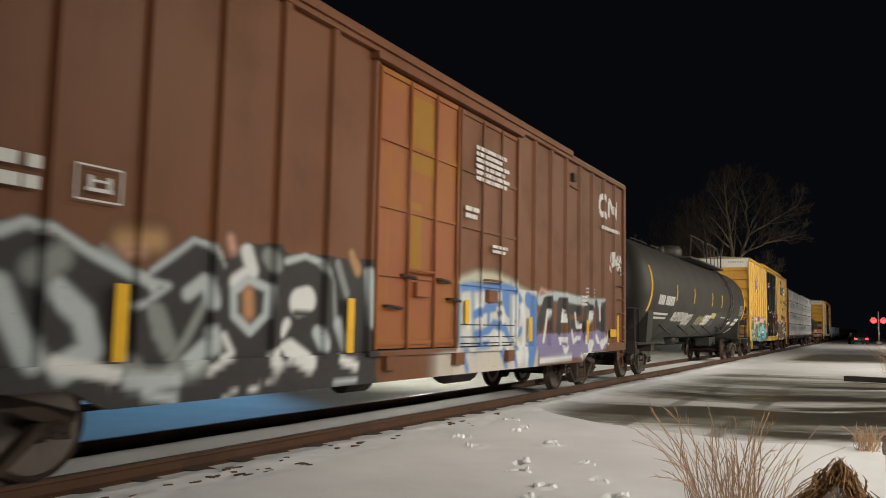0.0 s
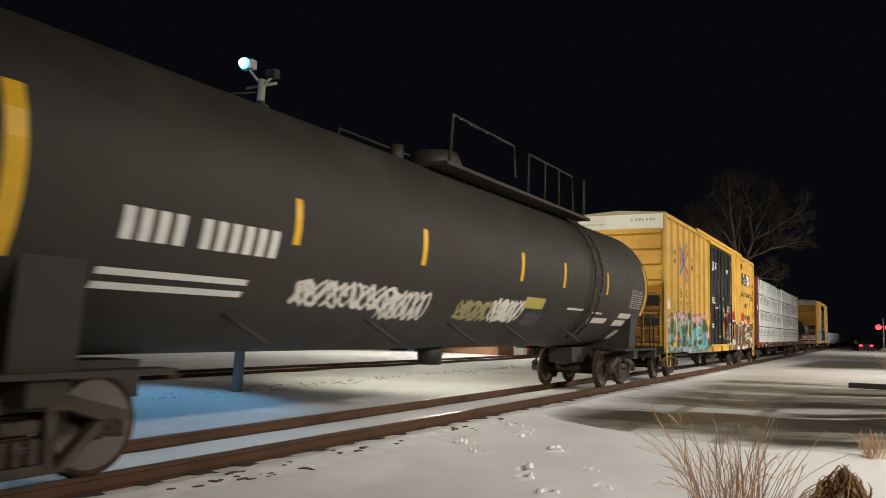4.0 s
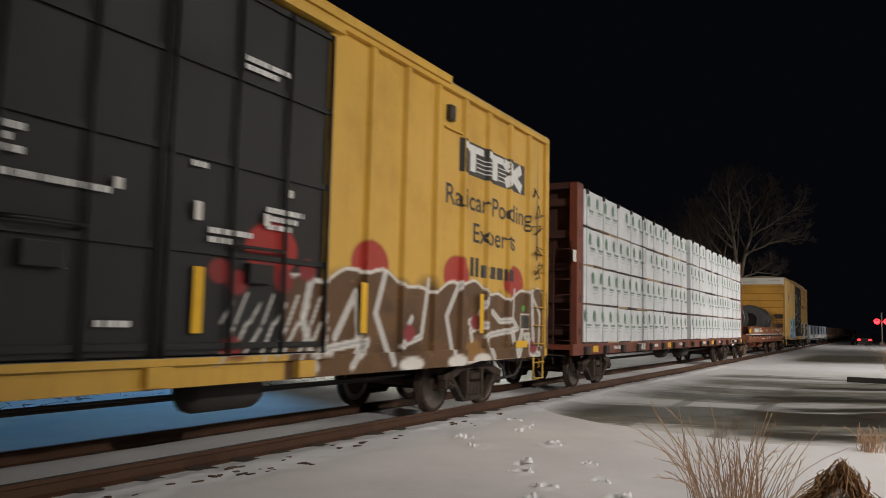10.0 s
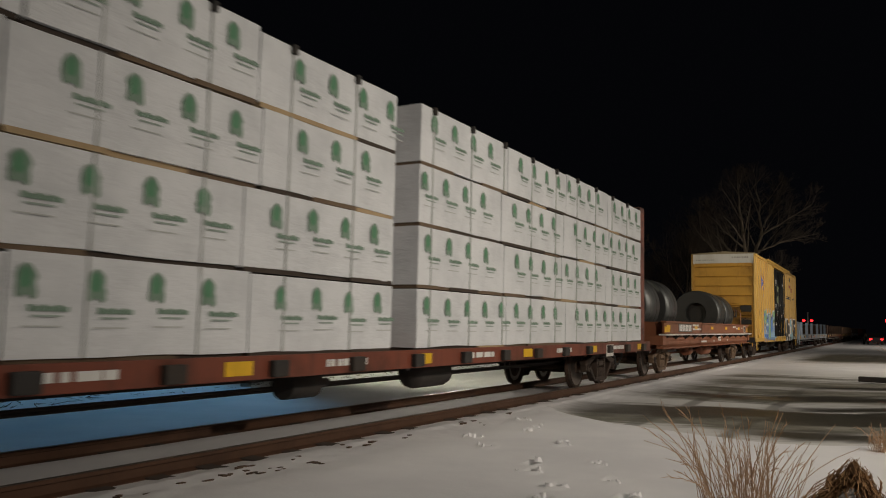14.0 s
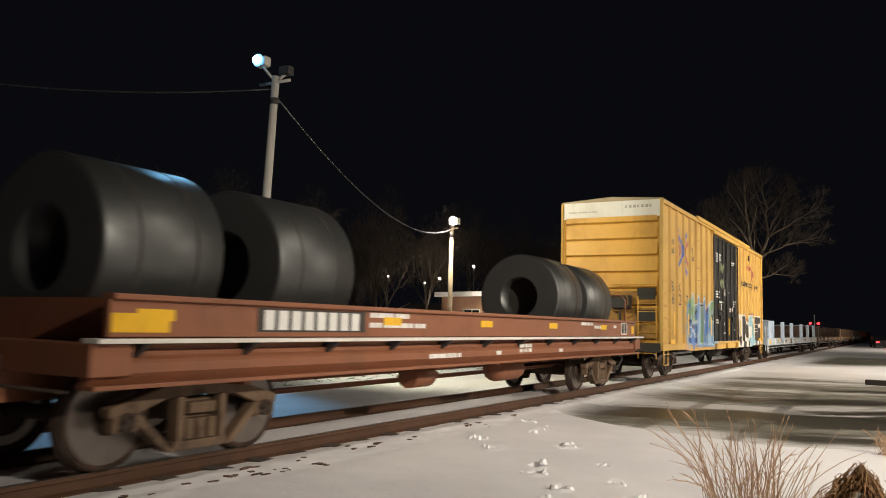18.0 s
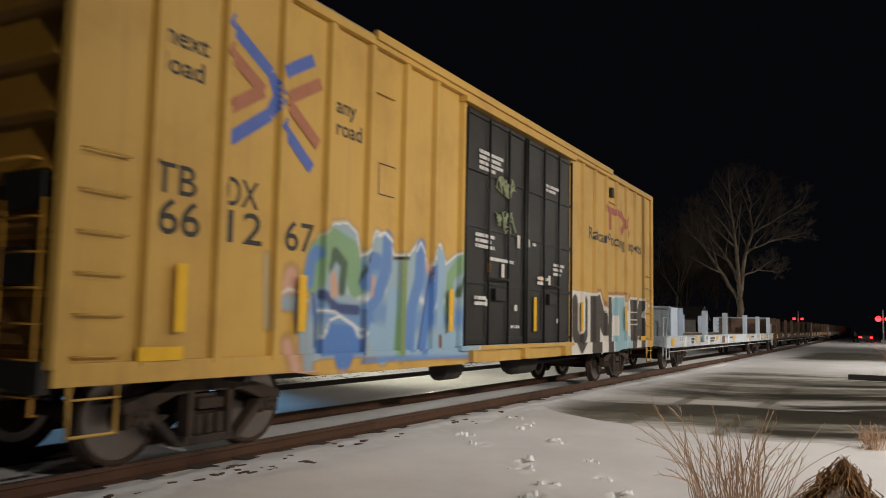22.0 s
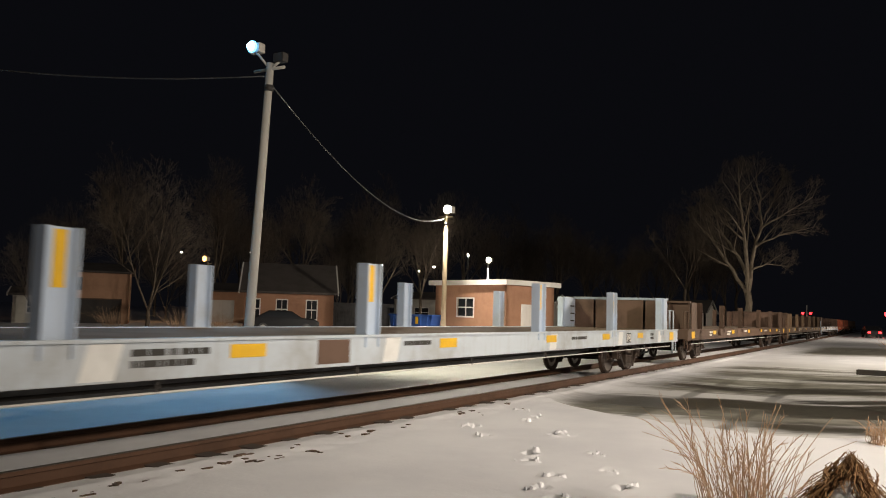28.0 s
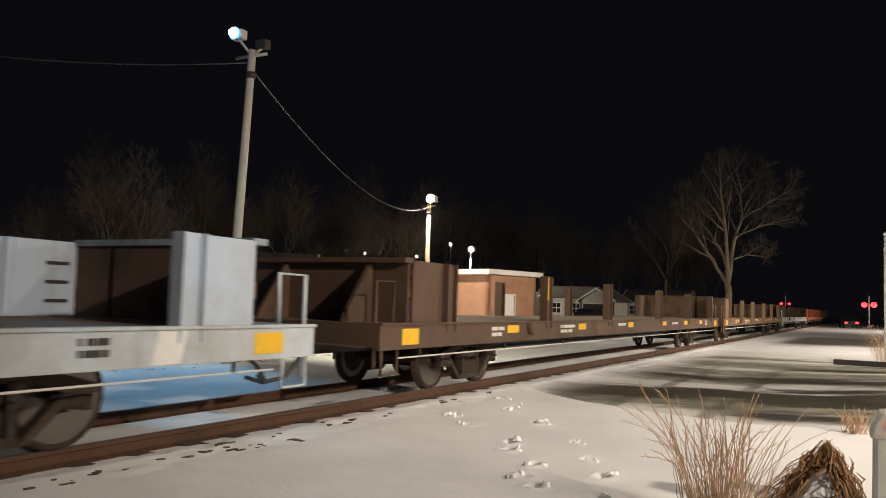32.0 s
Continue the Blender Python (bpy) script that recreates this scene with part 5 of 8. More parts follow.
def boxcar(label, paint, end_paint, door_paint, at_u, half=9.38, top=5.02, door_l=-2.43, door_r=2.43, door_m=0.0, panels=8, second_paint=None, end_band=True, spray=None, deep=0.06, group="boxcars of the train"):
    """High-sided boxcar with outside posts, ribbed ends, a ribbed roof and two doors on each side."""
    car = thing("boxcar", label, "boxcar", group=group)
    ROLLING.append((car, at_u, RAIL))
    P, Q, z0 = 1.42, 1.485, 0.82
    POSTS[car.name] = [a + (b - a) * k / panels for a, b in ((-half + 0.02, door_l), (door_r, half - 0.02)) for k in range(panels + 1)]
    for s in (-1, 1):
        near = spray if s > 0 else None
        zs = [0.96 + 0.024 * k for k in range(70)]
        for a, b in ((-half + 0.02, door_l), (door_r, half - 0.02)):
            wall = S().box(*sorted((s * (P - 0.05), s * (P - 0.003))), a, b, 0.92, top - 0.06)
            if near:
                n = round((b - a) / 0.024)
                wall.sheet([[(P, a + (b - a) * i / n, z) for i in range(n + 1)] for z in (*zs, top - 0.06)])
                wall.painter = near
            part("side_wall", wall, paint, car)
            for k in range(panels + 1):
                y = a + (b - a) * k / panels
                w = 0.05
                pts = [(s * (P - 0.004), y - w - 0.03), (s * Q, y - w), (s * Q, y), (s * Q, y + w), (s * (P - 0.004), y + w + 0.03)]
                post = S().sheet([[(x, yy, z) for x, yy in pts] for z in (*zs, top - 0.12)])
                post.painter = near
                part("side_post", post, paint, car)
        sill = S().prism([(-half, z0 + 0.0), (-half + 2.9, z0 - 0.01), (-half + 3.3, z0 - deep), (half - 3.3, z0 - deep), (half - 2.9, z0 - 0.01), (half, z0), (half, 1.0), (-half, 1.0)], 0, *sorted((s * 1.40, s * 1.472)))
        if near:
            n = round(2 * half / 0.03)
            sill.sheet([[(1.475, -half + 2 * half * i / n, 0.995 + ((z0 - deep if 3.3 < i * 2 * half / n < 2 * half - 3.3 else z0) - 0.995) * (1 - q / 6)) for i in range(n + 1)] for q in range(7)])
            sill.sheet([[(x, -half + 2 * half * i / n, z) for i in range(n + 1)] for x, z in ((1.475, 0.995), (1.474, 1.003), (1.42, 1.003))])
            sill.painter = near
        part("side_sill", sill, paint, car)
        part("top_chord", S().box(*sorted((s * 1.40, s * 1.50)), -half, half, top - 0.14, top - 0.03), paint, car, bevel=0.012)
        part("eave_strip", S().box(*sorted((s * 1.46, s * 1.54)), -4.95, 5.22, top - 0.07, top + 0.05), paint, car, bevel=0.012)
        ledge = S().box(*sorted((s * 1.42, s * 1.53)), door_l - 0.1, door_r + 0.1, 0.96, 1.03)
        if near:
            ledge.sheet([[(1.533, door_l - 0.1 + 0.04 * i, z) for i in range(int((door_r - door_l + 0.2) / 0.04) + 1)] for z in (0.962, 1.028)])
            ledge.painter = near
        part("door_sill", ledge, paint, car)
        part("door_track", S().box(*sorted((s * 1.42, s * 1.56)), door_l - 0.1, door_r + 0.1, top - 0.24, top - 0.15), paint, car)
        for j, (a, b) in enumerate(((door_l, door_m), (door_m, door_r))):
            dp = second_paint if (second_paint and j == 1) else door_paint
            leaf = S().box(*sorted((s * 1.38, s * 1.453)), a + 0.02, b - 0.02, 1.05, top - 0.26)
            if near and j == 1:
                n = round((b - a - 0.04) / 0.03)
                leaf.sheet([[(1.455, a + 0.02 + (b - a - 0.04) * i / n, z) for i in range(n + 1)] for z in (*[1.05 + 0.03 * q for q in range(52)], top - 0.262)])
                leaf.painter = near
            d = part("plug_door", leaf, dp, car)
            for k in range(5):
                z = 1.10 + (top - 1.45) * k / 4
                rib = S().box(*sorted((s * 1.45, s * 1.485)), a + 0.06, b - 0.06, z, z + 0.06)
                if near and second_paint and j == 1 and z < 2.3:
                    rib.sheet([[(1.487, a + 0.06 + (b - a - 0.12) * i / 60, zz) for i in range(61)] for zz in (z, z + 0.06)])
                    rib.painter = near
                part("door_rib", rib, dp, d)
            if near and second_paint and j == 1:
                for z in (1.005, 1.08, 1.18, 1.37):
                    part("door_seam", S().box(1.454, 1.4575, a + 0.06, b - 0.06, z, z + 0.018), "dark", d)
            for y in (a + 0.05, b - 0.05, a + (b - a) * 0.36, a + (b - a) * 0.68):
                rod = S().tube([(s * 1.50, y, 0.98 + (top - 1.28) * i / 90) for i in range(91)], 0.022, 6) if near and second_paint and j == 1 else S().rod((s * 1.50, y, 0.98), (s * 1.50, y, top - 0.3), 0.022, 6)
                rod.painter = near if second_paint and j == 1 else None
                part("lock_rod", rod, dp, d)
            part("door_handle", S().tube([(s * 1.50, a + (b - a) * 0.36, 2.1), (s * 1.57, a + (b - a) * 0.45, 2.1), (s * 1.57, a + (b - a) * 0.62, 2.1), (s * 1.50, a + (b - a) * 0.68, 2.1)], 0.02, 6), dp, d)
            part("gear_box", S().box(*sorted((s * 1.45, s * 1.53)), a + (b - a) * 0.45, a + (b - a) * 0.6, 1.75, 1.95), dp, d, bevel=0.01)
        for y in (door_l + 0.4, door_m, door_r - 0.4):
            part("door_bracket", S().box(*sorted((s * 1.42, s * 1.56)), y - 0.14, y + 0.14, 0.78, 0.96), paint, car)
    # roof with cross ribs
    n = 22
    part("roof", S().prism([(-1.47, top - 0.05), (1.47, top - 0.05), (1.47, top), (0, top + 0.09), (-1.47, top)], 1, -half, half), "roof", car)
    for k in range(n + 1):
        y = -half + 0.06 + (2 * half - 0.12) * k / n
        part("roof_rib", S().prism([(-1.46, top - 0.03), (1.46, top - 0.03), (1.46, top + 0.015), (0, top + 0.11), (-1.46, top + 0.015)], 1, y - 0.03, y + 0.03), "roof", car)
    for e in (-1, 1):
        y = e * half
        part("end_wall", S().box(-P, P, *sorted((y - e * 0.06, y - e * 0.01)), 0.92, top - 0.02), end_paint, car)
        for x in (-1, 1):
            part("corner_post", S().box(*sorted((x * 1.36, x * 1.48)), *sorted((y - e * 0.12, y + e * 0.02)), z0, top - 0.02), paint if x > 0 else end_paint, car, bevel=0.012)
        ribs, lo, hi = 8, 1.15, top - 0.62
        lower = "end_grime" if end_band else end_paint
        for k in range(ribs):
            z = lo + (hi - lo) * k / (ribs - 1)
            ya, yb = y - e * 0.01, y + e * 0.06
            h = (hi - lo) / (ribs - 1)
            v = [(x, yy, zz) for x in (-1.32, 1.32) for yy, zz in ((ya, z - 0.05), (yb, z), (yb - e * 0.012, z + 0.05), (ya, z + h * 0.8))]
            part("end_rib", S().add(v, [(0, 1, 2, 3), (4, 5, 6, 7), (0, 1, 5, 4), (1, 2, 6, 5), (2, 3, 7, 6), (3, 0, 4, 7)]), lower if z < 2.3 else end_paint, car)
        if end_band:
            part("end_panel", S().box(-1.40, 1.40, *sorted((y - e * 0.01, y + e * 0.03)), top - 0.50, top - 0.03), "white", car, "off-white top panel of the end", 0.01)
            for k in range(16):
                w = 0.05 + 0.03 * (k * 7 % 3) / 2
                part("end_mark", S().box(*((0.42 + k * 0.115, 0.42 + k * 0.115 + w) if k < 7 else (-1.25 + (k - 7) * 0.1, -1.25 + (k - 7) * 0.1 + w)), *sorted((y + e * 0.03, y + e * 0.033)), *((top - 0.24, top - 0.16) if k < 7 else (top - 0.33, top - 0.29))), "faint_print", car)
        ladder(car, 1.44, y - e * 0.15, y - e * 0.6, 0.55, 2.9, 7, paint)
        ladder(car, y, 0.85, 1.3, 0.6, 2.9, 7, end_paint, "x") if e > 0 else None
        if e < 0:
            ladder(car, y - 0.02, 0.8, 1.3, 0.6, 2.3, 6, end_paint, "x")
            part("brake_platform", S().box(-0.75, 0.7, y - 0.34, y - 0.02, 1.25, 1.30), "dark", car)
            part("brake_housing", S().box(-0.02, 0.62, y - 0.2, y - 0.02, 1.95, 2.32), "dark", car, bevel=0.04)
            part("brake_wheel", S().tube([(0.30 + 0.27 * math.cos(q * math.pi / 10), y - 0.24, 2.14 + 0.27 * math.sin(q * math.pi / 10)) for q in range(21)], 0.018, 6), lower, car)
            part("brake_chain_pipe", S().rod((0.3, y - 0.1, 1.0), (0.3, y - 0.1, 1.95), 0.035, 8), "dark", car)
            part("end_grab", S().tube([(0.1, y, 2.62), (0.1, y - 0.14, 2.62), (1.2, y - 0.14, 2.62), (1.2, y, 2.62)], 0.016, 6), end_paint, car)
            # black blocks put in for the shade of the end platform's voids
            for xa, xb, z in ((0.78, 1.28, 2.22), (0.78, 1.28, 1.62), (-1.2, -0.5, 1.6)):
                part("end_recess", S().box(xa, xb, y - 0.07, y, z, z + 0.3), "dark", car)
        part("end_sill", S().box(-1.42, 1.42, *sorted((y, y + e * 0.1)), z0 - 0.05, 1.02), "dark" if end_band else end_paint, car)
        part("sill_step", S().tube([(1.45, y - e * 0.15, z0), (1.45, y - e * 0.15, 0.42), (1.45, y - e * 0.6, 0.42), (1.45, y - e * 0.6, z0)], 0.02, 6), paint, car)
    underframe(car, half, 7.1)
    return car


def logo_cross(car, y, z, red):
    """A blue and orange cross emblem of bent stripes: plain shapes."""
    runs = (("blue_plain", ((-0.76, 0.58), (-0.08, 0.22), (0.04, 0.0), (-0.08, -0.22), (-0.66, -0.61))), ("blue_plain", ((0.08, 0.27), (0.62, 0.58))), ("blue_plain", ((0.08, -0.27), (0.64, -0.68))),
            (red, ((-0.76, 0.29), (-0.2, 0.0), (-0.69, -0.30))), (red, ((0.76, 0.34), (0.15, 0.0), (0.74, -0.38))))
    for k, (mat, run_) in enumerate(runs):
        painted_stripe("emblem_stripe", [(y + a, z + b) for a, b in run_], 0.072, mat, car, 0.004 + 0.003 * k)


brown = boxcar("tall oxide-brown boxcar with an orange door and sprayed tags", "brown", "brown", "orange", -64.4, 9.35, 5.0, -2.2, 2.42, 0.1, 8, "brown", False, spray_grey, 0.19)
yellow = boxcar("yellow boxcar with dark doors and turquoise sprayed tags", "yellow_a", "end_yellow", "door", -22.73, 9.33, door_l=-2.48, door_r=2.38, door_m=-0.05, spray=spray_turquoise)
faded = boxcar("faded yellow boxcar with dark doors and blue sprayed tags", "yellow_b", "end_yellow", "door", 40.17, 9.17, door_l=-2.40, door_r=2.46, door_m=0.03, spray=spray_blue)


def boxcar_marks():
    x = 1.424
    pan = (9.36 - 2.43) / 8
    mid = lambda k: -9.36 + pan * (k + 0.5)       # middle of a panel ahead of the doors
    aft = lambda k: 2.43 + pan * (k + 0.5)
    near, back = mid, aft
    for car, first, digits, red in ((yellow, 1, ("6", "71", "37", "8"), "red_plain"), (faded, 1, ("66", "12", "67"), plain("faded_red", (0.40, 0.15, 0.08)))):
        o = 0.0 if car is yellow else 0.1
        mid, aft = (lambda k: near(k) + o), (lambda k: back(k) + 0.02)
        logo_cross(car, mid(2) + 0.38, 3.76, red)
        painted_word("word", "next\nload", mid(1) - 0.27, mid(1) + 0.27, 3.82, 0.27, "black_plain", car)
        painted_word("word", "any\nroad", mid(4) - 0.27, mid(4) + 0.27, 3.80, 0.27, "black_plain", car)
        for k, word in enumerate(digits):
            w = 0.11 if len(word) == 1 else 0.25
            painted_word("number", word, mid(first + k) - w - (0.04 if word == "8" else 0.0), mid(first + k) + w - (0.04 if word == "8" else 0.0), 2.27, 0.46, "black_plain", car)
        for k in ((2, 3) if car is yellow else (1, 2)):
            word, c, zz = {2: ("TB", -7.23, 2.68), 3: ("OX", -6.36, 2.70)}[k] if car is yellow else {1: ("TB", -8.03, 2.62), 2: ("OX", -7.18, 2.62)}[k]
            painted_word("word", word, c - 0.26, c + 0.26, zz, 0.40, "black_plain", car)
        if car is yellow:
            part("white_patch", S().box(x, x + 0.003, mid(0) - 0.3, mid(0) + 0.3, 2.15, 2.45), "white_plain", car, "white painted-out patch")
            painted_word("word", "Railcar Pooling", 5.3, 8.5, 3.32, 0.44, "black_plain", car)
            painted_word("word", "Experts", 6.23, 7.88, 2.82, 0.44, "black_plain", car)
            for k, (a, b, h) in enumerate(((6.14, 6.26, 0.30), (6.32, 6.44, 0.30), (6.52, 6.68, 0.20), (6.72, 6.77, 0.05), (6.86, 7.08, 0.20), (7.14, 7.38, 0.20), (7.44, 7.84, 0.20))):
                painted_stripe("mark_bar", [(a, 2.14 + h / 2), (b, 2.14 + h / 2)], h / 2, "black_plain", car)
        else:
            painted_word("word", "Railcar Pooling Experts", 3.77, 8.12, 3.41, 0.38, "black_plain", car)
        part("vent", S().box(1.42, 1.5, 5.26, 5.42, 4.43, 4.66), "black_plain", car)
        part("hatch_ledge", S().box(1.42, 1.47, 5.2, 5.75, 4.30, 4.33), "yellow_a" if car is yellow else "yellow_b", car)
        part("hatch_ledge", S().box(1.42, 1.47, mid(5) - 0.42, mid(5) + 0.1, 4.30, 4.33), "yellow_a" if car is yellow else "yellow_b", car)
        for y in (mid(1), mid(3), mid(7), 0.4 + o, aft(0) + 0.25, aft(4) + 0.1):
            reflector(car, 1.49, y, 1.25, 0.13, 0.62)
        for y in (mid(1) - 0.2, aft(6)):
            part("reflector", S().box(1.49, 1.495, y - 0.25, y + 0.25, 1.0, 1.12), "reflect", car)
        for y, z, ws in ((-2.0, 4.1, (0.9, 0.8, 0.9, 0.6)), (0.9, 4.0, (0.7, 0.5)), (-2.1, 2.75, (0.7, 0.6, 0.7)), (0.25, 2.8, (0.2,)), (1.3, 2.5, (0.6, 0.5, 0.4)), (-1.6, 2.4, (1.0,)), (-2.1, 1.75, (0.4, 0.4)), (0.5, 2.2, (0.6, 0.3)), (-0.7, 1.3, (0.35,))):
            stencil(car, 1.49, y + o, z, ws, 0.055)
        for y, z, h in ((-1.1, 1.75, 0.2), (0.3, 2.3, 0.22), (1.25, 2.35, 0.16), (-0.6, 2.45, 0.12), (1.6, 2.7, 0.1)) if car is yellow else ():
            part("door_plate", S().box(1.50, 1.51, y, y + 0.09, z, z + h * 0.8), "white", car)
        pieces("inspection_frame", S().box(x, x + 0.003, mid(5) - 0.2, mid(5) + 0.2, 3.0, 3.015).box(x, x + 0.003, mid(5) - 0.2, mid(5) + 0.2, 3.4, 3.415).box(x, x + 0.003, mid(5) - 0.2, mid(5) - 0.185, 3.0, 3.4), "black_plain", car)
    green = plain("pale_green_scrawl", (0.30, 0.34, 0.20))
    amber = plain("orange_label", (0.62, 0.22, 0.03))
    rnd = random.Random(12)
    for k in range(12):
        y, z = -1.15 + 0.1 * (k % 6), (3.6, 3.0)[k // 6]
        q = [(1.489, y + rnd.uniform(-0.1, 0.25), z + rnd.uniform(-0.1, 0.28)) for i in range(5)]
        part("sprayed_tag", S().tube(q, 0.02, 4), green, faded)
    for y, z, h, m in ((-1.55, 2.2, 0.2, amber), (-1.0, 2.15, 0.3, "white"), (0.75, 2.15, 0.16, amber), (1.15, 2.12, 0.25, "white"), (-1.6, 1.65, 0.16, "white"), (-0.45, 1.6, 0.14, "white"), (0.1, 2.75, 0.2, "white"), (-0.35, 2.7, 0.3, "white"), (1.6, 1.4, 0.12, "white")):
        part("door_label", S().box(1.487, 1.492, y, y + 0.11, z, z + h * 0.75), m, faded)
    # black panel with a white striped emblem
    painted_stripe("emblem_panel", [(5.7, 4.0), (8.28, 4.0)], 0.265, "black_plain", yellow)
    for pts, h in ((((5.80, 4.17), (6.56, 4.17)), 0.055), (((6.17, 4.13), (6.17, 3.80)), 0.10), (((6.66, 4.17), (7.36, 4.17)), 0.055), (((7.0, 4.13), (7.0, 3.80)), 0.10), (((7.38, 4.18), (8.12, 3.82)), 0.09), (((8.10, 4.18), (7.42, 3.82)), 0.09)):
        painted_stripe("emblem", pts, h, "white_plain", yellow, 0.008, "white striped emblem")
    for k in range(4):
        for a, b in ((6.3, 6.87), (7.13, 7.45)):
            painted_stripe("emblem", ((a, 3.83 + 0.07 * k), (b, 3.83 + 0.07 * k)), 0.008, "white_plain", yellow, 0.007, "white striped emblem")
    old_red = plain("faded_red", (0.36, 0.09, 0.05))
    for pts, h in ((((4.9, 4.12), (6.2, 4.12)), 0.085), (((5.35, 4.1), (5.35, 3.66)), 0.10), (((5.95, 4.1), (5.95, 3.66)), 0.10), (((6.2, 4.18), (6.98, 3.68)), 0.09), (((6.94, 4.18), (6.24, 3.68)), 0.09)):
        painted_stripe("emblem", pts, h, old_red, faded, 0.006, "faded red emblem")
    scrawl = random.Random(31)
    for k in range(5):
        y, z = 8.6 + 0.1 * (k % 2), 3.85 - 0.36 * k
        q = [(1.494, y + scrawl.uniform(-0.1, 0.42), z + scrawl.uniform(-0.13, 0.13)) for i in range(6)]
        part("sprayed_tag", S().tube(q, 0.011, 4), "black_plain", yellow, "thin black sprayed scrawl")
    # brown car
    painted_stripe("emblem", [(7.92, 4.44), (7.5, 4.44), (7.37, 4.34), (7.37, 4.12), (7.5, 4.02), (7.95, 4.02)], 0.072, "white_plain", brown, 0.005, "white rounded line emblem")
    painted_stripe("emblem", [(8.1, 4.02), (8.1, 4.40), (8.2, 4.44), (8.55, 4.05), (8.66, 4.05), (8.7, 4.12), (8.7, 4.48)], 0.072, "white_plain", brown, 0.005, "white rounded line emblem")
    stencil(brown, 1.49, 7.35, 3.66, (1.45,), 0.085)
    tag = random.Random(77)
    for k in range(12):
        y, z = 8.25 + 0.17 * (k % 6), 2.75 + 0.27 * (k // 6) + 0.03 * (k % 3)
        painted_stripe("sprayed_tag", [(y + tag.uniform(-0.1, 0.1), z + tag.uniform(-0.14, 0.16)) for i in range(4)], 0.027, "white_plain", brown, 0.005, "thin white sprayed scrawl")
    stencil(brown, 1.51, 0.65, 4.18, (1.2, 1.0, 1.3, 1.1, 1.3, 1.2), 0.062)
    stencil(brown, 1.51, 0.3, 3.15, (0.5, 0.4), 0.07)
    stencil(brown, 1.51, 1.3, 2.65, (0.6, 0.5), 0.05)
    stencil(brown, 1.49, -7.6, 2.5, (0.8, 0.8), 0.1)
    stencil(brown, 1.49, 5.9, 2.0, (0.4,) * 3, 0.05)
    fr = S()
    for a, b, c, d in ((-6.5, -6.05, 2.32, 2.335), (-6.5, -6.05, 2.6, 2.615), (-6.5, -6.485, 2.32, 2.615), (-6.065, -6.05, 2.32, 2.615), (-6.4, -6.15, 2.4, 2.43), (-6.38, -6.34, 2.4, 2.53), (-6.2, -6.16, 2.4, 2.53), (-6.38, -6.16, 2.48, 2.5)):
        fr.box(1.49, 1.494, a, b, c, d)
    pieces("framed_mark", fr, "white_plain", brown)
    for y, z, h in ((-8.3, 1.02, 0.65), (-6.0, 1.02, 0.65), (-2.68, 1.02, 0.65), (0.42, 1.40, 0.36), (3.01, 1.10, 0.44), (6.29, 1.09, 0.44), (8.6, 1.02, 0.65)):
        reflector(brown, 1.5, y, z, 0.14, h)
    part("reflector", S().box(1.49, 1.495, 8.0, 8.5, 1.15, 1.33), "reflect", brown)
    part("vent", S().box(1.42, 1.5, 5.35, 5.5, 4.45, 4.62), "black_plain", brown)
    part("hatch_ledge", S().box(1.42, 1.47, 5.3, 5.85, 4.32, 4.35), "brown", brown)
    ochre = weathered("ochre_door_patch", (0.30, 0.15, 0.012), (0.22, 0.09, 0.02), 0.6, 0, 0.8)
    part("faded_patch", S().box(1.4535, 1.456, -1.25, -0.62, 3.48, 4.55), ochre, brown, "ochre repainted patch")
    part("faded_patch", S().box(1.4535, 1.456, -1.25, -0.95, 2.1, 3.05), ochre, brown, "ochre repainted patch")
    for y, z in ((-1.55, 2.02), (-0.55, 2.02), (-1.9, 1.6), (-0.2, 1.75)):
        part("door_latch", S().tube([(1.46, y, z), (1.54, y, z), (1.54, y + 0.32, z - 0.02), (1.46, y + 0.36, z - 0.02)], 0.022, 6), "dark", brown)


boxcar_marks()

# ---- tank car ----


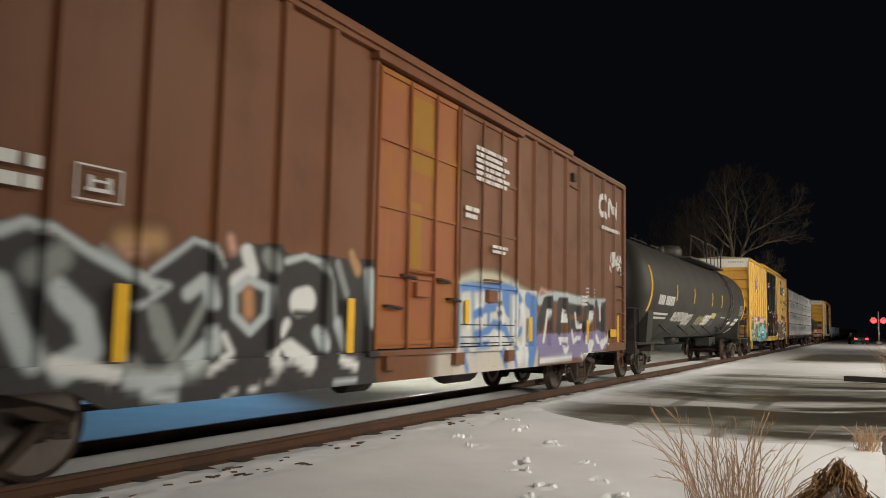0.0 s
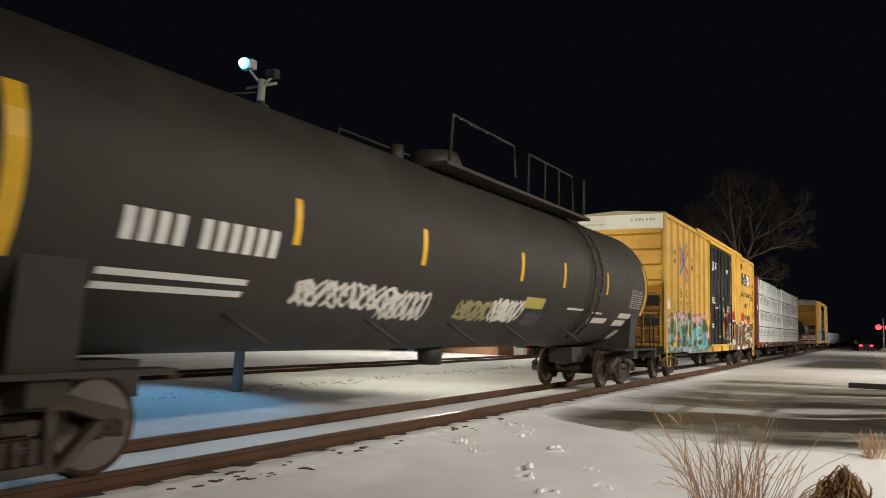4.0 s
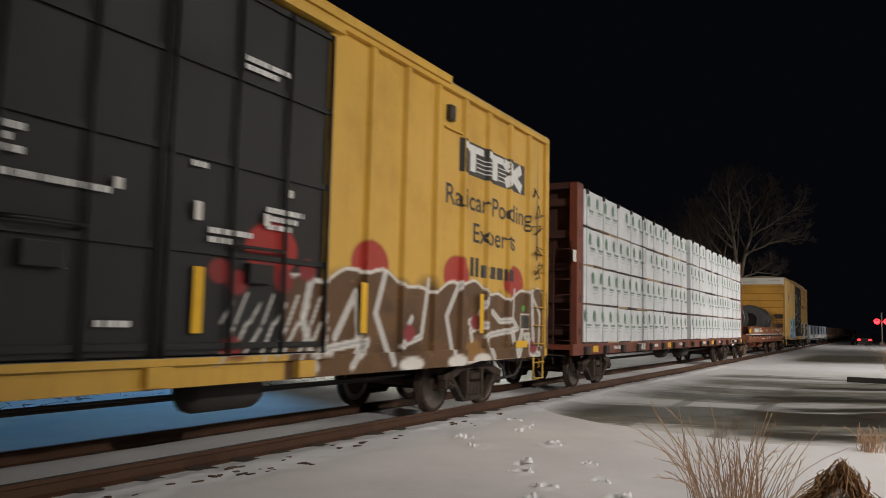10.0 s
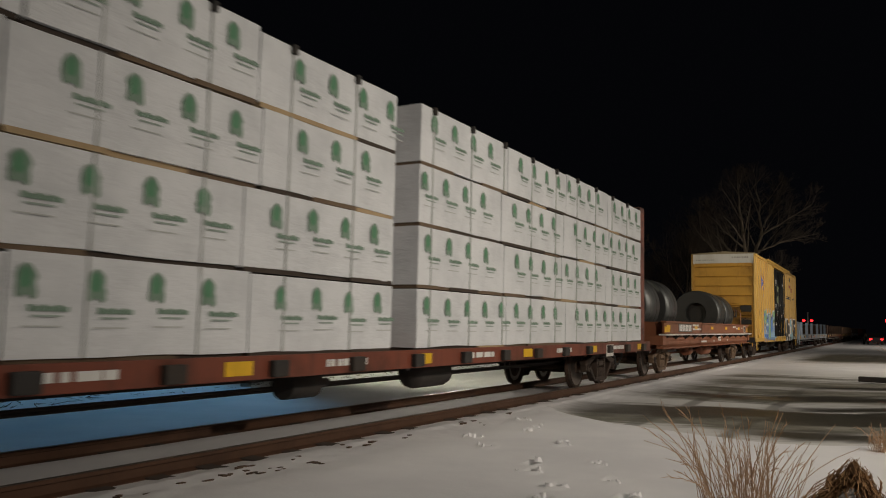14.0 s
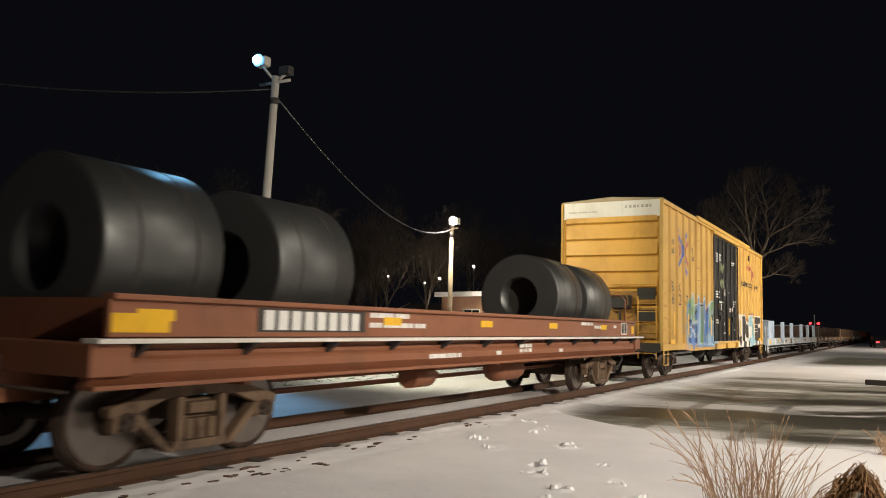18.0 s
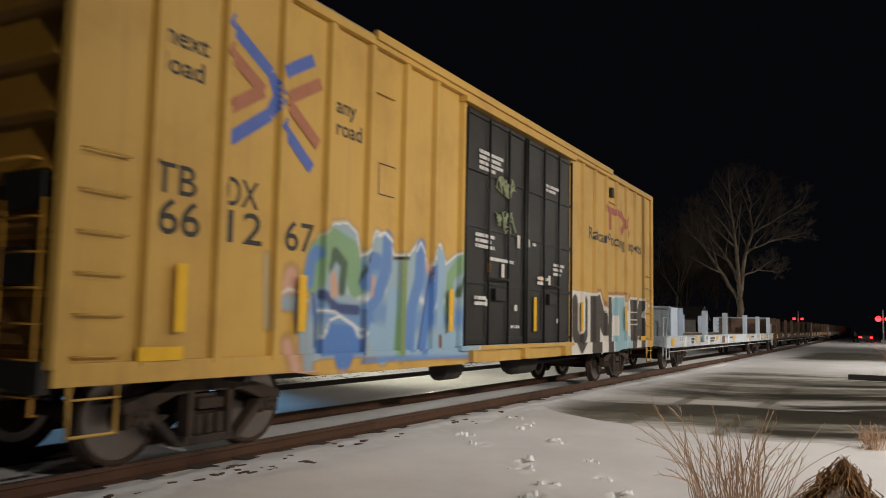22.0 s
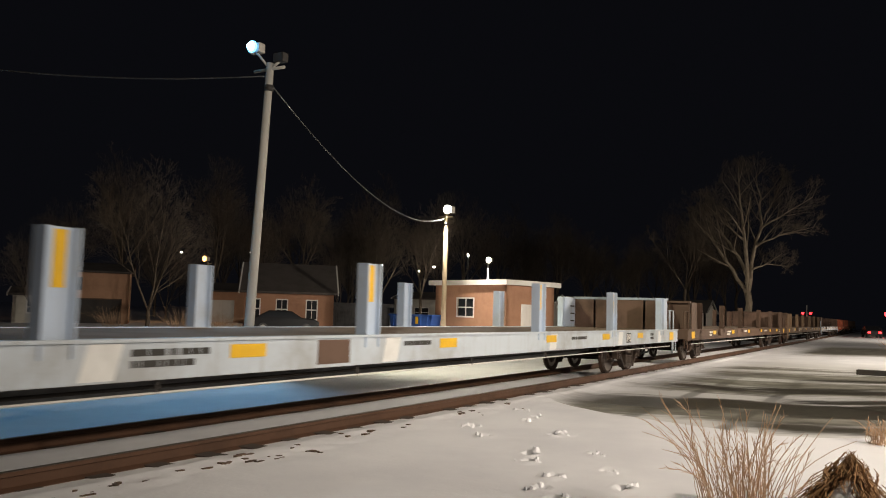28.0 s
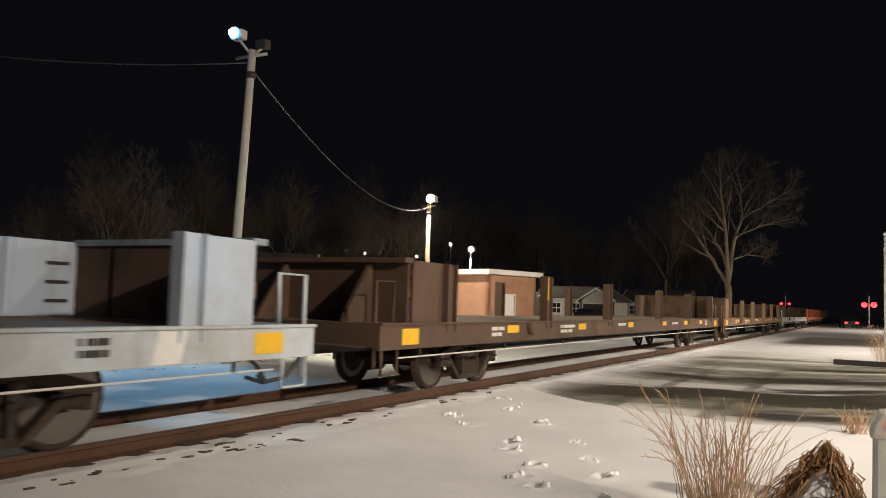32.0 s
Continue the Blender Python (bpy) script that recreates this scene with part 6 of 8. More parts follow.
def tank_car(at_u):
    car = thing("tank_car", "long black tank car with yellow reflectors and white tags", "tank car")
    ROLLING.append((car, at_u, RAIL))
    R, zc, half = 1.54, 2.58, 9.95
    prof = []
    for k in range(9):
        a = math.pi / 2 * k / 8
        prof.append((max(0.05, R * math.sin(a)), -half - 0.0 + 0.85 * (1 - math.cos(a)) * 1.0))
    prof += [(R, y) for y in (-6.0, -2.0, 2.0, 6.0)]
    prof += [(r, -y) for r, y in prof[:9][::-1]]
    part("tank_shell", S().turn(prof, 1, (0, 0, zc), 64), "tank", car, "black painted steel shell with rounded ends")

    def patch(name, y0, y1, z0, z1, mat, lift=0.006, label=""):
        sh = S()
        a0, a1 = math.asin((z0 - zc) / R), math.asin((z1 - zc) / R)
        n = 6
        v = [((R + lift) * math.cos(a0 + (a1 - a0) * i / n), y, zc + (R + lift) * math.sin(a0 + (a1 - a0) * i / n)) for i in range(n + 1) for y in (y0, y1)]
        v += [(x - 0.012, y, z) for x, y, z in v]
        m = 2 * (n + 1)
        f = [(2 * i, 2 * i + 1, 2 * i + 3, 2 * i + 2) for i in range(n)] + [(m + 2 * i, m + 2 * i + 2, m + 2 * i + 3, m + 2 * i + 1) for i in range(n)]
        f += [(2 * i, 2 * i + 2, m + 2 * i + 2, m + 2 * i) for i in range(n)] + [(2 * i + 1, m + 2 * i + 1, m + 2 * i + 3, 2 * i + 3) for i in range(n)]
        part(name, sh.add(v, f), mat, car, label)

    for y in (-5.65, -2.9, 0.55, 2.7, 5.55):
        patch("reflector", y - 0.055, y + 0.055, 2.25, 2.75, "reflect", label="yellow reflective strip")
    for y in (-8.9, 8.95):
        patch("reflector", y - 0.09, y + 0.09, 1.85, 3.15, "reflect", label="tall yellow reflective strip")
    # white stencilled mark and lines, as bars
    for y0, n in ((-7.9, 4), (-7.0, 6)):
        for k in range(n):
            patch("mark_bar", y0 + k * 0.19, y0 + k * 0.19 + 0.12, 2.08, 2.36, "white_plain")
    for z in (1.66, 1.78):
        patch("stencil_bar", -8.0, -6.2, z, z + 0.06, "white_plain")
    rnd = random.Random(21)

    def scrawl(y0, y1, z0, z1, mat, count, half=0.022):
        """Looping sprayed strokes that lie on the round shell."""
        for k in range(count):
            c = y0 + (y1 - y0) * (k + 0.5) / count
            w, h, a0, turns = (y1 - y0) / count * rnd.uniform(0.6, 1.1), (z1 - z0) / 2, rnd.uniform(0, 6), rnd.choice((1.2, 1.6, 2.1))
            pts = [(c + w * math.cos(a0 + turns * 6.28 * i / 14) + 0.25 * w * i / 14, (z0 + z1) / 2 + h * rnd.uniform(0.8, 1.0) * math.sin(a0 * 1.7 + 1.4 * turns * 6.28 * i / 14)) for i in range(15)]
            rows = []
            for i, (y, z) in enumerate(pts):
                q, p = pts[min(i + 1, 14)], pts[max(i - 1, 0)]
                d = Vector((p[1] - q[1], q[0] - p[0])).normalized() * half
                rows.append([(math.sqrt(max(0.01, (R + 0.005 + 0.001 * (k % 3)) ** 2 - (zz - zc) ** 2)), yy, zz) for yy, zz in ((y - d.x, z - d.y), (y + d.x, z + d.y))])
            part("sprayed_tag", S().sheet(rows), mat, car, "looping sprayed scrawl")

    olive = plain("olive_spray", (0.30, 0.27, 0.13))
    scrawl(-5.4, -3.5, 1.60, 1.92, "white", 9)
    scrawl(-3.5, -2.4, 1.48, 1.90, "white", 6)
    scrawl(-1.35, -0.3, 1.52, 1.84, olive, 6, 0.028)
    scrawl(-0.2, 1.0, 1.52, 1.92, "white", 7, 0.026)
    scrawl(1.4, 2.0, 1.50, 1.72, plain("violet_spray", (0.07, 0.05, 0.07)), 4, 0.04)
    scrawl(7.75, 8.4, 1.22, 1.45, "white", 5, 0.03)
    for y0, y1, z0, z1, mat in ((3.3, 4.3, 1.84, 1.88, "white"), (5.0, 5.7, 1.80, 1.84, "white"), (5.0, 6.3, 1.60, 1.72, "white"), (7.1, 8.1, 1.75, 1.87, "white"), (7.0, 7.9, 1.56, 1.7, "white")):
        patch("stencil_patch", y0, y1, z0, z1, mat)
    patch("yellow_placard", 1.02, 1.95, 1.80, 2.0, plain("faded_yellow_sign", (0.45, 0.38, 0.1)), 0.008)
    for k in range(9):
        for a, b in ((7.62, 7.95), (7.99, 8.25), (8.3, 8.68)):
            patch("stencil_bar", a, b - 0.06 * (k * 5 % 3), 2.02 + k * 0.052, 2.045 + k * 0.052, "faint_print")
    # ladder in the middle of the side, following the shell
    for s in (-1, 1):
        lad = None
        st = S()
        for y in (4.42, 4.88):
            pts = [(s * (R + 0.09) * math.cos(a), y, zc + (R + 0.09) * math.sin(a)) for a in np.linspace(-0.95, 1.45, 12)]
            st.tube(pts, 0.03, 6)
        lad = part("ladder", st, "tank", car)
        for a in np.linspace(-0.9, 1.35, 11):
            p = (s * (R + 0.09) * math.cos(a), zc + (R + 0.09) * math.sin(a))
            part("rung", S().rod((p[0], 4.42, p[1]), (p[0], 4.88, p[1]), 0.018, 6), "tank", lad)
    # dome, walkway and railing on top
    part("manway", S().turn([(0.5, zc + R - 0.08), (0.5, zc + R + 0.25), (0.42, zc + R + 0.42), (0.15, zc + R + 0.47)], 2, (0, 0, 0), 24), "tank", car)
    part("valve", S().turn([(0.12, zc + R - 0.05), (0.12, zc + R + 0.3)], 2, (0, -1.3, 0), 12), "tank", car)
    for s in (-1, 1):
        part("walkway", S().box(*sorted((s * 0.62, s * 1.15)), -1.6, 5.4, zc + R - 0.16, zc + R - 0.10), "dark", car)
        rail = S().tube([(s * 1.12, -1.5, zc + R - 0.1), (s * 1.12, -1.4, zc + R + 0.68), (s * 1.12, 1.0, zc + R + 0.68), (s * 1.12, 1.1, zc + R + 0.1)], 0.022, 6)
        rail.tube([(s * 1.12, 1.7, zc + R - 0.1), (s * 1.12, 1.75, zc + R + 0.68), (s * 1.12, 4.2, zc + R + 0.68), (s * 1.12, 4.3, zc + R - 0.1)], 0.022, 6)
        for y in (2.6, 3.4):
            rail.rod((s * 1.12, y, zc + R - 0.1), (s * 1.12, y, zc + R + 0.68), 0.018, 6)
        rail.rod((s * 1.12, 5.0, zc + R - 0.1), (s * 1.12, 5.0, zc + R + 0.75), 0.03, 6)
        part("railing", rail, "dark", car)
    for e in (-1, 1):
        y = e * 8.4
        part("saddle", S().prism([(-1.3, 0.95), (1.3, 0.95), (1.38, 2.0), (0.9, 1.45), (0, 1.25), (-0.9, 1.45), (-1.38, 2.0)], 1, y - 0.3, y + 0.3), "tank", car)
        part("stub_sill", S().box(-0.3, 0.3, *sorted((e * 6.6, e * 10.35)), 0.62, 1.0), "dark", car)
        part("side_bolster", S().box(-1.4, 1.4, y - 0.18, y + 0.18, 0.72, 0.95), "dark", car)
        pieces("running_board", S().box(1.15, 1.48, *sorted((e * 7.2, e * 10.3)), 0.93, 0.98).box(-1.48, -1.15, *sorted((e * 7.2, e * 10.3)), 0.93, 0.98), "dark", car)
        part("end_sill", S().box(-1.45, 1.45, *sorted((e * 10.25, e * 10.4)), 0.7, 1.0), "dark", car)
        for x in (-1.4, 1.4):
            part("end_rail", S().tube([(x, e * 10.3, 0.5), (x, e * 10.3, 1.9), (x, e * 9.9, 1.9), (x, e * 9.9, 1.0)], 0.022, 6), "dark", car)
        for x in (-0.9, -0.3, 0.3, 0.9):
            part("end_rail", S().rod((x, e * 10.32, 1.0), (x, e * 10.32, 1.9), 0.018, 6), "dark", car)
        part("grab_bar", S().rod((-1.4, e * 10.32, 1.9), (1.4, e * 10.32, 1.9), 0.018, 6), "dark", car)
    for y in (-6.3, -3.7, -1.4, 0.7, 3.6):
        part("side_stay", S().rod((1.05, y, 1.52), (1.35, y + 0.45, 1.18), 0.03, 6), "dark", car)
    part("outlet", S().turn([(0.2, 0.75), (0.25, 1.15)], 2, (0, 0, 0), 14), "tank", car)
    for s in (-1, 1):
        truck(car, s * 8.4, "truck_grey")
        coupler(car, s * 10.35, s)
    return car


tank_car(-43.6)

# ---- lumber car and its bundles ----


def lumber_car(at_u, half=11.95):
    car = thing("centrebeam_flatcar", "red-brown centrebeam flatcar with end bulkheads", "flatcar")
    ROLLING.append((car, at_u, RAIL))
    part("deck", S().box(-1.45, 1.45, -half, half, 0.90, 1.0), "red_car", car)
    part("centre_beam", S().box(-0.08, 0.08, -half + 0.5, half - 0.5, 1.0, 4.45), "red_car", car)
    for s in (-1, 1):
        part("side_sill", S().box(*sorted((s * 1.40, s * 1.47)), -half, half, 0.78, 1.02), "red_car", car, bevel=0.01)
        for k in range(17):
            y = -half + 0.8 + k * (2 * half - 1.6) / 16
            part("winch_pocket", S().box(*sorted((s * 1.47, s * 1.55)), y - 0.12, y + 0.12, 0.80, 0.97), "dark", car, bevel=0.015)
    for k in range(13):
        y = -half + 1.3 + k * 1.78
        if k % 2 == 0:
            part("reflector", S().box(1.475, 1.48, y, y + 0.38, 0.83, 0.97), "reflect", car)
        else:
            stencil(car, 1.475, y - 0.2, 0.87, (0.8,), 0.08)
    for k in range(4):
        part("mark_bar", S().box(1.475, 1.48, -6.9 + k * 0.2, -6.9 + k * 0.2 + 0.14, 0.82, 0.98), "white_plain", car)
    part("placard", S().box(1.475, 1.482, 8.2, 8.7, 0.72, 0.98), "white", car)
    for e in (-1, 1):
        y = e * (half - 0.72)
        # bulkheads coloured darker for the next car's shade; camera-side posts stay plain red
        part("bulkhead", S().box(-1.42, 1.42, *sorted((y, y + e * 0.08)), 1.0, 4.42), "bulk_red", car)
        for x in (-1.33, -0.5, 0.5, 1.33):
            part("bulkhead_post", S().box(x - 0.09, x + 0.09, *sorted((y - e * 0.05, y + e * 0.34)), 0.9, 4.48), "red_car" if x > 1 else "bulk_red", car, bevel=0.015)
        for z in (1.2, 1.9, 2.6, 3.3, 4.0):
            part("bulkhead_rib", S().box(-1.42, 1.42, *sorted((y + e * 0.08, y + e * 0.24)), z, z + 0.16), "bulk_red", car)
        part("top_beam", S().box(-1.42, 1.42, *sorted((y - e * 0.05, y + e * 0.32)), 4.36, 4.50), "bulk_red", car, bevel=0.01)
        ladder(car, y + e * 0.34, 0.9, 1.3, 0.6, 3.2, 8, "bulk_red", "x")
    part("framed_mark", S().box(1.424, 1.428, -half + 0.1, -half + 0.3, 2.75, 3.0), "white_plain", car)
    underframe(car, half, 9.05, "dark")
    return car


lumber_at = 0.05
lumber_car(lumber_at)
LUMBER = []


STRAPS = [-11.0 + 1.19 * k for k in range(9)] + [0.40 + 1.19 * k for k in range(9)]


def bundle(y0, y1, z, h, s, seed, phase=0.0):
    """One wrapped lumber bundle: wrap with a sagging lower edge, seams, printed trees and bars."""
    rnd = random.Random(seed)
    half, mid_y = (y1 - y0) / 2, (y0 + y1) / 2
    ob = thing("lumber_bundle", "white-wrapped lumber bundle with green tree prints", "lumber bundle", group="lumber bundles on the flatcar")
    w = 1.32
    sh = S()
    n, m = 12, 5
    xo = lambda a, b: w / 2 * s + s * (0.012 * noise.noise(Vector((a * 2.5 + seed, b * 3, seed * 0.7))))
    v = []
    for j in range(m + 1):
        for i in range(n + 1):
            a, b = -half + 2 * half * i / n, h * j / m
            sag = 0.02 * noise.noise(Vector((a * 1.4, seed * 3.1, 0))) if j == 0 else 0
            r = 0.006 if j in (0, m) or i in (0, n) else 0
            v.append((xo(a, b) - s * r, a, b + sag))
    for j in range(m + 1):
        for i in range(n + 1):
            a, b = -half + 2 * half * i / n, h * j / m
            v.append((-w / 2 * s, a, b))
    k = (n + 1) * (m + 1)
    f = []
    for base in (0, k):
        f += [(base + j * (n + 1) + i, base + j * (n + 1) + i + 1, base + (j + 1) * (n + 1) + i + 1, base + (j + 1) * (n + 1) + i) for j in range(m) for i in range(n)]
    edge = [i for i in range(n + 1)] + [j * (n + 1) + n for j in range(1, m + 1)] + [m * (n + 1) + i for i in range(n - 1, -1, -1)] + [j * (n + 1) for j in range(m - 1, 0, -1)]
    f += [(edge[i], edge[(i + 1) % len(edge)], k + edge[(i + 1) % len(edge)], k + edge[i]) for i in range(len(edge))]
    sh.add(v, f)
    part("wrap", sh, "wrap", ob, "white plastic wrap, slightly loose")
    for y in STRAPS:
        if y0 + 0.08 < y < y1 - 0.08:
            part("strap", S().box(-w / 2 - 0.002, w / 2 + 0.016, y - mid_y - 0.008, y - mid_y + 0.008, 0, h + 0.004), "grey_print", ob)
            if z > 3.5:
                part("edge_guard", S().box(w / 2 * s - 0.05, w / 2 * s + 0.05, y - mid_y - 0.03, y - mid_y + 0.03, h - 0.09, h + 0.012) if s > 0 else S().box(-w / 2 - 0.02, -w / 2 + 0.05, y - mid_y - 0.03, y - mid_y + 0.03, h - 0.09, h + 0.012), "dark", ob)
    for k in range(3):
        a, b = -half + 0.02 + (2 * half - 0.04) * k / 3, -half + 0.02 + (2 * half - 0.04) * (k + 1) / 3
        part("bearer", S().box(-w / 2 + 0.05, w / 2 - rnd.choice((0.0, 0.02, 0.05)), a, b, -0.045, 0.004), rnd.choice(("tie", "tie", "deck", "lumber")), ob, "wooden bearer strips")
    if s > 0:
        x = w / 2 + 0.012
        first = phase + math.ceil((y0 + 0.1 - phase) / 0.607) * 0.607
        y = first - mid_y
        while y < half - 0.12:
            zt = h - 0.35 + rnd.uniform(-0.012, 0.012)
            # a printed bushy tree: pale outer crown, darker heart, a slighter tree in front
            for cy, cz, ww, hh, ink in ((y - 0.005, zt + 0.02, 0.095, 0.24, "mid_green"), (y - 0.012, zt + 0.07, 0.055, 0.16, "green"), (y + 0.05, zt - 0.01, 0.04, 0.12, "mid_green"), (y - 0.055, zt + 0.0, 0.035, 0.10, "mid_green")):
                girth = (0.7, 1.0, 0.92, 1.0, 0.86, 0.55)
                left = [(cy - ww * girth[q] * rnd.uniform(0.82, 1.08), cz + hh * (0.08 + 0.16 * q)) for q in range(6)]
                right = [(cy + ww * girth[q] * rnd.uniform(0.78, 1.05), cz + hh * (0.08 + 0.16 * q)) for q in range(6)]
                lift = 0.0012 * (ink == "green") + 0.0006 * (hh < 0.14)
                part("tree_print", S().prism([(cy, cz - 0.01)] + right + [(cy, cz + hh)] + left[::-1], 0, x, x + 0.002 + lift), ink, ob, "green printed tree")
            yy = y + 0.02
            for k in range(6):
                ww = rnd.uniform(0.04, 0.06)
                part("print_line", S().box(x, x + 0.002, yy, yy + ww, zt - 0.105, zt - 0.055 - 0.012 * (k % 2)), "mid_green", ob)
                yy += ww + 0.008
            part("print_line", S().box(x, x + 0.002, y + 0.05, y + 0.30, zt - 0.148, zt - 0.132), "dull_green", ob)
            part("print_line", S().box(x, x + 0.002, y - 0.02, y + 0.30, zt - 0.225, zt - 0.213), "grey_print", ob)
            y += 0.607
    ROLLING.append((ob, (y0 + y1) / 2 + lumber_at, RAIL + z))
    ob["side"] = s
    LUMBER.append((ob, s * 0.77))
    return ob


seed = 0
for a, b, tops in ((-11.15, -0.55, 0.02), (0.05, 11.2, 0.0)):
    for row in range(4):
        cuts = [a + (b - a) * (i + (0 if i in (0, 4) else 0.05 * math.sin(row * 2.1 + i))) / 4 for i in range(5)]
        for i in range(4):
            for s in (1, -1):
                seed += 1
                bundle(cuts[i] + 0.012, cuts[i + 1] - 0.012, 1.05 + row * 0.855, 0.80 + 0.012 * math.sin(seed * 1.7) - (0.07 if row == 3 and a < 0 and i == 3 else 0.02 if row == 3 and i % 2 else 0), s, seed, {(True, 3): -3.16, (True, 2): -3.07, (True, 1): -4.66, (False, 3): 0.42, (False, 2): 0.79}.get((a < 0, row), 0.31) + 0.19 * (i < 3 and a < 0))

# ---- coil car ----


def coil_car(at_u, half=7.72):
    car = thing("coil_flatcar", "orange-brown flatcar with low sides for steel coils", "flatcar")
    ROLLING.append((car, at_u, RAIL))
    part("deck", S().box(-1.4, 1.4, -half + 0.1, half - 0.1, 0.95, 1.1), "coil_car", car)
    for s in (-1, 1):
        part("side_panel", S().box(*sorted((s * 1.44, s * 1.50)), -half + 0.15, half - 0.45, 1.22, 1.55), "coil_car", car, bevel=0.008)
        part("side_rim", S().box(*sorted((s * 1.40, s * 1.56)), -half + 0.15, half - 0.45, 1.53, 1.58), "coil_car", car, bevel=0.01)
        part("side_ledge", S().box(*sorted((s * 1.38, s * 1.60)), -half, half, 1.17, 1.21), "white", car, "pale edge of the ledge", 0.006)
        part("side_sill", S().prism([(s * 1.30, 0.80), (s * 1.36, 0.80), (s * 1.46, 0.92), (s * 1.46, 1.0), (s * 1.36, 1.10), (s * 1.36, 1.17), (s * 1.30, 1.17)][::s], 1, -half + 0.05, half - 0.05), "coil_car", car)
        part("sill_flange", S().box(*sorted((s * 1.30, s * 1.5)), -half + 0.05, half - 0.05, 0.79, 0.83), "coil_car", car, bevel=0.008)
        for k in range(12):
            y = -half + 0.5 + k * (2 * half - 1) / 11
            part("ledge_bracket", S().prism([(s * 1.36, 1.0), (s * 1.58, 1.17), (s * 1.36, 1.17)][::s], 1, y - 0.03, y + 0.03), "dark", car)
    for e in (-1, 1):
        part("end_wall", S().box(-1.45, 1.45, *sorted((e * (half - 0.45), e * (half - 0.38))), 1.1, 1.55), "coil_car", car)
        part("end_platform", S().box(-1.5, 1.5, *sorted((e * (half - 0.4), e * half)), 0.9, 1.17), "coil_car", car, bevel=0.01)
        if e > 0:
            part("end_grab", S().tube([(0.55, e * (half - 0.1), 1.15), (0.55, e * (half - 0.1), 2.1), (0.6, e * (half - 0.1), 2.2), (1.05, e * (half - 0.1), 2.2), (1.15, e * (half - 0.1), 2.1), (1.15, e * (half - 0.1), 1.15)], 0.022, 6), "coil_car", car)
        for x in (-0.9, 0.9):
            part("trough_rail", S().box(x - 0.1, x + 0.1, -half + 0.6, half - 0.6, 1.1, 1.3), "coil_car", car) if e > 0 else None
    for y in (-7.1, -3.4, -0.75, 2.0, 4.9):
        part("reflector", S().box(1.502, 1.507, y - 0.2, y + 0.2, 1.36, 1.46), "reflect", car)
    part("reflector", S().box(1.502, 1.507, 6.95, 7.15, 1.27, 1.45), "reflect", car)
    part("reflector", S().box(1.502, 1.507, -7.55, -6.95, 1.26, 1.42), "reflect", car)
    bars = S()
    for k in range(8):
        bars.box(1.502, 1.507, -5.75 + k * 0.21, -5.75 + k * 0.21 + 0.15, 1.29, 1.49)
    part("mark_panel", S().box(1.5005, 1.503, -5.85, -4.0, 1.27, 1.51), "black_plain", car)
    pieces("mark_bar", bars, "white_plain", car)
    for y, z, ws in ((-3.9, 1.45, (0.9,)), (-3.9, 1.33, (1.3,)), (3.5, 1.44, (0.7,)), (4.3, 1.38, (0.8,)), (5.6, 1.4, (0.2,)), (0.6, 1.03, (0.5,)), (0.6, 0.95, (0.5,)), (-2.4, 0.92, (0.9,)), (-0.3, 0.93, (0.2,)), (2.4, 0.93, (0.2,))):
        stencil(car, 1.502 if z > 1.2 else 1.462, y, z, ws, 0.06)
    part("placard", S().box(1.502, 1.508, 6.15, 6.6, 1.25, 1.53), "white", car)
    part("placard_grid", S().box(1.508, 1.511, 6.2, 6.35, 1.28, 1.5).box(1.508, 1.511, 6.4, 6.55, 1.28, 1.5), "black_plain", car)
    underframe(car, half, 6.1, "coil_car", True, "truck_tan")
    return car


coil_at = 20.95
coil_car(coil_at)


def coil(u0, u1, radius, bore=0.42):
    """A coil of sheet steel lying lengthwise, with rounded rims, an open bore and two bands."""
    h = (u1 - u0) / 2
    ob = thing("steel_coil", "dark grey steel coil lying on the flatcar", "steel coil", group="steel coils on the flatcar")
    sh = S()
    rings = [(bore, -h), (radius - 0.03, -h), (radius, -h + 0.03), (radius, h - 0.03), (radius - 0.03, h), (bore, h), (bore, -h)]
    n = 56
    v = [(r * math.cos(2 * math.pi * k / n), d, radius + r * math.sin(2 * math.pi * k / n)) for r, d in rings[:-1] for k in range(n)]
    f = [(j * n + k, j * n + (k + 1) % n, ((j + 1) % 6) * n + (k + 1) % n, ((j + 1) % 6) * n + k) for j in range(6) for k in range(n)]
    sh.add(v, f, True)
    part("coil_body", sh, "coil", ob)
    for e in (-1, 1):
        ring = [(r * math.cos(2 * math.pi * k / n), e * d, radius + r * math.sin(2 * math.pi * k / n)) for r, d in ((bore + 0.005, h), (bore + 0.02, h + 0.004), (radius - 0.045, h + 0.004), (radius - 0.032, h)) for k in range(n)]
        part("coil_face", S().add(ring, [(j * n + k, j * n + (k + 1) % n, (j + 1) * n + (k + 1) % n, (j + 1) * n + k) for j in range(3) for k in range(n)]), "coil_edge", ob, "dull wound edge of the coil")
    for y in (-h * 0.45, h * 0.5):
        part("band", S().turn([(radius + 0.002, y - 0.016), (radius + 0.004, y - 0.014), (radius + 0.004, y + 0.014), (radius + 0.002, y + 0.016)], 1, (0, 0, radius), 56), "dark", ob)
    ROLLING.append((ob, (u0 + u1) / 2, RAIL + 1.10))
    return ob


coil(13.72, 15.2, 0.93)
coil(16.08, 17.52, 0.92)
coil(24.72, 26.15, 0.92)
coil(26.6, 28.3, 0.9)

# ---- stake flatcars ----


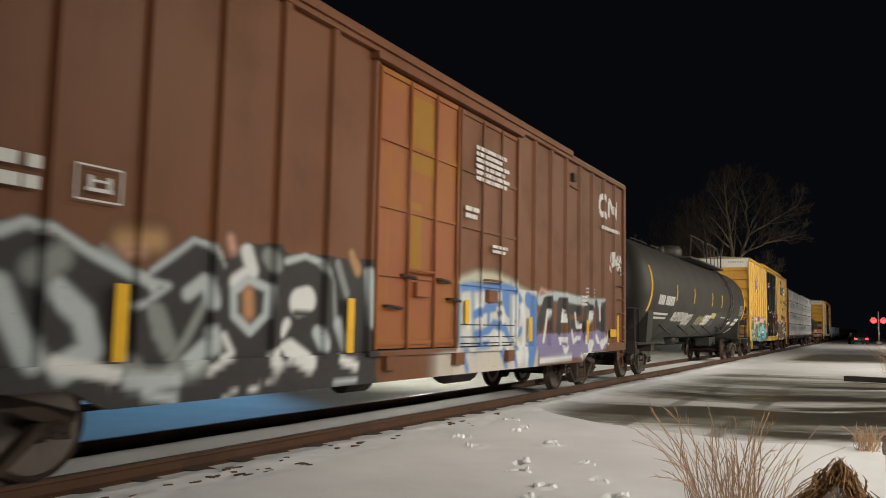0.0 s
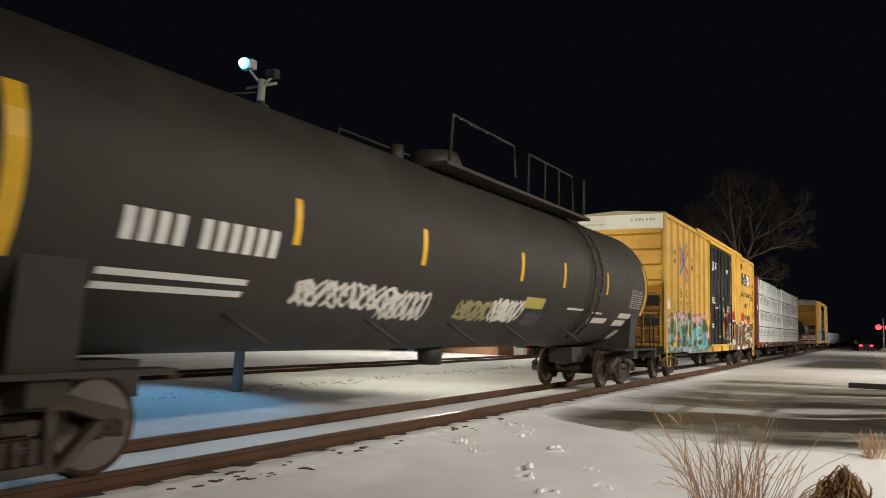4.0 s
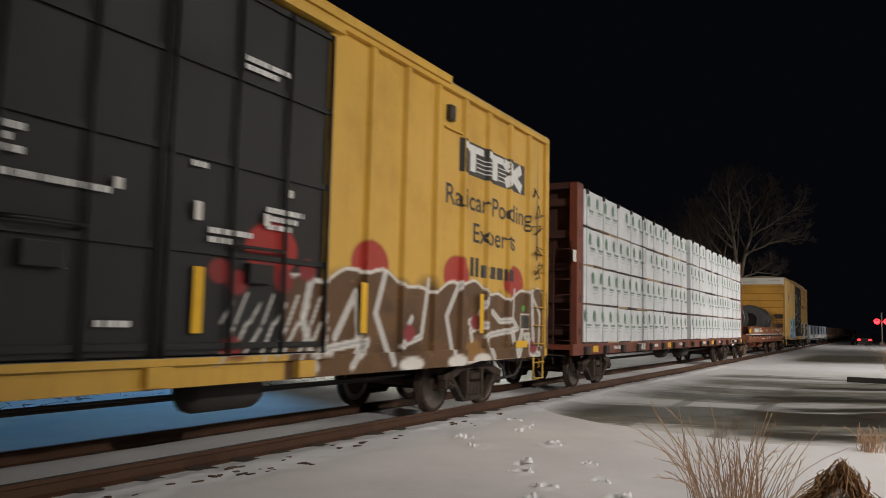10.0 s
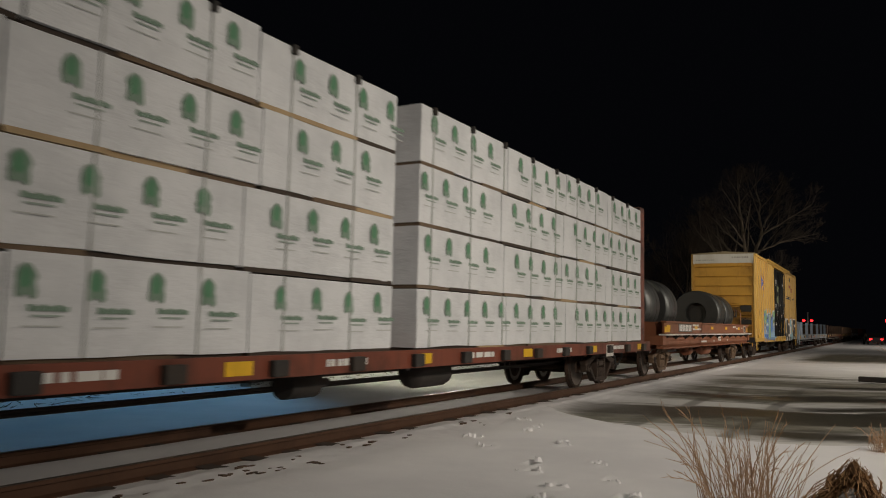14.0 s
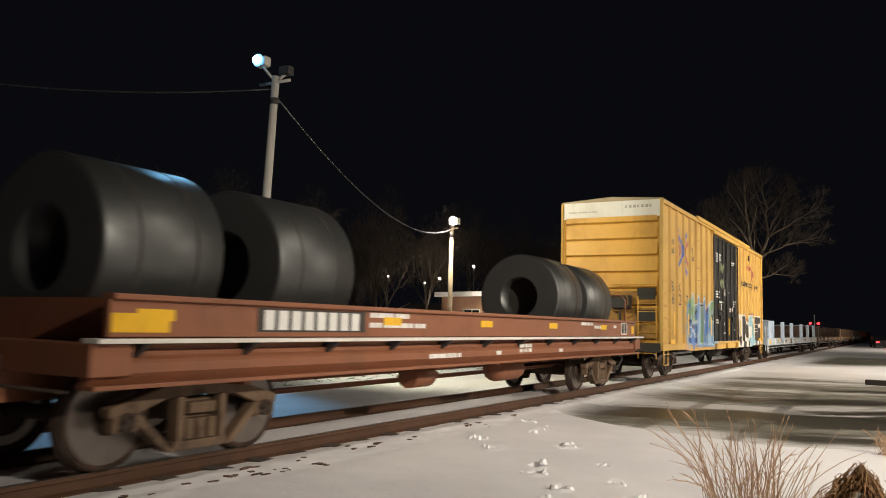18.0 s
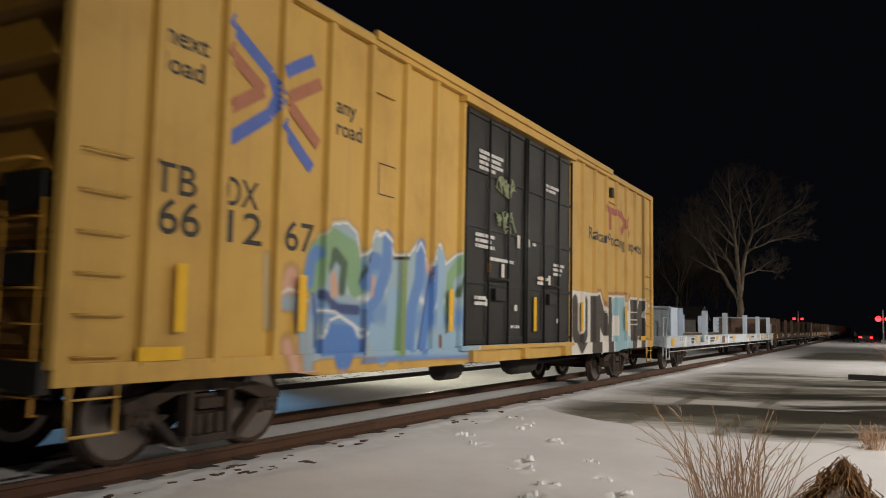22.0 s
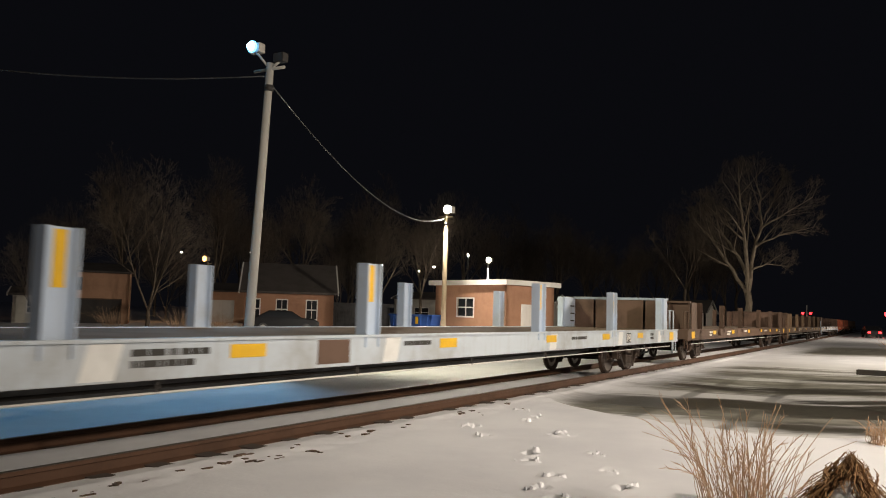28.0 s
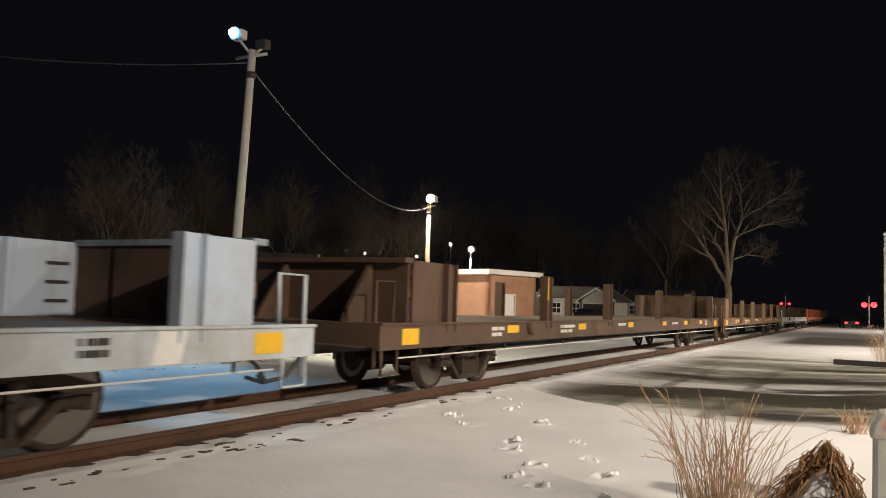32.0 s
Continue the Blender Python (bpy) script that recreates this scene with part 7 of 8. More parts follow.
def stake_car(at_u, label, side, stake, bulk, half=13.28, load=None):
    """Long flatcar with end bulkheads, side plates beside them and tall stakes along both sides."""
    car = thing("stake_flatcar", label, "flatcar", group="stake flatcars of the train")
    ROLLING.append((car, at_u, RAIL))
    part("deck", S().box(-1.44, 1.44, -half + 0.3, half - 0.3, 1.02, 1.09), "deck", car)
    for s in (-1, 1):
        part("side_sill", S().prism([(-half, 0.74), (-half + 3.0, 0.74), (half - 3.0, 0.74), (half, 0.74), (half, 1.08), (-half, 1.08)], 0, *sorted((s * 1.42, s * 1.50))), side, car, bevel=0.01)
        part("sill_lip", S().box(*sorted((s * 1.38, s * 1.53)), -half, half, 1.07, 1.10), side, car)
        for y in (-11.3, -7.1, -2.85, 2.6, 7.0, 11.4):
            web = [(1.36, y - 0.15), (1.52, y - 0.15), (1.52, y - 0.125), (1.46, y - 0.125), (1.46, y + 0.125), (1.52, y + 0.125), (1.52, y + 0.15), (1.36, y + 0.15), (1.36, y + 0.125), (1.43, y + 0.125), (1.43, y - 0.125), (1.36, y - 0.125)]
            st = S().prism([(s * a, b) for a, b in web], 2, 0.95, 1.97)
            part("stake", st, stake, car, "upright H-section steel stake")
            if s > 0 and load is None and abs(y) < 8:
                part("reflector", S().box(1.463, 1.467, y - 0.05, y + 0.06, 1.5, 1.95), "reflect", car)
        for e in (-1, 1):
            pl = S().box(*sorted((s * 1.37, s * 1.42)), *sorted((e * (half - 0.95), e * (half - 1.85))), 1.09, 1.97)
            part("side_plate", pl, stake, car, bevel=0.01)
            for j in range(3):
                part("plate_slot", S().box(*sorted((s * 1.372, s * 1.355)), *sorted((e * (half - 1.05), e * (half - 1.35))), 1.25 + j * 0.22, 1.29 + j * 0.22), "dark", car)
    for e in (-1, 1):
        y = e * (half - 0.95)
        part("bulkhead", S().box(-1.36, 1.36, *sorted((y, y + e * 0.06)), 1.09, 1.95), "rust" if e > 0 else bulk, car)
        part("bulkhead_cap", S().box(-1.40, 1.40, *sorted((y - e * 0.03, y + e * 0.2)), 1.93, 2.0), bulk, car)
        for x in (-0.75, 0.75):
            part("bulkhead_brace", S().prism([(y, 1.09), (y + e * 0.75, 1.09), (y + e * 0.7, 1.2), (y + e * 0.12, 1.93), (y, 1.93)][::e], 0, x - 0.03, x + 0.03), bulk, car)
        part("end_platform", S().box(-1.45, 1.45, *sorted((e * (half - 0.95), e * half)), 0.78, 1.09), bulk, car, bevel=0.01)
        part("end_rail", S().tube([(1.38, e * (half - 0.05), 0.5), (1.38, e * (half - 0.05), 1.65), (1.38, e * (half - 0.5), 1.65), (1.38, e * (half - 0.5), 1.09)], 0.025, 6), "cream" if side == "cream" else stake, car)
        part("sill_step", S().tube([(1.46, e * (half - 0.1), 0.8), (1.46, e * (half - 0.1), 0.42), (1.46, e * (half - 0.5), 0.42), (1.46, e * (half - 0.5), 0.8)], 0.022, 6), side, car)
        part("reflector", S().box(1.502, 1.508, *sorted((e * (half - 0.55), e * (half - 1.0))), 0.80, 1.02), "reflect", car)
    for y in (-8.9, -5.0, -0.9, 3.1, 6.4, 9.2):
        part("reflector", S().box(1.502, 1.508, y - 0.25, y + 0.25, 0.90, 1.03), "reflect", car)
    for y, z, ws in ((-9.8, 0.95, (0.5, 0.4)), (-6.4, 0.95, (0.9, 0.7)), (-2.1, 0.95, (0.7,)), (4.2, 0.93, (0.9,)), (10.2, 0.95, (0.3, 0.3))):
        stencil(car, 1.502, y, z, ws, 0.06, material="black_plain" if side == "cream" else "white")
    if side == "cream":
        for y in (-10.9, -6.9, -2.6, 3.0, 7.3, 10.95):
            part("scraped_patch", S().prism([(y, 0.76), (y + 0.34, 0.76), (y + 0.42, 1.06), (y + 0.08, 1.06)], 0, 1.501, 1.5035), "white_plain", car, "pale scraped patch")
        plate = part("data_plate", S().box(1.501, 1.504, 8.0, 8.36, 0.80, 1.03), "black_plain", car)
        for k in range(3):
            part("plate_bar", S().box(1.504, 1.506, 8.03 + 0.11 * k, 8.10 + 0.11 * k, 0.83 + 0.05 * (k % 2), 1.0), "white", plate)
    part("rust_patch", S().box(1.501, 1.504, -3.9, -3.3, 0.78, 1.05), "rust", car)
    part("brake_pipe", S().rod((1.42, -half + 0.6, 0.62), (1.42, half - 0.6, 0.62), 0.012, 6), "white", car, "thin pale pipe under the side")
    for y in np.linspace(-half + 1.2, half - 1.2, 9):
        part("pipe_hanger", S().box(1.41, 1.43, y - 0.02, y + 0.02, 0.61, 0.75), "dark", car)
    part("winch", S().turn([(0.13, 1.44), (0.13, 1.6)], 0, (0, -8.1, 0.98), 16), bulk, car)
    for x in (-0.42, 0.42):
        part("fish_belly_beam", S().prism([(-half + 4.6, 0.74), (-half + 6, 0.50), (half - 6, 0.50), (half - 4.6, 0.74)], 0, x - 0.05, x + 0.05), "grime", car)
    underframe(car, half, 9.7, "dark", False)
    return car


stake_car(64.15, "pale blue-grey stake flatcar with grimy end bulkheads", "cream", "pale", "pale_grime")
stake_car(92.1, "dark brown stake flatcar with empty deck", "mud", "mud", "mud")
stake_car(120.2, "tan stake flatcar with empty deck", "tan", "tan", "mud", load="none")
stake_car(148.2, "grey stake flatcar far back in the train", "cream", "mud", "mud", load="none")
stake_car(176.2, "vermilion stake flatcar far back in the train", "vermilion", "vermilion", "vermilion", load="none")
stake_car(204.2, "dark stake flatcar far back in the train", "mud", "mud", "mud", load="none")

# ---- poles, lamps and cables ----


def floodlight_pole(x, y, height, lean, heads, label, mat="galv", r=0.125):
    ob = thing("lamp_pole", label, "lamp post", pose(x, y, -0.1), group="lamp posts")
    top = (lean[0] * height, lean[1] * height, height)
    part("pole", S().tube([(0, 0, 0), tuple(v * 0.5 for v in top), top], [r, r * 0.88, r * 0.74], 14), mat, ob)
    part("bracket", S().rod((top[0] - 0.5, top[1], top[2] - 0.15), (top[0] + 0.45, top[1], top[2] - 0.15), 0.04, 8), mat, ob)
    for dx, dy, dz, glow, size in heads:
        hx, hy, hz = top[0] + dx, top[1] + dy, top[2] + dz
        h = part("lamp_head", S().box(hx - size, hx + size, hy - size * 0.5, hy + size * 0.8, hz - size * 0.7, hz + size * 0.7), "dark" if not glow else "galv", ob, bevel=0.03)
        part("arm", S().rod((top[0], top[1], top[2] - 0.15), (hx, hy, hz - size * 0.5), 0.035, 6), mat, ob)
        if glow:
            part("lens", S().turn([(size * 0.9, -size * 0.5 - 0.06), (size * 0.8, -size * 0.5 - 0.1)], 1, (hx, hy, hz), 16), glow, h, "glowing lamp glass")
            if glow == "cool_glow":
                part("bulb", S().turn([(size * 0.5, -size * 0.5 - 0.09), (size * 0.5, -size * 0.5 - 0.16), (size * 0.3, -size * 0.5 - 0.2)], 1, (hx, hy, hz), 16), "cool_core", h, "blue-white bulb")
    part("collar", S().turn([(r * 0.95, height - 0.7), (r * 0.95, height - 0.55)], 2, (lean[0] * height * 0.95, lean[1] * height * 0.95, 0), 12), "dark", ob)
    return ob


floodlight_pole(*POLE_A, 7.6, (0.045, 0.0), ((-0.29, -0.2, 0.35, "cool_glow", 0.17), (0.3, 0.0, 0.1, None, 0.16)), "tall grey leaning pole with a cool white floodlight")
floodlight_pole(*POLE_B, 7.9, (0.0, 0.0), ((0.35, -0.3, 0.25, "warm_glow", 0.3),), "wooden utility pole with a bright white lamp", "wood_pole", 0.17)
floodlight_pole(*POLE_C, 7.8, (0.0, 0.0), ((0.3, -0.3, 0.25, "warm_glow", 0.35),), "pale pole with a white lamp behind a brick building", "galv", 0.13)
# posts for the unseen street beams, added out of view
for sx, sy, sz in UNSEEN_STREETS:
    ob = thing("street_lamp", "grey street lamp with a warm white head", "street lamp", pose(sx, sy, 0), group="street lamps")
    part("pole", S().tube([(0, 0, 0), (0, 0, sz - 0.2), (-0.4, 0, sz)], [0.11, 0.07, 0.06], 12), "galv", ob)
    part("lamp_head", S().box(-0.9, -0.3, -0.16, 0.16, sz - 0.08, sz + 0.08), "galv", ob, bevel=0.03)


floodlight_pole(-51.4, 57.0, 6.0, (0.0, 0.0), ((0.0, -0.3, 0.3, "amber_glow", 0.3),), "dark pole with an amber lamp", "wood_pole", 0.1)
for k, (rx_, rz_, y) in enumerate(((-1.09, 0.094, 120), (-0.70, 0.075, 130), (-0.665, 0.07, 140), (-0.60, 0.060, 120), (-0.575, 0.066, 105), (-0.93, 0.092, 150), (-0.52, 0.083, 90))):
    ob = thing("distant_lamp", "tiny distant lamp on a thin pole", "lamp", pose(7.04 + rx_ * y, y, 0), group="distant lamps")
    part("pole", S().rod((0, 0, 0), (0, 0, 1.5 + rz_ * y), 0.06, 6), "dark", ob)
    part("lens", S().turn([(0.04, -0.16), (0.13, -0.1), (0.13, 0.1), (0.04, 0.16)], 2, (0, -0.1, 1.55 + rz_ * y), 8), "warm_glow", ob, "small glowing lamp glass")


def cable(a, b, sag, r=0.025, name="cable", label="black cable hung between two poles"):
    a, b = Vector(a), Vector(b)
    pts = [a.lerp(b, t) - Vector((0, 0, sag * 4 * t * (1 - t))) for t in np.linspace(0, 1, 25)]
    return thing(name, label, "cable", shape=S().tube(pts, r, 5), material="cable")


cable((POLE_A[0] + 0.27, POLE_A[1], 7.1), (POLE_B[0], POLE_B[1], 7.6), 1.4, 0.018)
cable((POLE_A[0] + 0.2, POLE_A[1], 7.2), (POLE_A[0] - 18, POLE_A[1] - 6, 10.4), 0.9, 0.018)

# ---- buildings ----


def wall_with_holes(length, height, holes, thick=0.25):
    """A wall along +x with rectangular openings (x0, x1, z0, z1) that go through."""
    sh = S()
    xs = sorted({0, length, *[h[0] for h in holes], *[h[1] for h in holes]})
    for a, b in zip(xs, xs[1:]):
        cuts = sorted((h[2], h[3]) for h in holes if h[0] < b - 1e-6 and h[1] > a + 1e-6)
        z = 0.0
        for z0, z1 in cuts:
            if z0 > z:
                sh.box(a, b, 0, thick, z, z0)
            z = z1
        sh.box(a, b, 0, thick, z, height)
    return sh


def building(name, label, corner, yaw, lx, ly, height, mat, roof, front=(), flank=(), gable=0.0, trim="white", end=()):
    """A small building: four walls with openings, windows, doors and a flat or gabled roof."""
    ob = thing(name, label, "building", pose(*corner, -0.05, 0, 0, yaw))
    for tag, holes, m in (("front", front, Matrix()), ("flank", flank, pose(lx, 0, 0, 0, 0, 90)), ("back", (), pose(lx, ly, 0, 0, 0, 180)), ("flank", end, pose(0, ly, 0, 0, 0, 270))):
        ln = lx if tag in ("front", "back") else ly
        wall = part("wall", wall_with_holes(ln, height, [h[:4] for h in holes]), mat, ob, at=m)
        for x0, x1, z0, z1, what in holes:
            if what == "window":
                w = part("window", S().box(x0 - 0.08, x1 + 0.08, -0.04, 0.1, z0 - 0.1, z0).box(x0 - 0.08, x1 + 0.08, -0.04, 0.1, z1, z1 + 0.08).box(x0 - 0.08, x0, -0.04, 0.1, z0, z1).box(x1, x1 + 0.08, -0.04, 0.1, z0, z1), trim, ob, at=m)
                part("sash", S().box(x0, x1, 0.02, 0.07, (z0 + z1) / 2 - 0.04, (z0 + z1) / 2 + 0.04).box((x0 + x1) / 2 - 0.02, (x0 + x1) / 2 + 0.02, 0.02, 0.07, z0, z1), trim, w)
                part("pane", S().box(x0, x1, 0.09, 0.11, z0, z1), "glass", w)
            else:
                # "dark" holes get a black panel for the shade within an open bay
                d = part("door", S().box(x0, x1, 0.06, 0.12, z0, z1), "white" if what == "door" else what, ob, at=m)
                part("door_frame", S().box(x0 - 0.08, x0, -0.03, 0.1, z0, z1).box(x1, x1 + 0.08, -0.03, 0.1, z0, z1).box(x0 - 0.08, x1 + 0.08, -0.03, 0.1, z1, z1 + 0.1), trim, d)
    if gable:
        e = 0.35
        pr = [(-e, height - 0.05), (ly / 2, height + gable), (ly + e, height - 0.05), (ly + e, height + 0.1), (ly / 2, height + gable + 0.18), (-e, height + 0.1)]
        part("roof", S().prism(pr, 0, -e, lx + e), roof, ob)
        for x in (0.0, lx - 0.2):
            part("gable_wall", S().prism([(0, height), (ly, height), (ly / 2, height + gable - 0.05)], 0, x, x + 0.2), mat, ob)
        for x in (-e - 0.02, lx + e - 0.1):
            part("barge_board", S().prism([(-e, height - 0.1), (ly / 2, height + gable - 0.05), (ly + e, height - 0.1), (ly + e, height + 0.12), (ly / 2, height + gable + 0.2), (-e, height + 0.12)], 0, x, x + 0.1), trim, ob)
    else:
        part("roof", S().box(-0.3, lx + 0.3, -0.3, ly + 0.3, height + 0.06, height + 0.3), roof, ob)
        part("fascia", S().box(-0.36, lx + 0.36, -0.36, -0.28, height, height + 0.32).box(lx + 0.28, lx + 0.36, -0.36, ly + 0.3, height, height + 0.32).box(-0.36, -0.28, -0.36, ly + 0.3, height, height + 0.32), trim, ob, "white roof edge")
    return ob


building("brick_building", "small flat-roofed brick building with a white sash window", (-20.4, 48.0), -17.6, 6.6, 4.75, 3.5, "brick", "white", ((2.2, 3.7, 1.45, 2.6, "window"),), ((1.5, 2.55, 0.0, 2.2, "door"),))
building("white_house", "small white house with a low gabled roof", (-25.7, 86.0), 0, 5.4, 6.0, 2.6, "siding", "shingle", ((1.2, 2.2, 0.9, 2.0, "window"), (3.6, 4.4, 0.9, 2.0, "window")), (), 1.2)
building("carport", "white gabled carport with a dark open bay", (-17.0, 84.5), 90, 6.0, 3.7, 2.3, "siding", "shingle", (), (), 1.3, end=((0.3, 3.4, 0.0, 2.0, "dark"),))
building("pale_house", "pale single-storey house with dark windows", (-23.0, 110.0), 0, 8.6, 7.0, 2.6, "siding", "shingle", ((1.0, 2.0, 0.9, 2.0, "window"), (5.0, 6.0, 0.9, 2.0, "window")), (), 1.6)
building("brick_house", "brick house with a dark roof and white windows", (-32.7, 42.3), 40.3, 6.3, 7.0, 2.7, "brick", "shingle", ((0.5, 1.1, 0.9, 2.2, "window"), (2.3, 3.0, 0.9, 2.2, "window"), (4.4, 5.1, 0.9, 2.2, "window")), (), 2.1)
building("grey_shed", "low dark grey shed with snow on its roof", (-32.8, 52.9), 35.3, 4.6, 5.0, 1.9, "grime", "white", (), (), trim="grime")
building("garage", "orange-lit garage behind the trees", (-55.0, 59.6), 44.8, 4.6, 6.0, 3.2, "peach", "shingle", ((0.8, 3.4, 0.0, 2.2, "white"),), (), 0.8)
building("brown_house", "dim two-storey peach house over a dark open porch", (-50.6, 40.0), 49.3, 5.6, 6.0, 4.1, "peach", "shingle", ((1.0, 2.0, 2.7, 3.6, "window"), (0.9, 5.0, 0.0, 1.9, "dark")), (), 0.7, trim="mud")
building("tan_house", "low pale tan lean-to beside a peach house", (-49.5, 36.0), 49.3, 2.9, 2.2, 2.1, "siding", "shingle", ((1.0, 1.6, 0.8, 1.6, "window"),), (), 0.4)
building("long_shed", "long low grey shed behind the parked cars", (-52.0, 92.0), 10, 22.0, 8.0, 3.4, "siding", "shingle", ((3, 5, 1, 2.2, "window"), (15, 17, 1, 2.2, "window")), (), 0.9)


def skip(x, y, yaw):
    ob = thing("skip_container", "blue steel refuse container standing in snow", "container", pose(x, y, -0.05, 0, 0, yaw))
    part("body", S().prism([(0.0, 0.15), (3.6, 0.15), (3.9, 1.4), (-0.2, 1.4)], 1, -0.9, 0.9), "blue_bin", ob, bevel=0.02)
    for k in range(6):
        part("rib", S().box(0.2 + k * 0.65, 0.28 + k * 0.65, -0.97, -0.9, 0.2, 1.35), "blue_bin", ob)
    part("rim", S().box(-0.25, 3.95, -0.98, 0.98, 1.36, 1.46), "blue_bin", ob, bevel=0.02)
    part("sign", S().box(2.4, 2.65, -0.985, -0.975, 0.8, 1.3), "reflect", ob)
    for k in (0.6, 3.0):
        part("skid", S().box(k - 0.1, k + 0.1, -0.8, 0.8, 0.0, 0.16), "dark", ob)
    return ob


skip(-23.6, 48.6, -12)


def parked_car(x, y, yaw, mat, label):
    ob = thing("parked_car", label, "car", pose(x, y, -0.03, 0, 0, yaw), group="parked cars")
    side = [(-2.2, 0.35), (2.2, 0.35), (2.25, 0.75), (1.95, 0.92), (1.1, 1.0), (0.45, 1.42), (-1.0, 1.45), (-1.8, 1.02), (-2.2, 0.95)]
    part("body", S().prism(side, 1, -0.85, 0.85), mat, ob, bevel=0.07)
    part("windows", S().prism([(-1.55, 1.02), (0.95, 1.02), (0.4, 1.36), (-0.95, 1.38)], 1, -0.865, 0.865), "glass", ob)
    for dx in (-1.35, 1.4):
        for s in (-1, 1):
            w = part("wheel", S().turn([(0.2, -0.1), (0.32, -0.1), (0.32, 0.1), (0.2, 0.1)], 1, (dx, s * 0.78, 0.32), 18), "cable", ob)
            part("rim", S().turn([(0.19, -0.11), (0.19, 0.11)], 1, (dx, s * 0.78, 0.32), 14), "galv", w)
    return ob


parked_car(-27.8, 41.0, 40, "car_black", "black parked car beside the lot")
parked_car(-18.9, 82.5, 80, "car_black", "dark parked car in front of a white house")


waiting = parked_car(5.0, 112.5, 100, "car_black", "dark car waiting at the level crossing with red lamps lit")
for x, y in ((-2.24, -0.6), (-2.24, 0.6), (2.27, -0.6), (2.27, 0.6)):
    part("lamp", S().box(x - 0.03, x + 0.03, y - 0.16, y + 0.16, 0.62, 0.78), "red_glow" if x < 0 else "warm_glow", waiting, "glowing car lamp")


def crossing_signal(x, y, height, label, lens=0.2):
    ob = thing("crossing_signal", label, "railway signal", pose(x, y, 0), group="level crossing signals")
    part("mast", S().rod((0, 0, 0), (0, 0, height), 0.09, 10), "white", ob)
    part("base", S().box(-0.3, 0.3, -0.3, 0.3, 0, 0.35), "galv", ob, bevel=0.03)
    for s in (-1, 1):
        part("backing_disc", S().turn([(0.32, -0.03), (0.32, 0.03)], 1, (s * 0.55, -0.05, height * 0.72), 20), "dark", ob)
        part("red_lamp", S().turn([(lens, -0.16), (lens, -0.08)], 1, (s * 0.55, 0, height * 0.72), 16), "red_glow", ob, "glowing red lamp")
        part("hood", S().prism([(s * 0.55 - 0.22, height * 0.72 + 0.1), (s * 0.55 + 0.22, height * 0.72 + 0.1), (s * 0.55, height * 0.72 + 0.26)], 1, -0.4, -0.08), "dark", ob)
    part("crossarm", S().rod((-0.8, 0, height * 0.72), (0.8, 0, height * 0.72), 0.05, 8), "dark", ob)
    return ob


crossing_signal(-4.0, 133.0, 4.3, "white-masted level crossing signal with red lamps lit")
# lamp glass drawn oversized here, so its shape takes in the glare
crossing_signal(7.3, 118.0, 4.2, "level crossing signal with red lamps lit beside the road", 0.36)

# ---- trees and plants ----


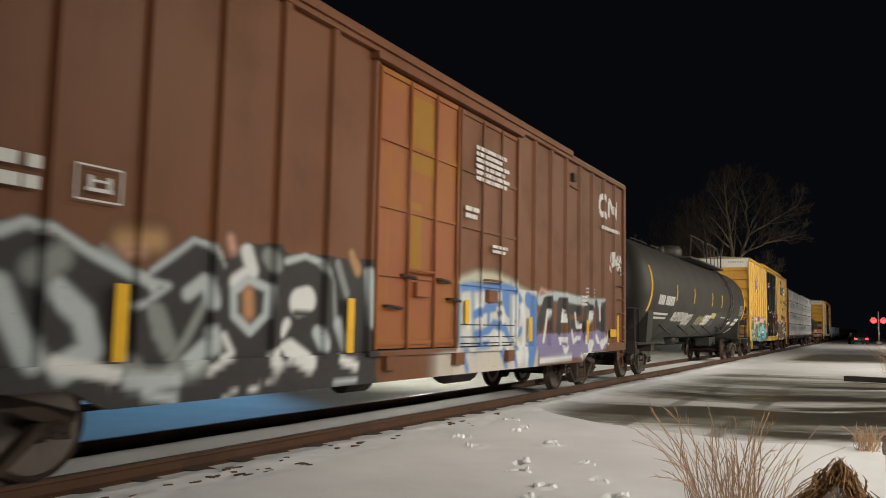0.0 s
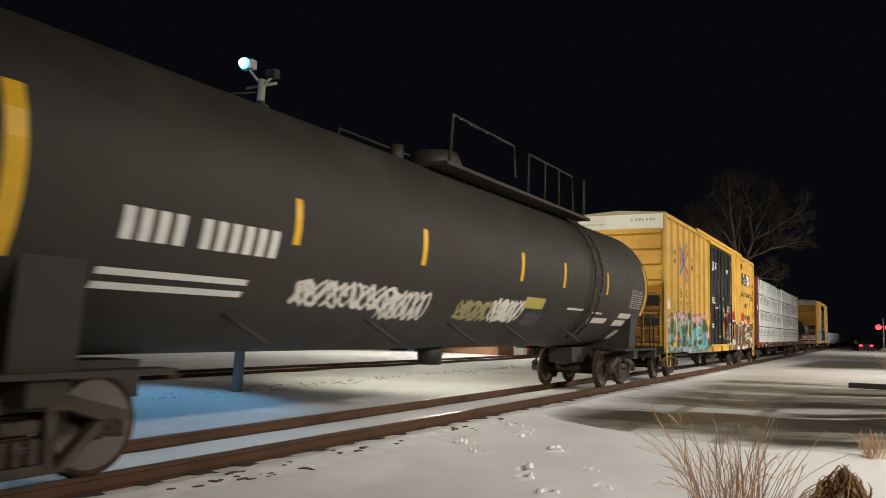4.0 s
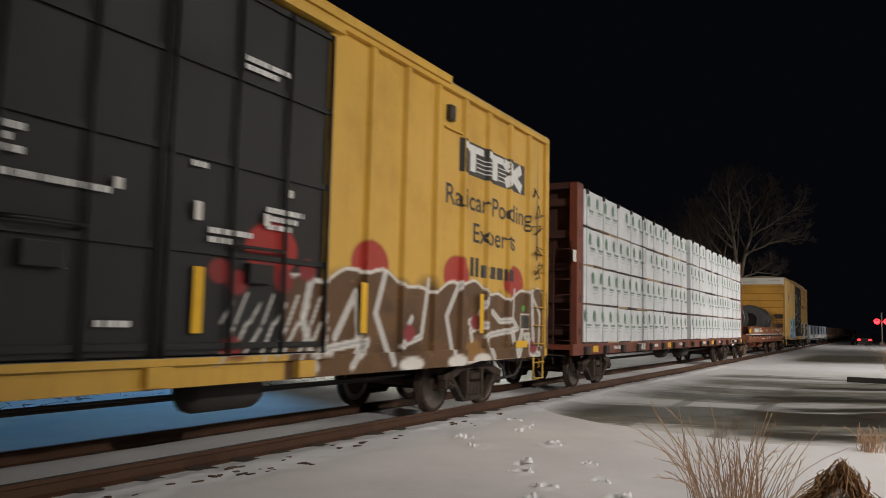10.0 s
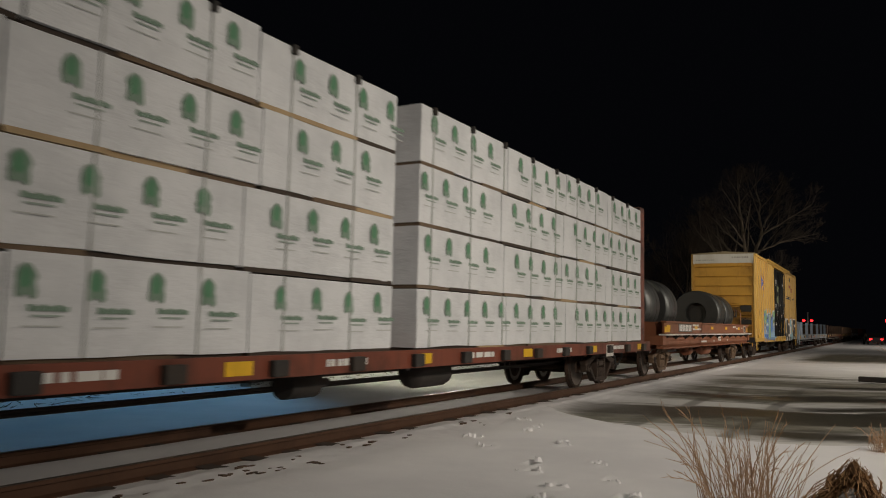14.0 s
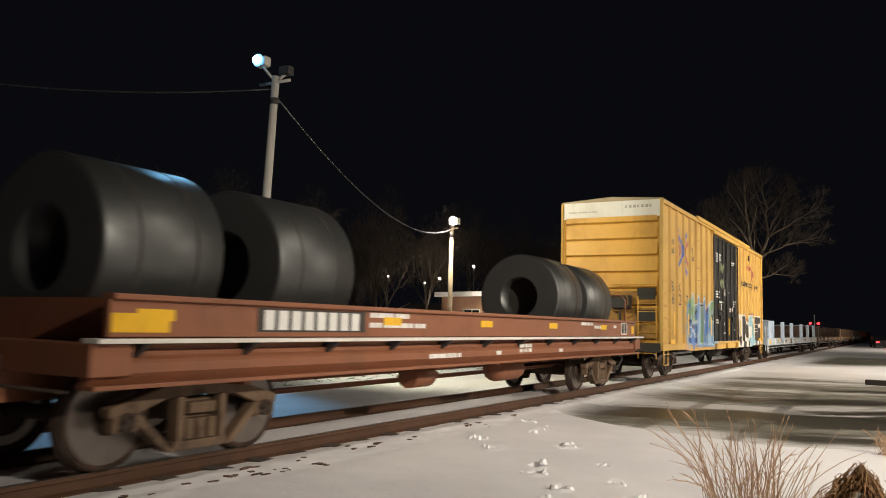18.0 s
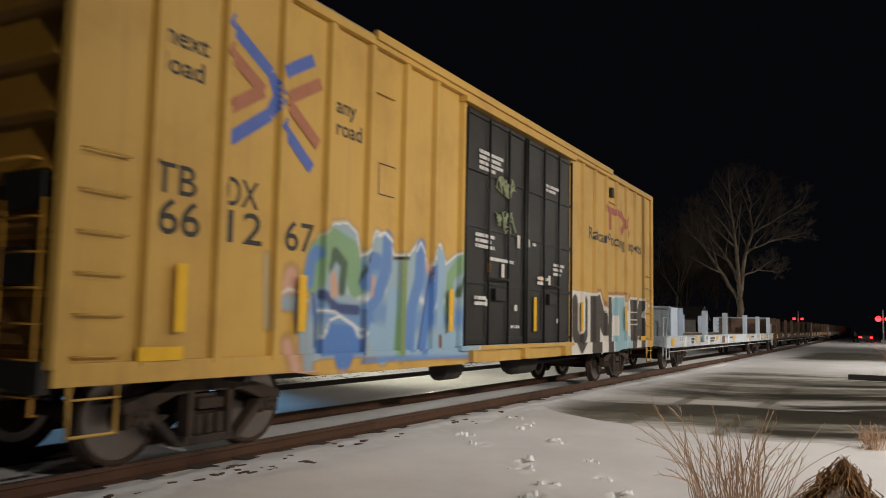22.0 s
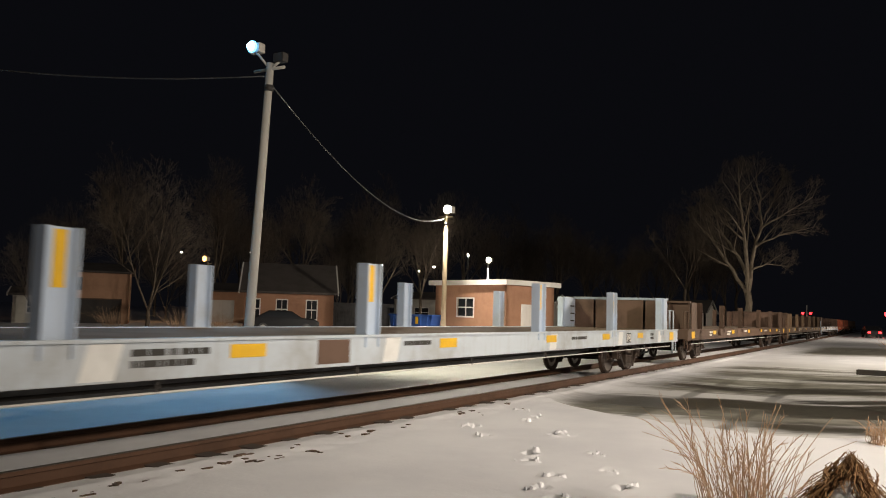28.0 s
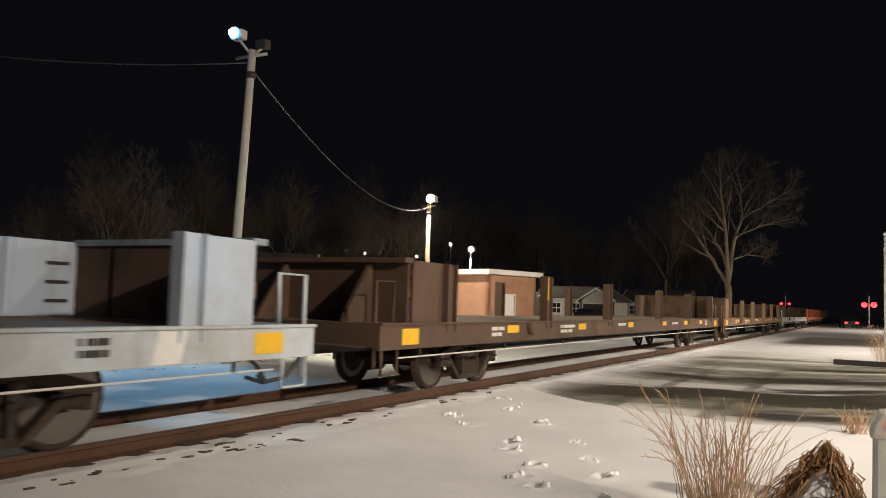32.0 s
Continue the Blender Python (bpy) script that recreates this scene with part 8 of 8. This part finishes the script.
def grown_tree(height, width, seed, bole=0.25, shift=0.0, limbs=(), thick=0.012, counts=(8, 7, 5, 4), skin="bark"):
    """A leafless tree: a bole that forks into main limbs, each with boughs, branches and twigs that fan upwards to a rounded crown."""
    rnd = random.Random(seed)
    c, rad = Vector((shift, 0, height * 0.6)), (width / 2, width / 2, height * 0.415)
    tip = 0.00045 * height
    trunk, limb, twig = S(), S(), S()

    def reach(p):
        return sum(((p[i] - c[i]) / rad[i]) ** 2 for i in range(3))

    def boughs(pts, radii, length, level, start):
        for k in range(counts[level]):
            t = start + (1 - start) * (k + rnd.random()) / counts[level]
            q = t * (len(pts) - 1)
            i = min(int(q), len(pts) - 2)
            p, d = pts[i].lerp(pts[i + 1], q - i), (pts[i + 1] - pts[i]).normalized()
            az = 2.4 * k + rnd.uniform(-0.5, 0.5)
            u = d.orthogonal().normalized()
            out = u * math.cos(az) + d.cross(u) * math.sin(az)
            a = radians(rnd.uniform(24, 52))
            shoot(p, (d * math.cos(a) + out * math.sin(a) + Vector((0, 0, 0.12))).normalized(), length * rnd.uniform(0.42, 0.72) * (1.1 - 0.4 * t), max(tip, radii[i] * rnd.uniform(0.4, 0.6)), level + 1)

    def shoot(p, d, length, r, level):
        while length > 0.04 * height and reach(p + d * length) > rnd.uniform(0.9, 1.12):
            length *= 0.82
        n = 4 if level < 3 else 2
        pts = [p]
        for i in range(n):
            d = (d + Vector((rnd.gauss(0, 0.1), rnd.gauss(0, 0.1), 0.06 + rnd.gauss(0, 0.07)))).normalized()
            pts.append(pts[-1] + d * length / n)
        radii = [max(tip * 0.6, r * (1 - 0.75 * i / n)) for i in range(n + 1)]
        (limb if level < 2 else twig).tube(pts, radii, 5 if level < 2 else 3)
        if level < len(counts):
            boughs(pts, radii, length, level, 0.2)

    fork = height * bole
    stem = [Vector((rnd.gauss(0, 0.004 * height) * (i > 0), rnd.gauss(0, 0.004 * height) * (i > 0), fork * i / 4)) for i in range(5)]
    r0 = thick * height
    trunk.tube(stem, [r0 * (1.25, 1.0, 0.92, 0.88, 0.85)[i] for i in range(5)], 9)
    if not limbs:
        n = 4
        for k in range(n):
            az, lean = 2.4 * k + rnd.uniform(-0.4, 0.4), rnd.uniform(0.12, 0.5)
            way = Vector((math.cos(az) * lean, math.sin(az) * lean, 1)).normalized()
            shoot(stem[4] - Vector((0, 0, 0.1 * fork * k / n)), way, height * rnd.uniform(0.42, 0.62), r0 * 0.55, 0)
    for depth, *bends in limbs:
        # a main limb: from the fork by a few bends in one upright plane
        pts = [Vector((x, depth * f, z)) for f, (x, z) in enumerate(bends)]
        fine = [pts[0]]
        for a, b in zip(pts, pts[1:]):
            fine += [a.lerp(b, q / 3) + Vector((rnd.gauss(0, 0.1), rnd.gauss(0, 0.1), rnd.gauss(0, 0.06))) for q in (1, 2)] + [b]
        r1 = r0 * (0.62 if bends[0][1] < 7 else 0.3)
        radii = [r1 * (1 - 0.82 * i / (len(fine) - 1)) for i in range(len(fine))]
        limb.tube(fine, radii, 7)
        boughs(fine, radii, (pts[-1] - pts[0]).length * 0.75, 0, 0.22)
    return [sh.mesh("bare_tree", skin if sh is not twig else "bark") for sh in (trunk, limb, twig)]


def bare_tree(x, y, meshes, turn=0.0, label="dark leafless tree in the wood behind the houses", size=1.0):
    ob = thing("bare_tree", label, "tree", pose(x, y, -0.1, 0, 0, turn), group="leafless trees")
    for name, me in zip(("trunk", "branching", "crown"), meshes):
        p = part(name, me, "bark", ob)
        if name != "trunk":
            tagged(p, "fine leafless twigs" if name == "crown" else "grey-brown branches", kind="stuff")
    if size != 1.0:
        ob.scale = (size, size, size)
    return ob


BOUGHS = ((0.6, (0, 4.6), (-1.6, 7.8), (-3.8, 11.3), (-5.6, 13.6)), (-0.5, (0, 5.0), (-0.5, 11.0), (-1.3, 15.8), (-1.6, 19.4)), (0.3, (0, 5.0), (0.8, 10.0), (1.9, 13.5), (1.9, 16.6), (1.2, 19.0)),
         (-1.0, (1.7, 12.9), (4.2, 14.6), (6.9, 16.4)), (0.8, (-0.6, 11.4), (-2.6, 13.4), (-4.4, 15.6)), (1.0, (1.9, 13.8), (3.4, 16.2), (4.4, 18.6)), (-0.7, (1.0, 10.8), (3.6, 12.0), (7.2, 12.9)),
         (0.9, (0.5, 7.8), (2.6, 8.6), (5.4, 8.4)), (1.4, (0.2, 6.4), (-0.6, 9.4), (-2.0, 12.0), (-2.6, 15.0)))
bare_tree(-7.6, 100.0, grown_tree(21.0, 16.6, 3, 0.24, 1.4, BOUGHS, 0.021, (9, 7, 6, 4), "pale_bark"), 28, "large leafless tree with a rounded crown and pale trunk")
KINDS = [grown_tree(19.0, 11.0, 5, 0.25), grown_tree(17.0, 12.0, 8, 0.2), grown_tree(20.0, 9.0, 12, 0.3), grown_tree(11.0, 9.0, 15, 0.12)]
bare_tree(-17.5, 112.0, KINDS[2], 40, "slender leafless tree beyond the houses")
bare_tree(-33.0, 34.3, KINDS[3], 10, "leafless tree with a forked trunk beside the road")
bare_tree(-38.9, 30.6, KINDS[3], 130, "small leafless tree before a house", 0.65)
for k in range(34):
    r = random.Random(90 + k)
    bare_tree(-84 + k * 2.1 + r.uniform(-2, 2), 78 + k * 1.9 + r.uniform(-6, 22), KINDS[k % 3], r.uniform(0, 360), size=r.uniform(0.8, 1.15))
for k in range(9):
    r = random.Random(300 + k)
    bare_tree(-68 + k * 3.2, 54 + k * 3.6, KINDS[(k + 1) % 4], r.uniform(0, 360), "leafless tree beside the houses", r.uniform(0.7, 1.0))


def grass_clump(x, y, blades, height, seed, label, lean=(0, 0), name="ornamental_grass", spread=0.16, fan=0.5):
    """A clump of dry grass: bent tapering stalks, some with feathery heads."""
    rnd = random.Random(seed)
    ob = thing(name, label, "grass", pose(x, y, 0.02), group="dry plants")
    stalks, heads = S(), S()
    for k in range(blades):
        a = rnd.uniform(0, 2 * math.pi)
        r0 = rnd.uniform(0, spread)
        h = height * rnd.uniform(0.45, 1.0)
        out = abs(rnd.gauss(0, fan)) * h * 0.9
        p0 = Vector((r0 * math.cos(a), r0 * math.sin(a), -0.05))
        dirx = Vector((math.cos(a) + lean[0], math.sin(a) + lean[1], 0))
        bow, limp = Vector((rnd.gauss(0, 0.035), rnd.gauss(0, 0.035), 0)), rnd.uniform(0.05, 0.5) * (k % 3 == 0)
        pts, rad = [], []
        for i in range(8):
            t = i / 7
            pts.append(p0 + dirx * (out * t ** 1.5 + limp * 0.35 * h * max(0, t - 0.55)) + bow * math.sin(math.pi * t) + Vector((rnd.gauss(0, 0.004), rnd.gauss(0, 0.004), h * t * (1 - 0.12 * t) - limp * h * max(0, t - 0.6) ** 1.4 * 1.6)))
            rad.append(0.0034 * (1 - 0.75 * t) + 0.0009)
        stalks.tube(pts, rad, 3)
        if k % 2 == 0:
            for j in range(14):
                q = 7 - 2.6 * j / 13
                i = min(int(q), 6)
                b = pts[i].lerp(pts[i + 1], q - i)
                d = (pts[i + 1] - pts[i]).normalized()
                heads.tube([b, b + d * 0.05 + Vector((rnd.gauss(0, 0.016), rnd.gauss(0, 0.016), rnd.gauss(0.0, 0.012)))], [0.0026, 0.0007], 3)
        if k % 3 == 1:
            i = rnd.randrange(2, 5)
            o = Vector((rnd.gauss(0, 1), rnd.gauss(0, 1), 0.6)).normalized() * rnd.uniform(0.1, 0.25)
            stalks.tube([pts[i], pts[i] + o * 0.6 + Vector((0, 0, 0.04)), pts[i] + o - Vector((0, 0, 0.02))], [0.003, 0.0028, 0.0008], 3)
    tagged(part("stalk_tuft", stalks, "straw", ob), kind="stuff")
    if heads.v:
        tagged(part("seed_head_tuft", heads, "straw", ob, "feathery pale seed heads"), kind="stuff")
    return ob


grass_clump(6.1, 6.1, 120, 1.14, 3, "clump of dry straw-coloured grass in the snow", (-0.12, 0), fan=0.30, spread=0.27)
for sx, sy, sr in ((-31.0, 35.2, 1.0), (-29.4, 36.9, 0.8), (-34.5, 33.0, 0.9)):
    grass_clump(sx, sy, 160, 1.9 * sr, int(sx * -7), "bare brown shrub before the houses", name="shrub", spread=0.8 * sr, fan=0.6)
grass_clump(7.7, 31.0, 150, 1.5, 19, "dry brown shrub beyond the lot", name="shrub", spread=0.5, fan=0.5)
grass_clump(6.9, 11.7, 60, 0.46, 8, "small dry tuft at the edge of the snow", (0.1, 0), spread=0.1, fan=0.25)


def fallen_stems(x, y):
    """Two collapsed bundles of dry stems that lean together over snow."""
    ob = thing("dead_plant", "collapsed brown dry stems with snow between them", "dead plant", pose(x, y, 0.0), group="dry plants")
    rnd = random.Random(17)
    for foot, count, wide in ((Vector((-0.30, -0.12, 0)), 90, 0.10), (Vector((0.27, -0.22, 0)), 170, 0.06)):
        sh = S()
        for k in range(count):
            a = foot + Vector((rnd.gauss(0, wide), rnd.gauss(0, 0.1), 0))
            b = Vector((rnd.gauss(0.03, 0.025), rnd.gauss(0.1, 0.04), rnd.uniform(0.33, 0.53)))
            m = a.lerp(b, 0.5) + Vector((rnd.gauss(0, 0.03), rnd.gauss(0, 0.03), rnd.gauss(0.03, 0.03)))
            q = a.lerp(b, 0.8) + Vector((rnd.gauss(0, 0.03), rnd.gauss(0, 0.03), rnd.gauss(0, 0.02)))
            sh.tube([a, m, q, b], [0.002, 0.004 * rnd.random() + 0.002, 0.004, 0.002], 3)
            for m in (m, q, a.lerp(b, rnd.uniform(0.1, 0.9))):
                leaf = m + Vector((rnd.gauss(0, 0.03), rnd.gauss(0, 0.03), rnd.gauss(0, 0.03)))
                sh.tube([leaf, leaf + Vector((rnd.gauss(0, 0.03), rnd.gauss(0, 0.03), -0.04)), leaf + Vector((rnd.gauss(0, 0.04), rnd.gauss(0, 0.04), -0.1))], [0.003, 0.003 + 0.011 * rnd.random(), 0.001], 3)
        tagged(part("stem_tangle", sh, "stem", ob), kind="stuff")
    heap = S()
    rows = []
    for j in range(9):
        rows.append([(0.34 * (1 - j / 9.5) * math.cos(2 * math.pi * i / 14) + 0.04, 0.3 * (1 - j / 9.5) * math.sin(2 * math.pi * i / 14) - 0.02, 0.32 * (j / 8) ** 0.8 + 0.02 * noise.noise(Vector((i % 14, j, 1.5)))) for i in range(15)])
    heap.sheet(rows)
    part("caught_snow", heap, M["snow"], ob, "snow caught among the stems")
    litter = S()
    for k in range(60):
        p = Vector((rnd.uniform(-0.4, 0.5), rnd.uniform(-0.5, 0.2), rnd.uniform(0.0, 0.1)))
        litter.tube([p, p + Vector((rnd.gauss(0, 0.08), rnd.gauss(0, 0.08), rnd.uniform(0, 0.05)))], [0.006, 0.003], 3)
    tagged(part("leaf_litter", litter, "brush", ob), kind="stuff")
    return ob


fallen_stems(6.72, 7.25)

pedestal = thing("utility_pedestal", "rounded grey plastic utility pedestal with a red light", "utility box", pose(7.23, 6.5, 0))
part("body", S().prism([(-0.17, 0), (0.17, 0), (0.16, 0.78), (0.11, 0.87), (-0.11, 0.87), (-0.16, 0.78)], 1, -0.13, 0.13), "plastic", pedestal, bevel=0.035)
part("hood", S().prism([(-0.185, 0.70), (0.185, 0.70), (0.175, 0.79), (0.12, 0.89), (-0.12, 0.89), (-0.175, 0.79)], 1, -0.145, 0.145), "plastic", pedestal, "slightly proud cap", 0.03)
part("red_light", S().turn([(0.022, -0.156), (0.022, -0.146)], 1, (-0.05, 0, 0.80), 10), "red_glow", pedestal, "small glowing red light")

beam = thing("timber_kerb", "long dark timber kerb lying at the edge of the lot", "kerb", pose(9.0, 27.6, 0.02, 0, 0, -6))
part("timber", S().box(-2.9, 4.0, -0.12, 0.12, 0, 0.16), "dark", beam, bevel=0.02)


post = thing("marker_post", "tall white post beside the lot", "post", pose(7.6, 30.0, 0))
part("shaft", S().rod((0, 0, 0), (0, 0, 4.25), 0.07, 10), "white", post)
part("cap", S().turn([(0.085, 4.22), (0.085, 4.30), (0.03, 4.34)], 2, (0, 0, 0), 10), "white", post)


def debris():
    rnd = random.Random(5)
    sh = S()
    spots = [(1.48, 3.94), (1.45, 4.51), (1.49, 5.07), (1.51, 5.6), (1.5, 5.75), (1.48, 6.16), (1.46, 6.73), (1.69, 6.83), (1.6, 6.3), (1.5, 7.9), (1.42, 9.3)]
    spots += [(rnd.gauss(1.5, 0.12), rnd.uniform(3.2, 13.0)) for k in range(12)]
    for x, y in spots:
        size = rnd.choice((0.3, 0.5, 0.8, 1.1))
        for k in range(rnd.randrange(1, 5)):
            a, b = x + rnd.gauss(0, 0.07), y + rnd.gauss(0, 0.12)
            z = ground_height(a, b)
            w, l = size * rnd.uniform(0.012, 0.035), size * rnd.uniform(0.02, 0.07)
            sh.prism([(a - w, b - l), (a + w * 0.6, b - l * 0.8), (a + w, b + l), (a - w * 0.4, b + l * 0.7)], 2, z - 0.02, z + 0.012 * size)
    return thing("ballast_stones", "dark stones and clods poking through the snow", "stones", kind="stuff", shape=sh, material="dirt")


debris()


def brush_line():
    rnd = random.Random(6)
    sh = S()
    for k in range(900):
        y = rnd.uniform(7, 60)
        x = -6.7 - 0.05 * (y - 20) * 0.3 + rnd.gauss(0, 0.35)
        p = Vector((x, y, -0.08))
        sh.tube([p, p + Vector((rnd.gauss(0, 0.12), rnd.gauss(0, 0.25), rnd.uniform(0.01, 0.08)))], [0.012, 0.003], 3)
    return thing("brush", "low dead brush along the edge of the track bed", "brush", kind="stuff", shape=sh, material="brush")


brush_line()


def motions():
    steps = [32 * k / 64 for k in range(65)]
    for ob, u, z in ROLLING:
        x = next((dx for b, dx in LUMBER if b is ob), 0.0)
        walk(ob, [(t, pose(x, u - run(t), z)) for t in steps])
    ticks = [4 * k / 30 for k in range(241)]
    for ob, y in WHEELS:
        walk(ob, [(t, pose(0, y, 0.457, math.degrees(run(t) / 0.457) % 360)) for t in ticks])


motions()
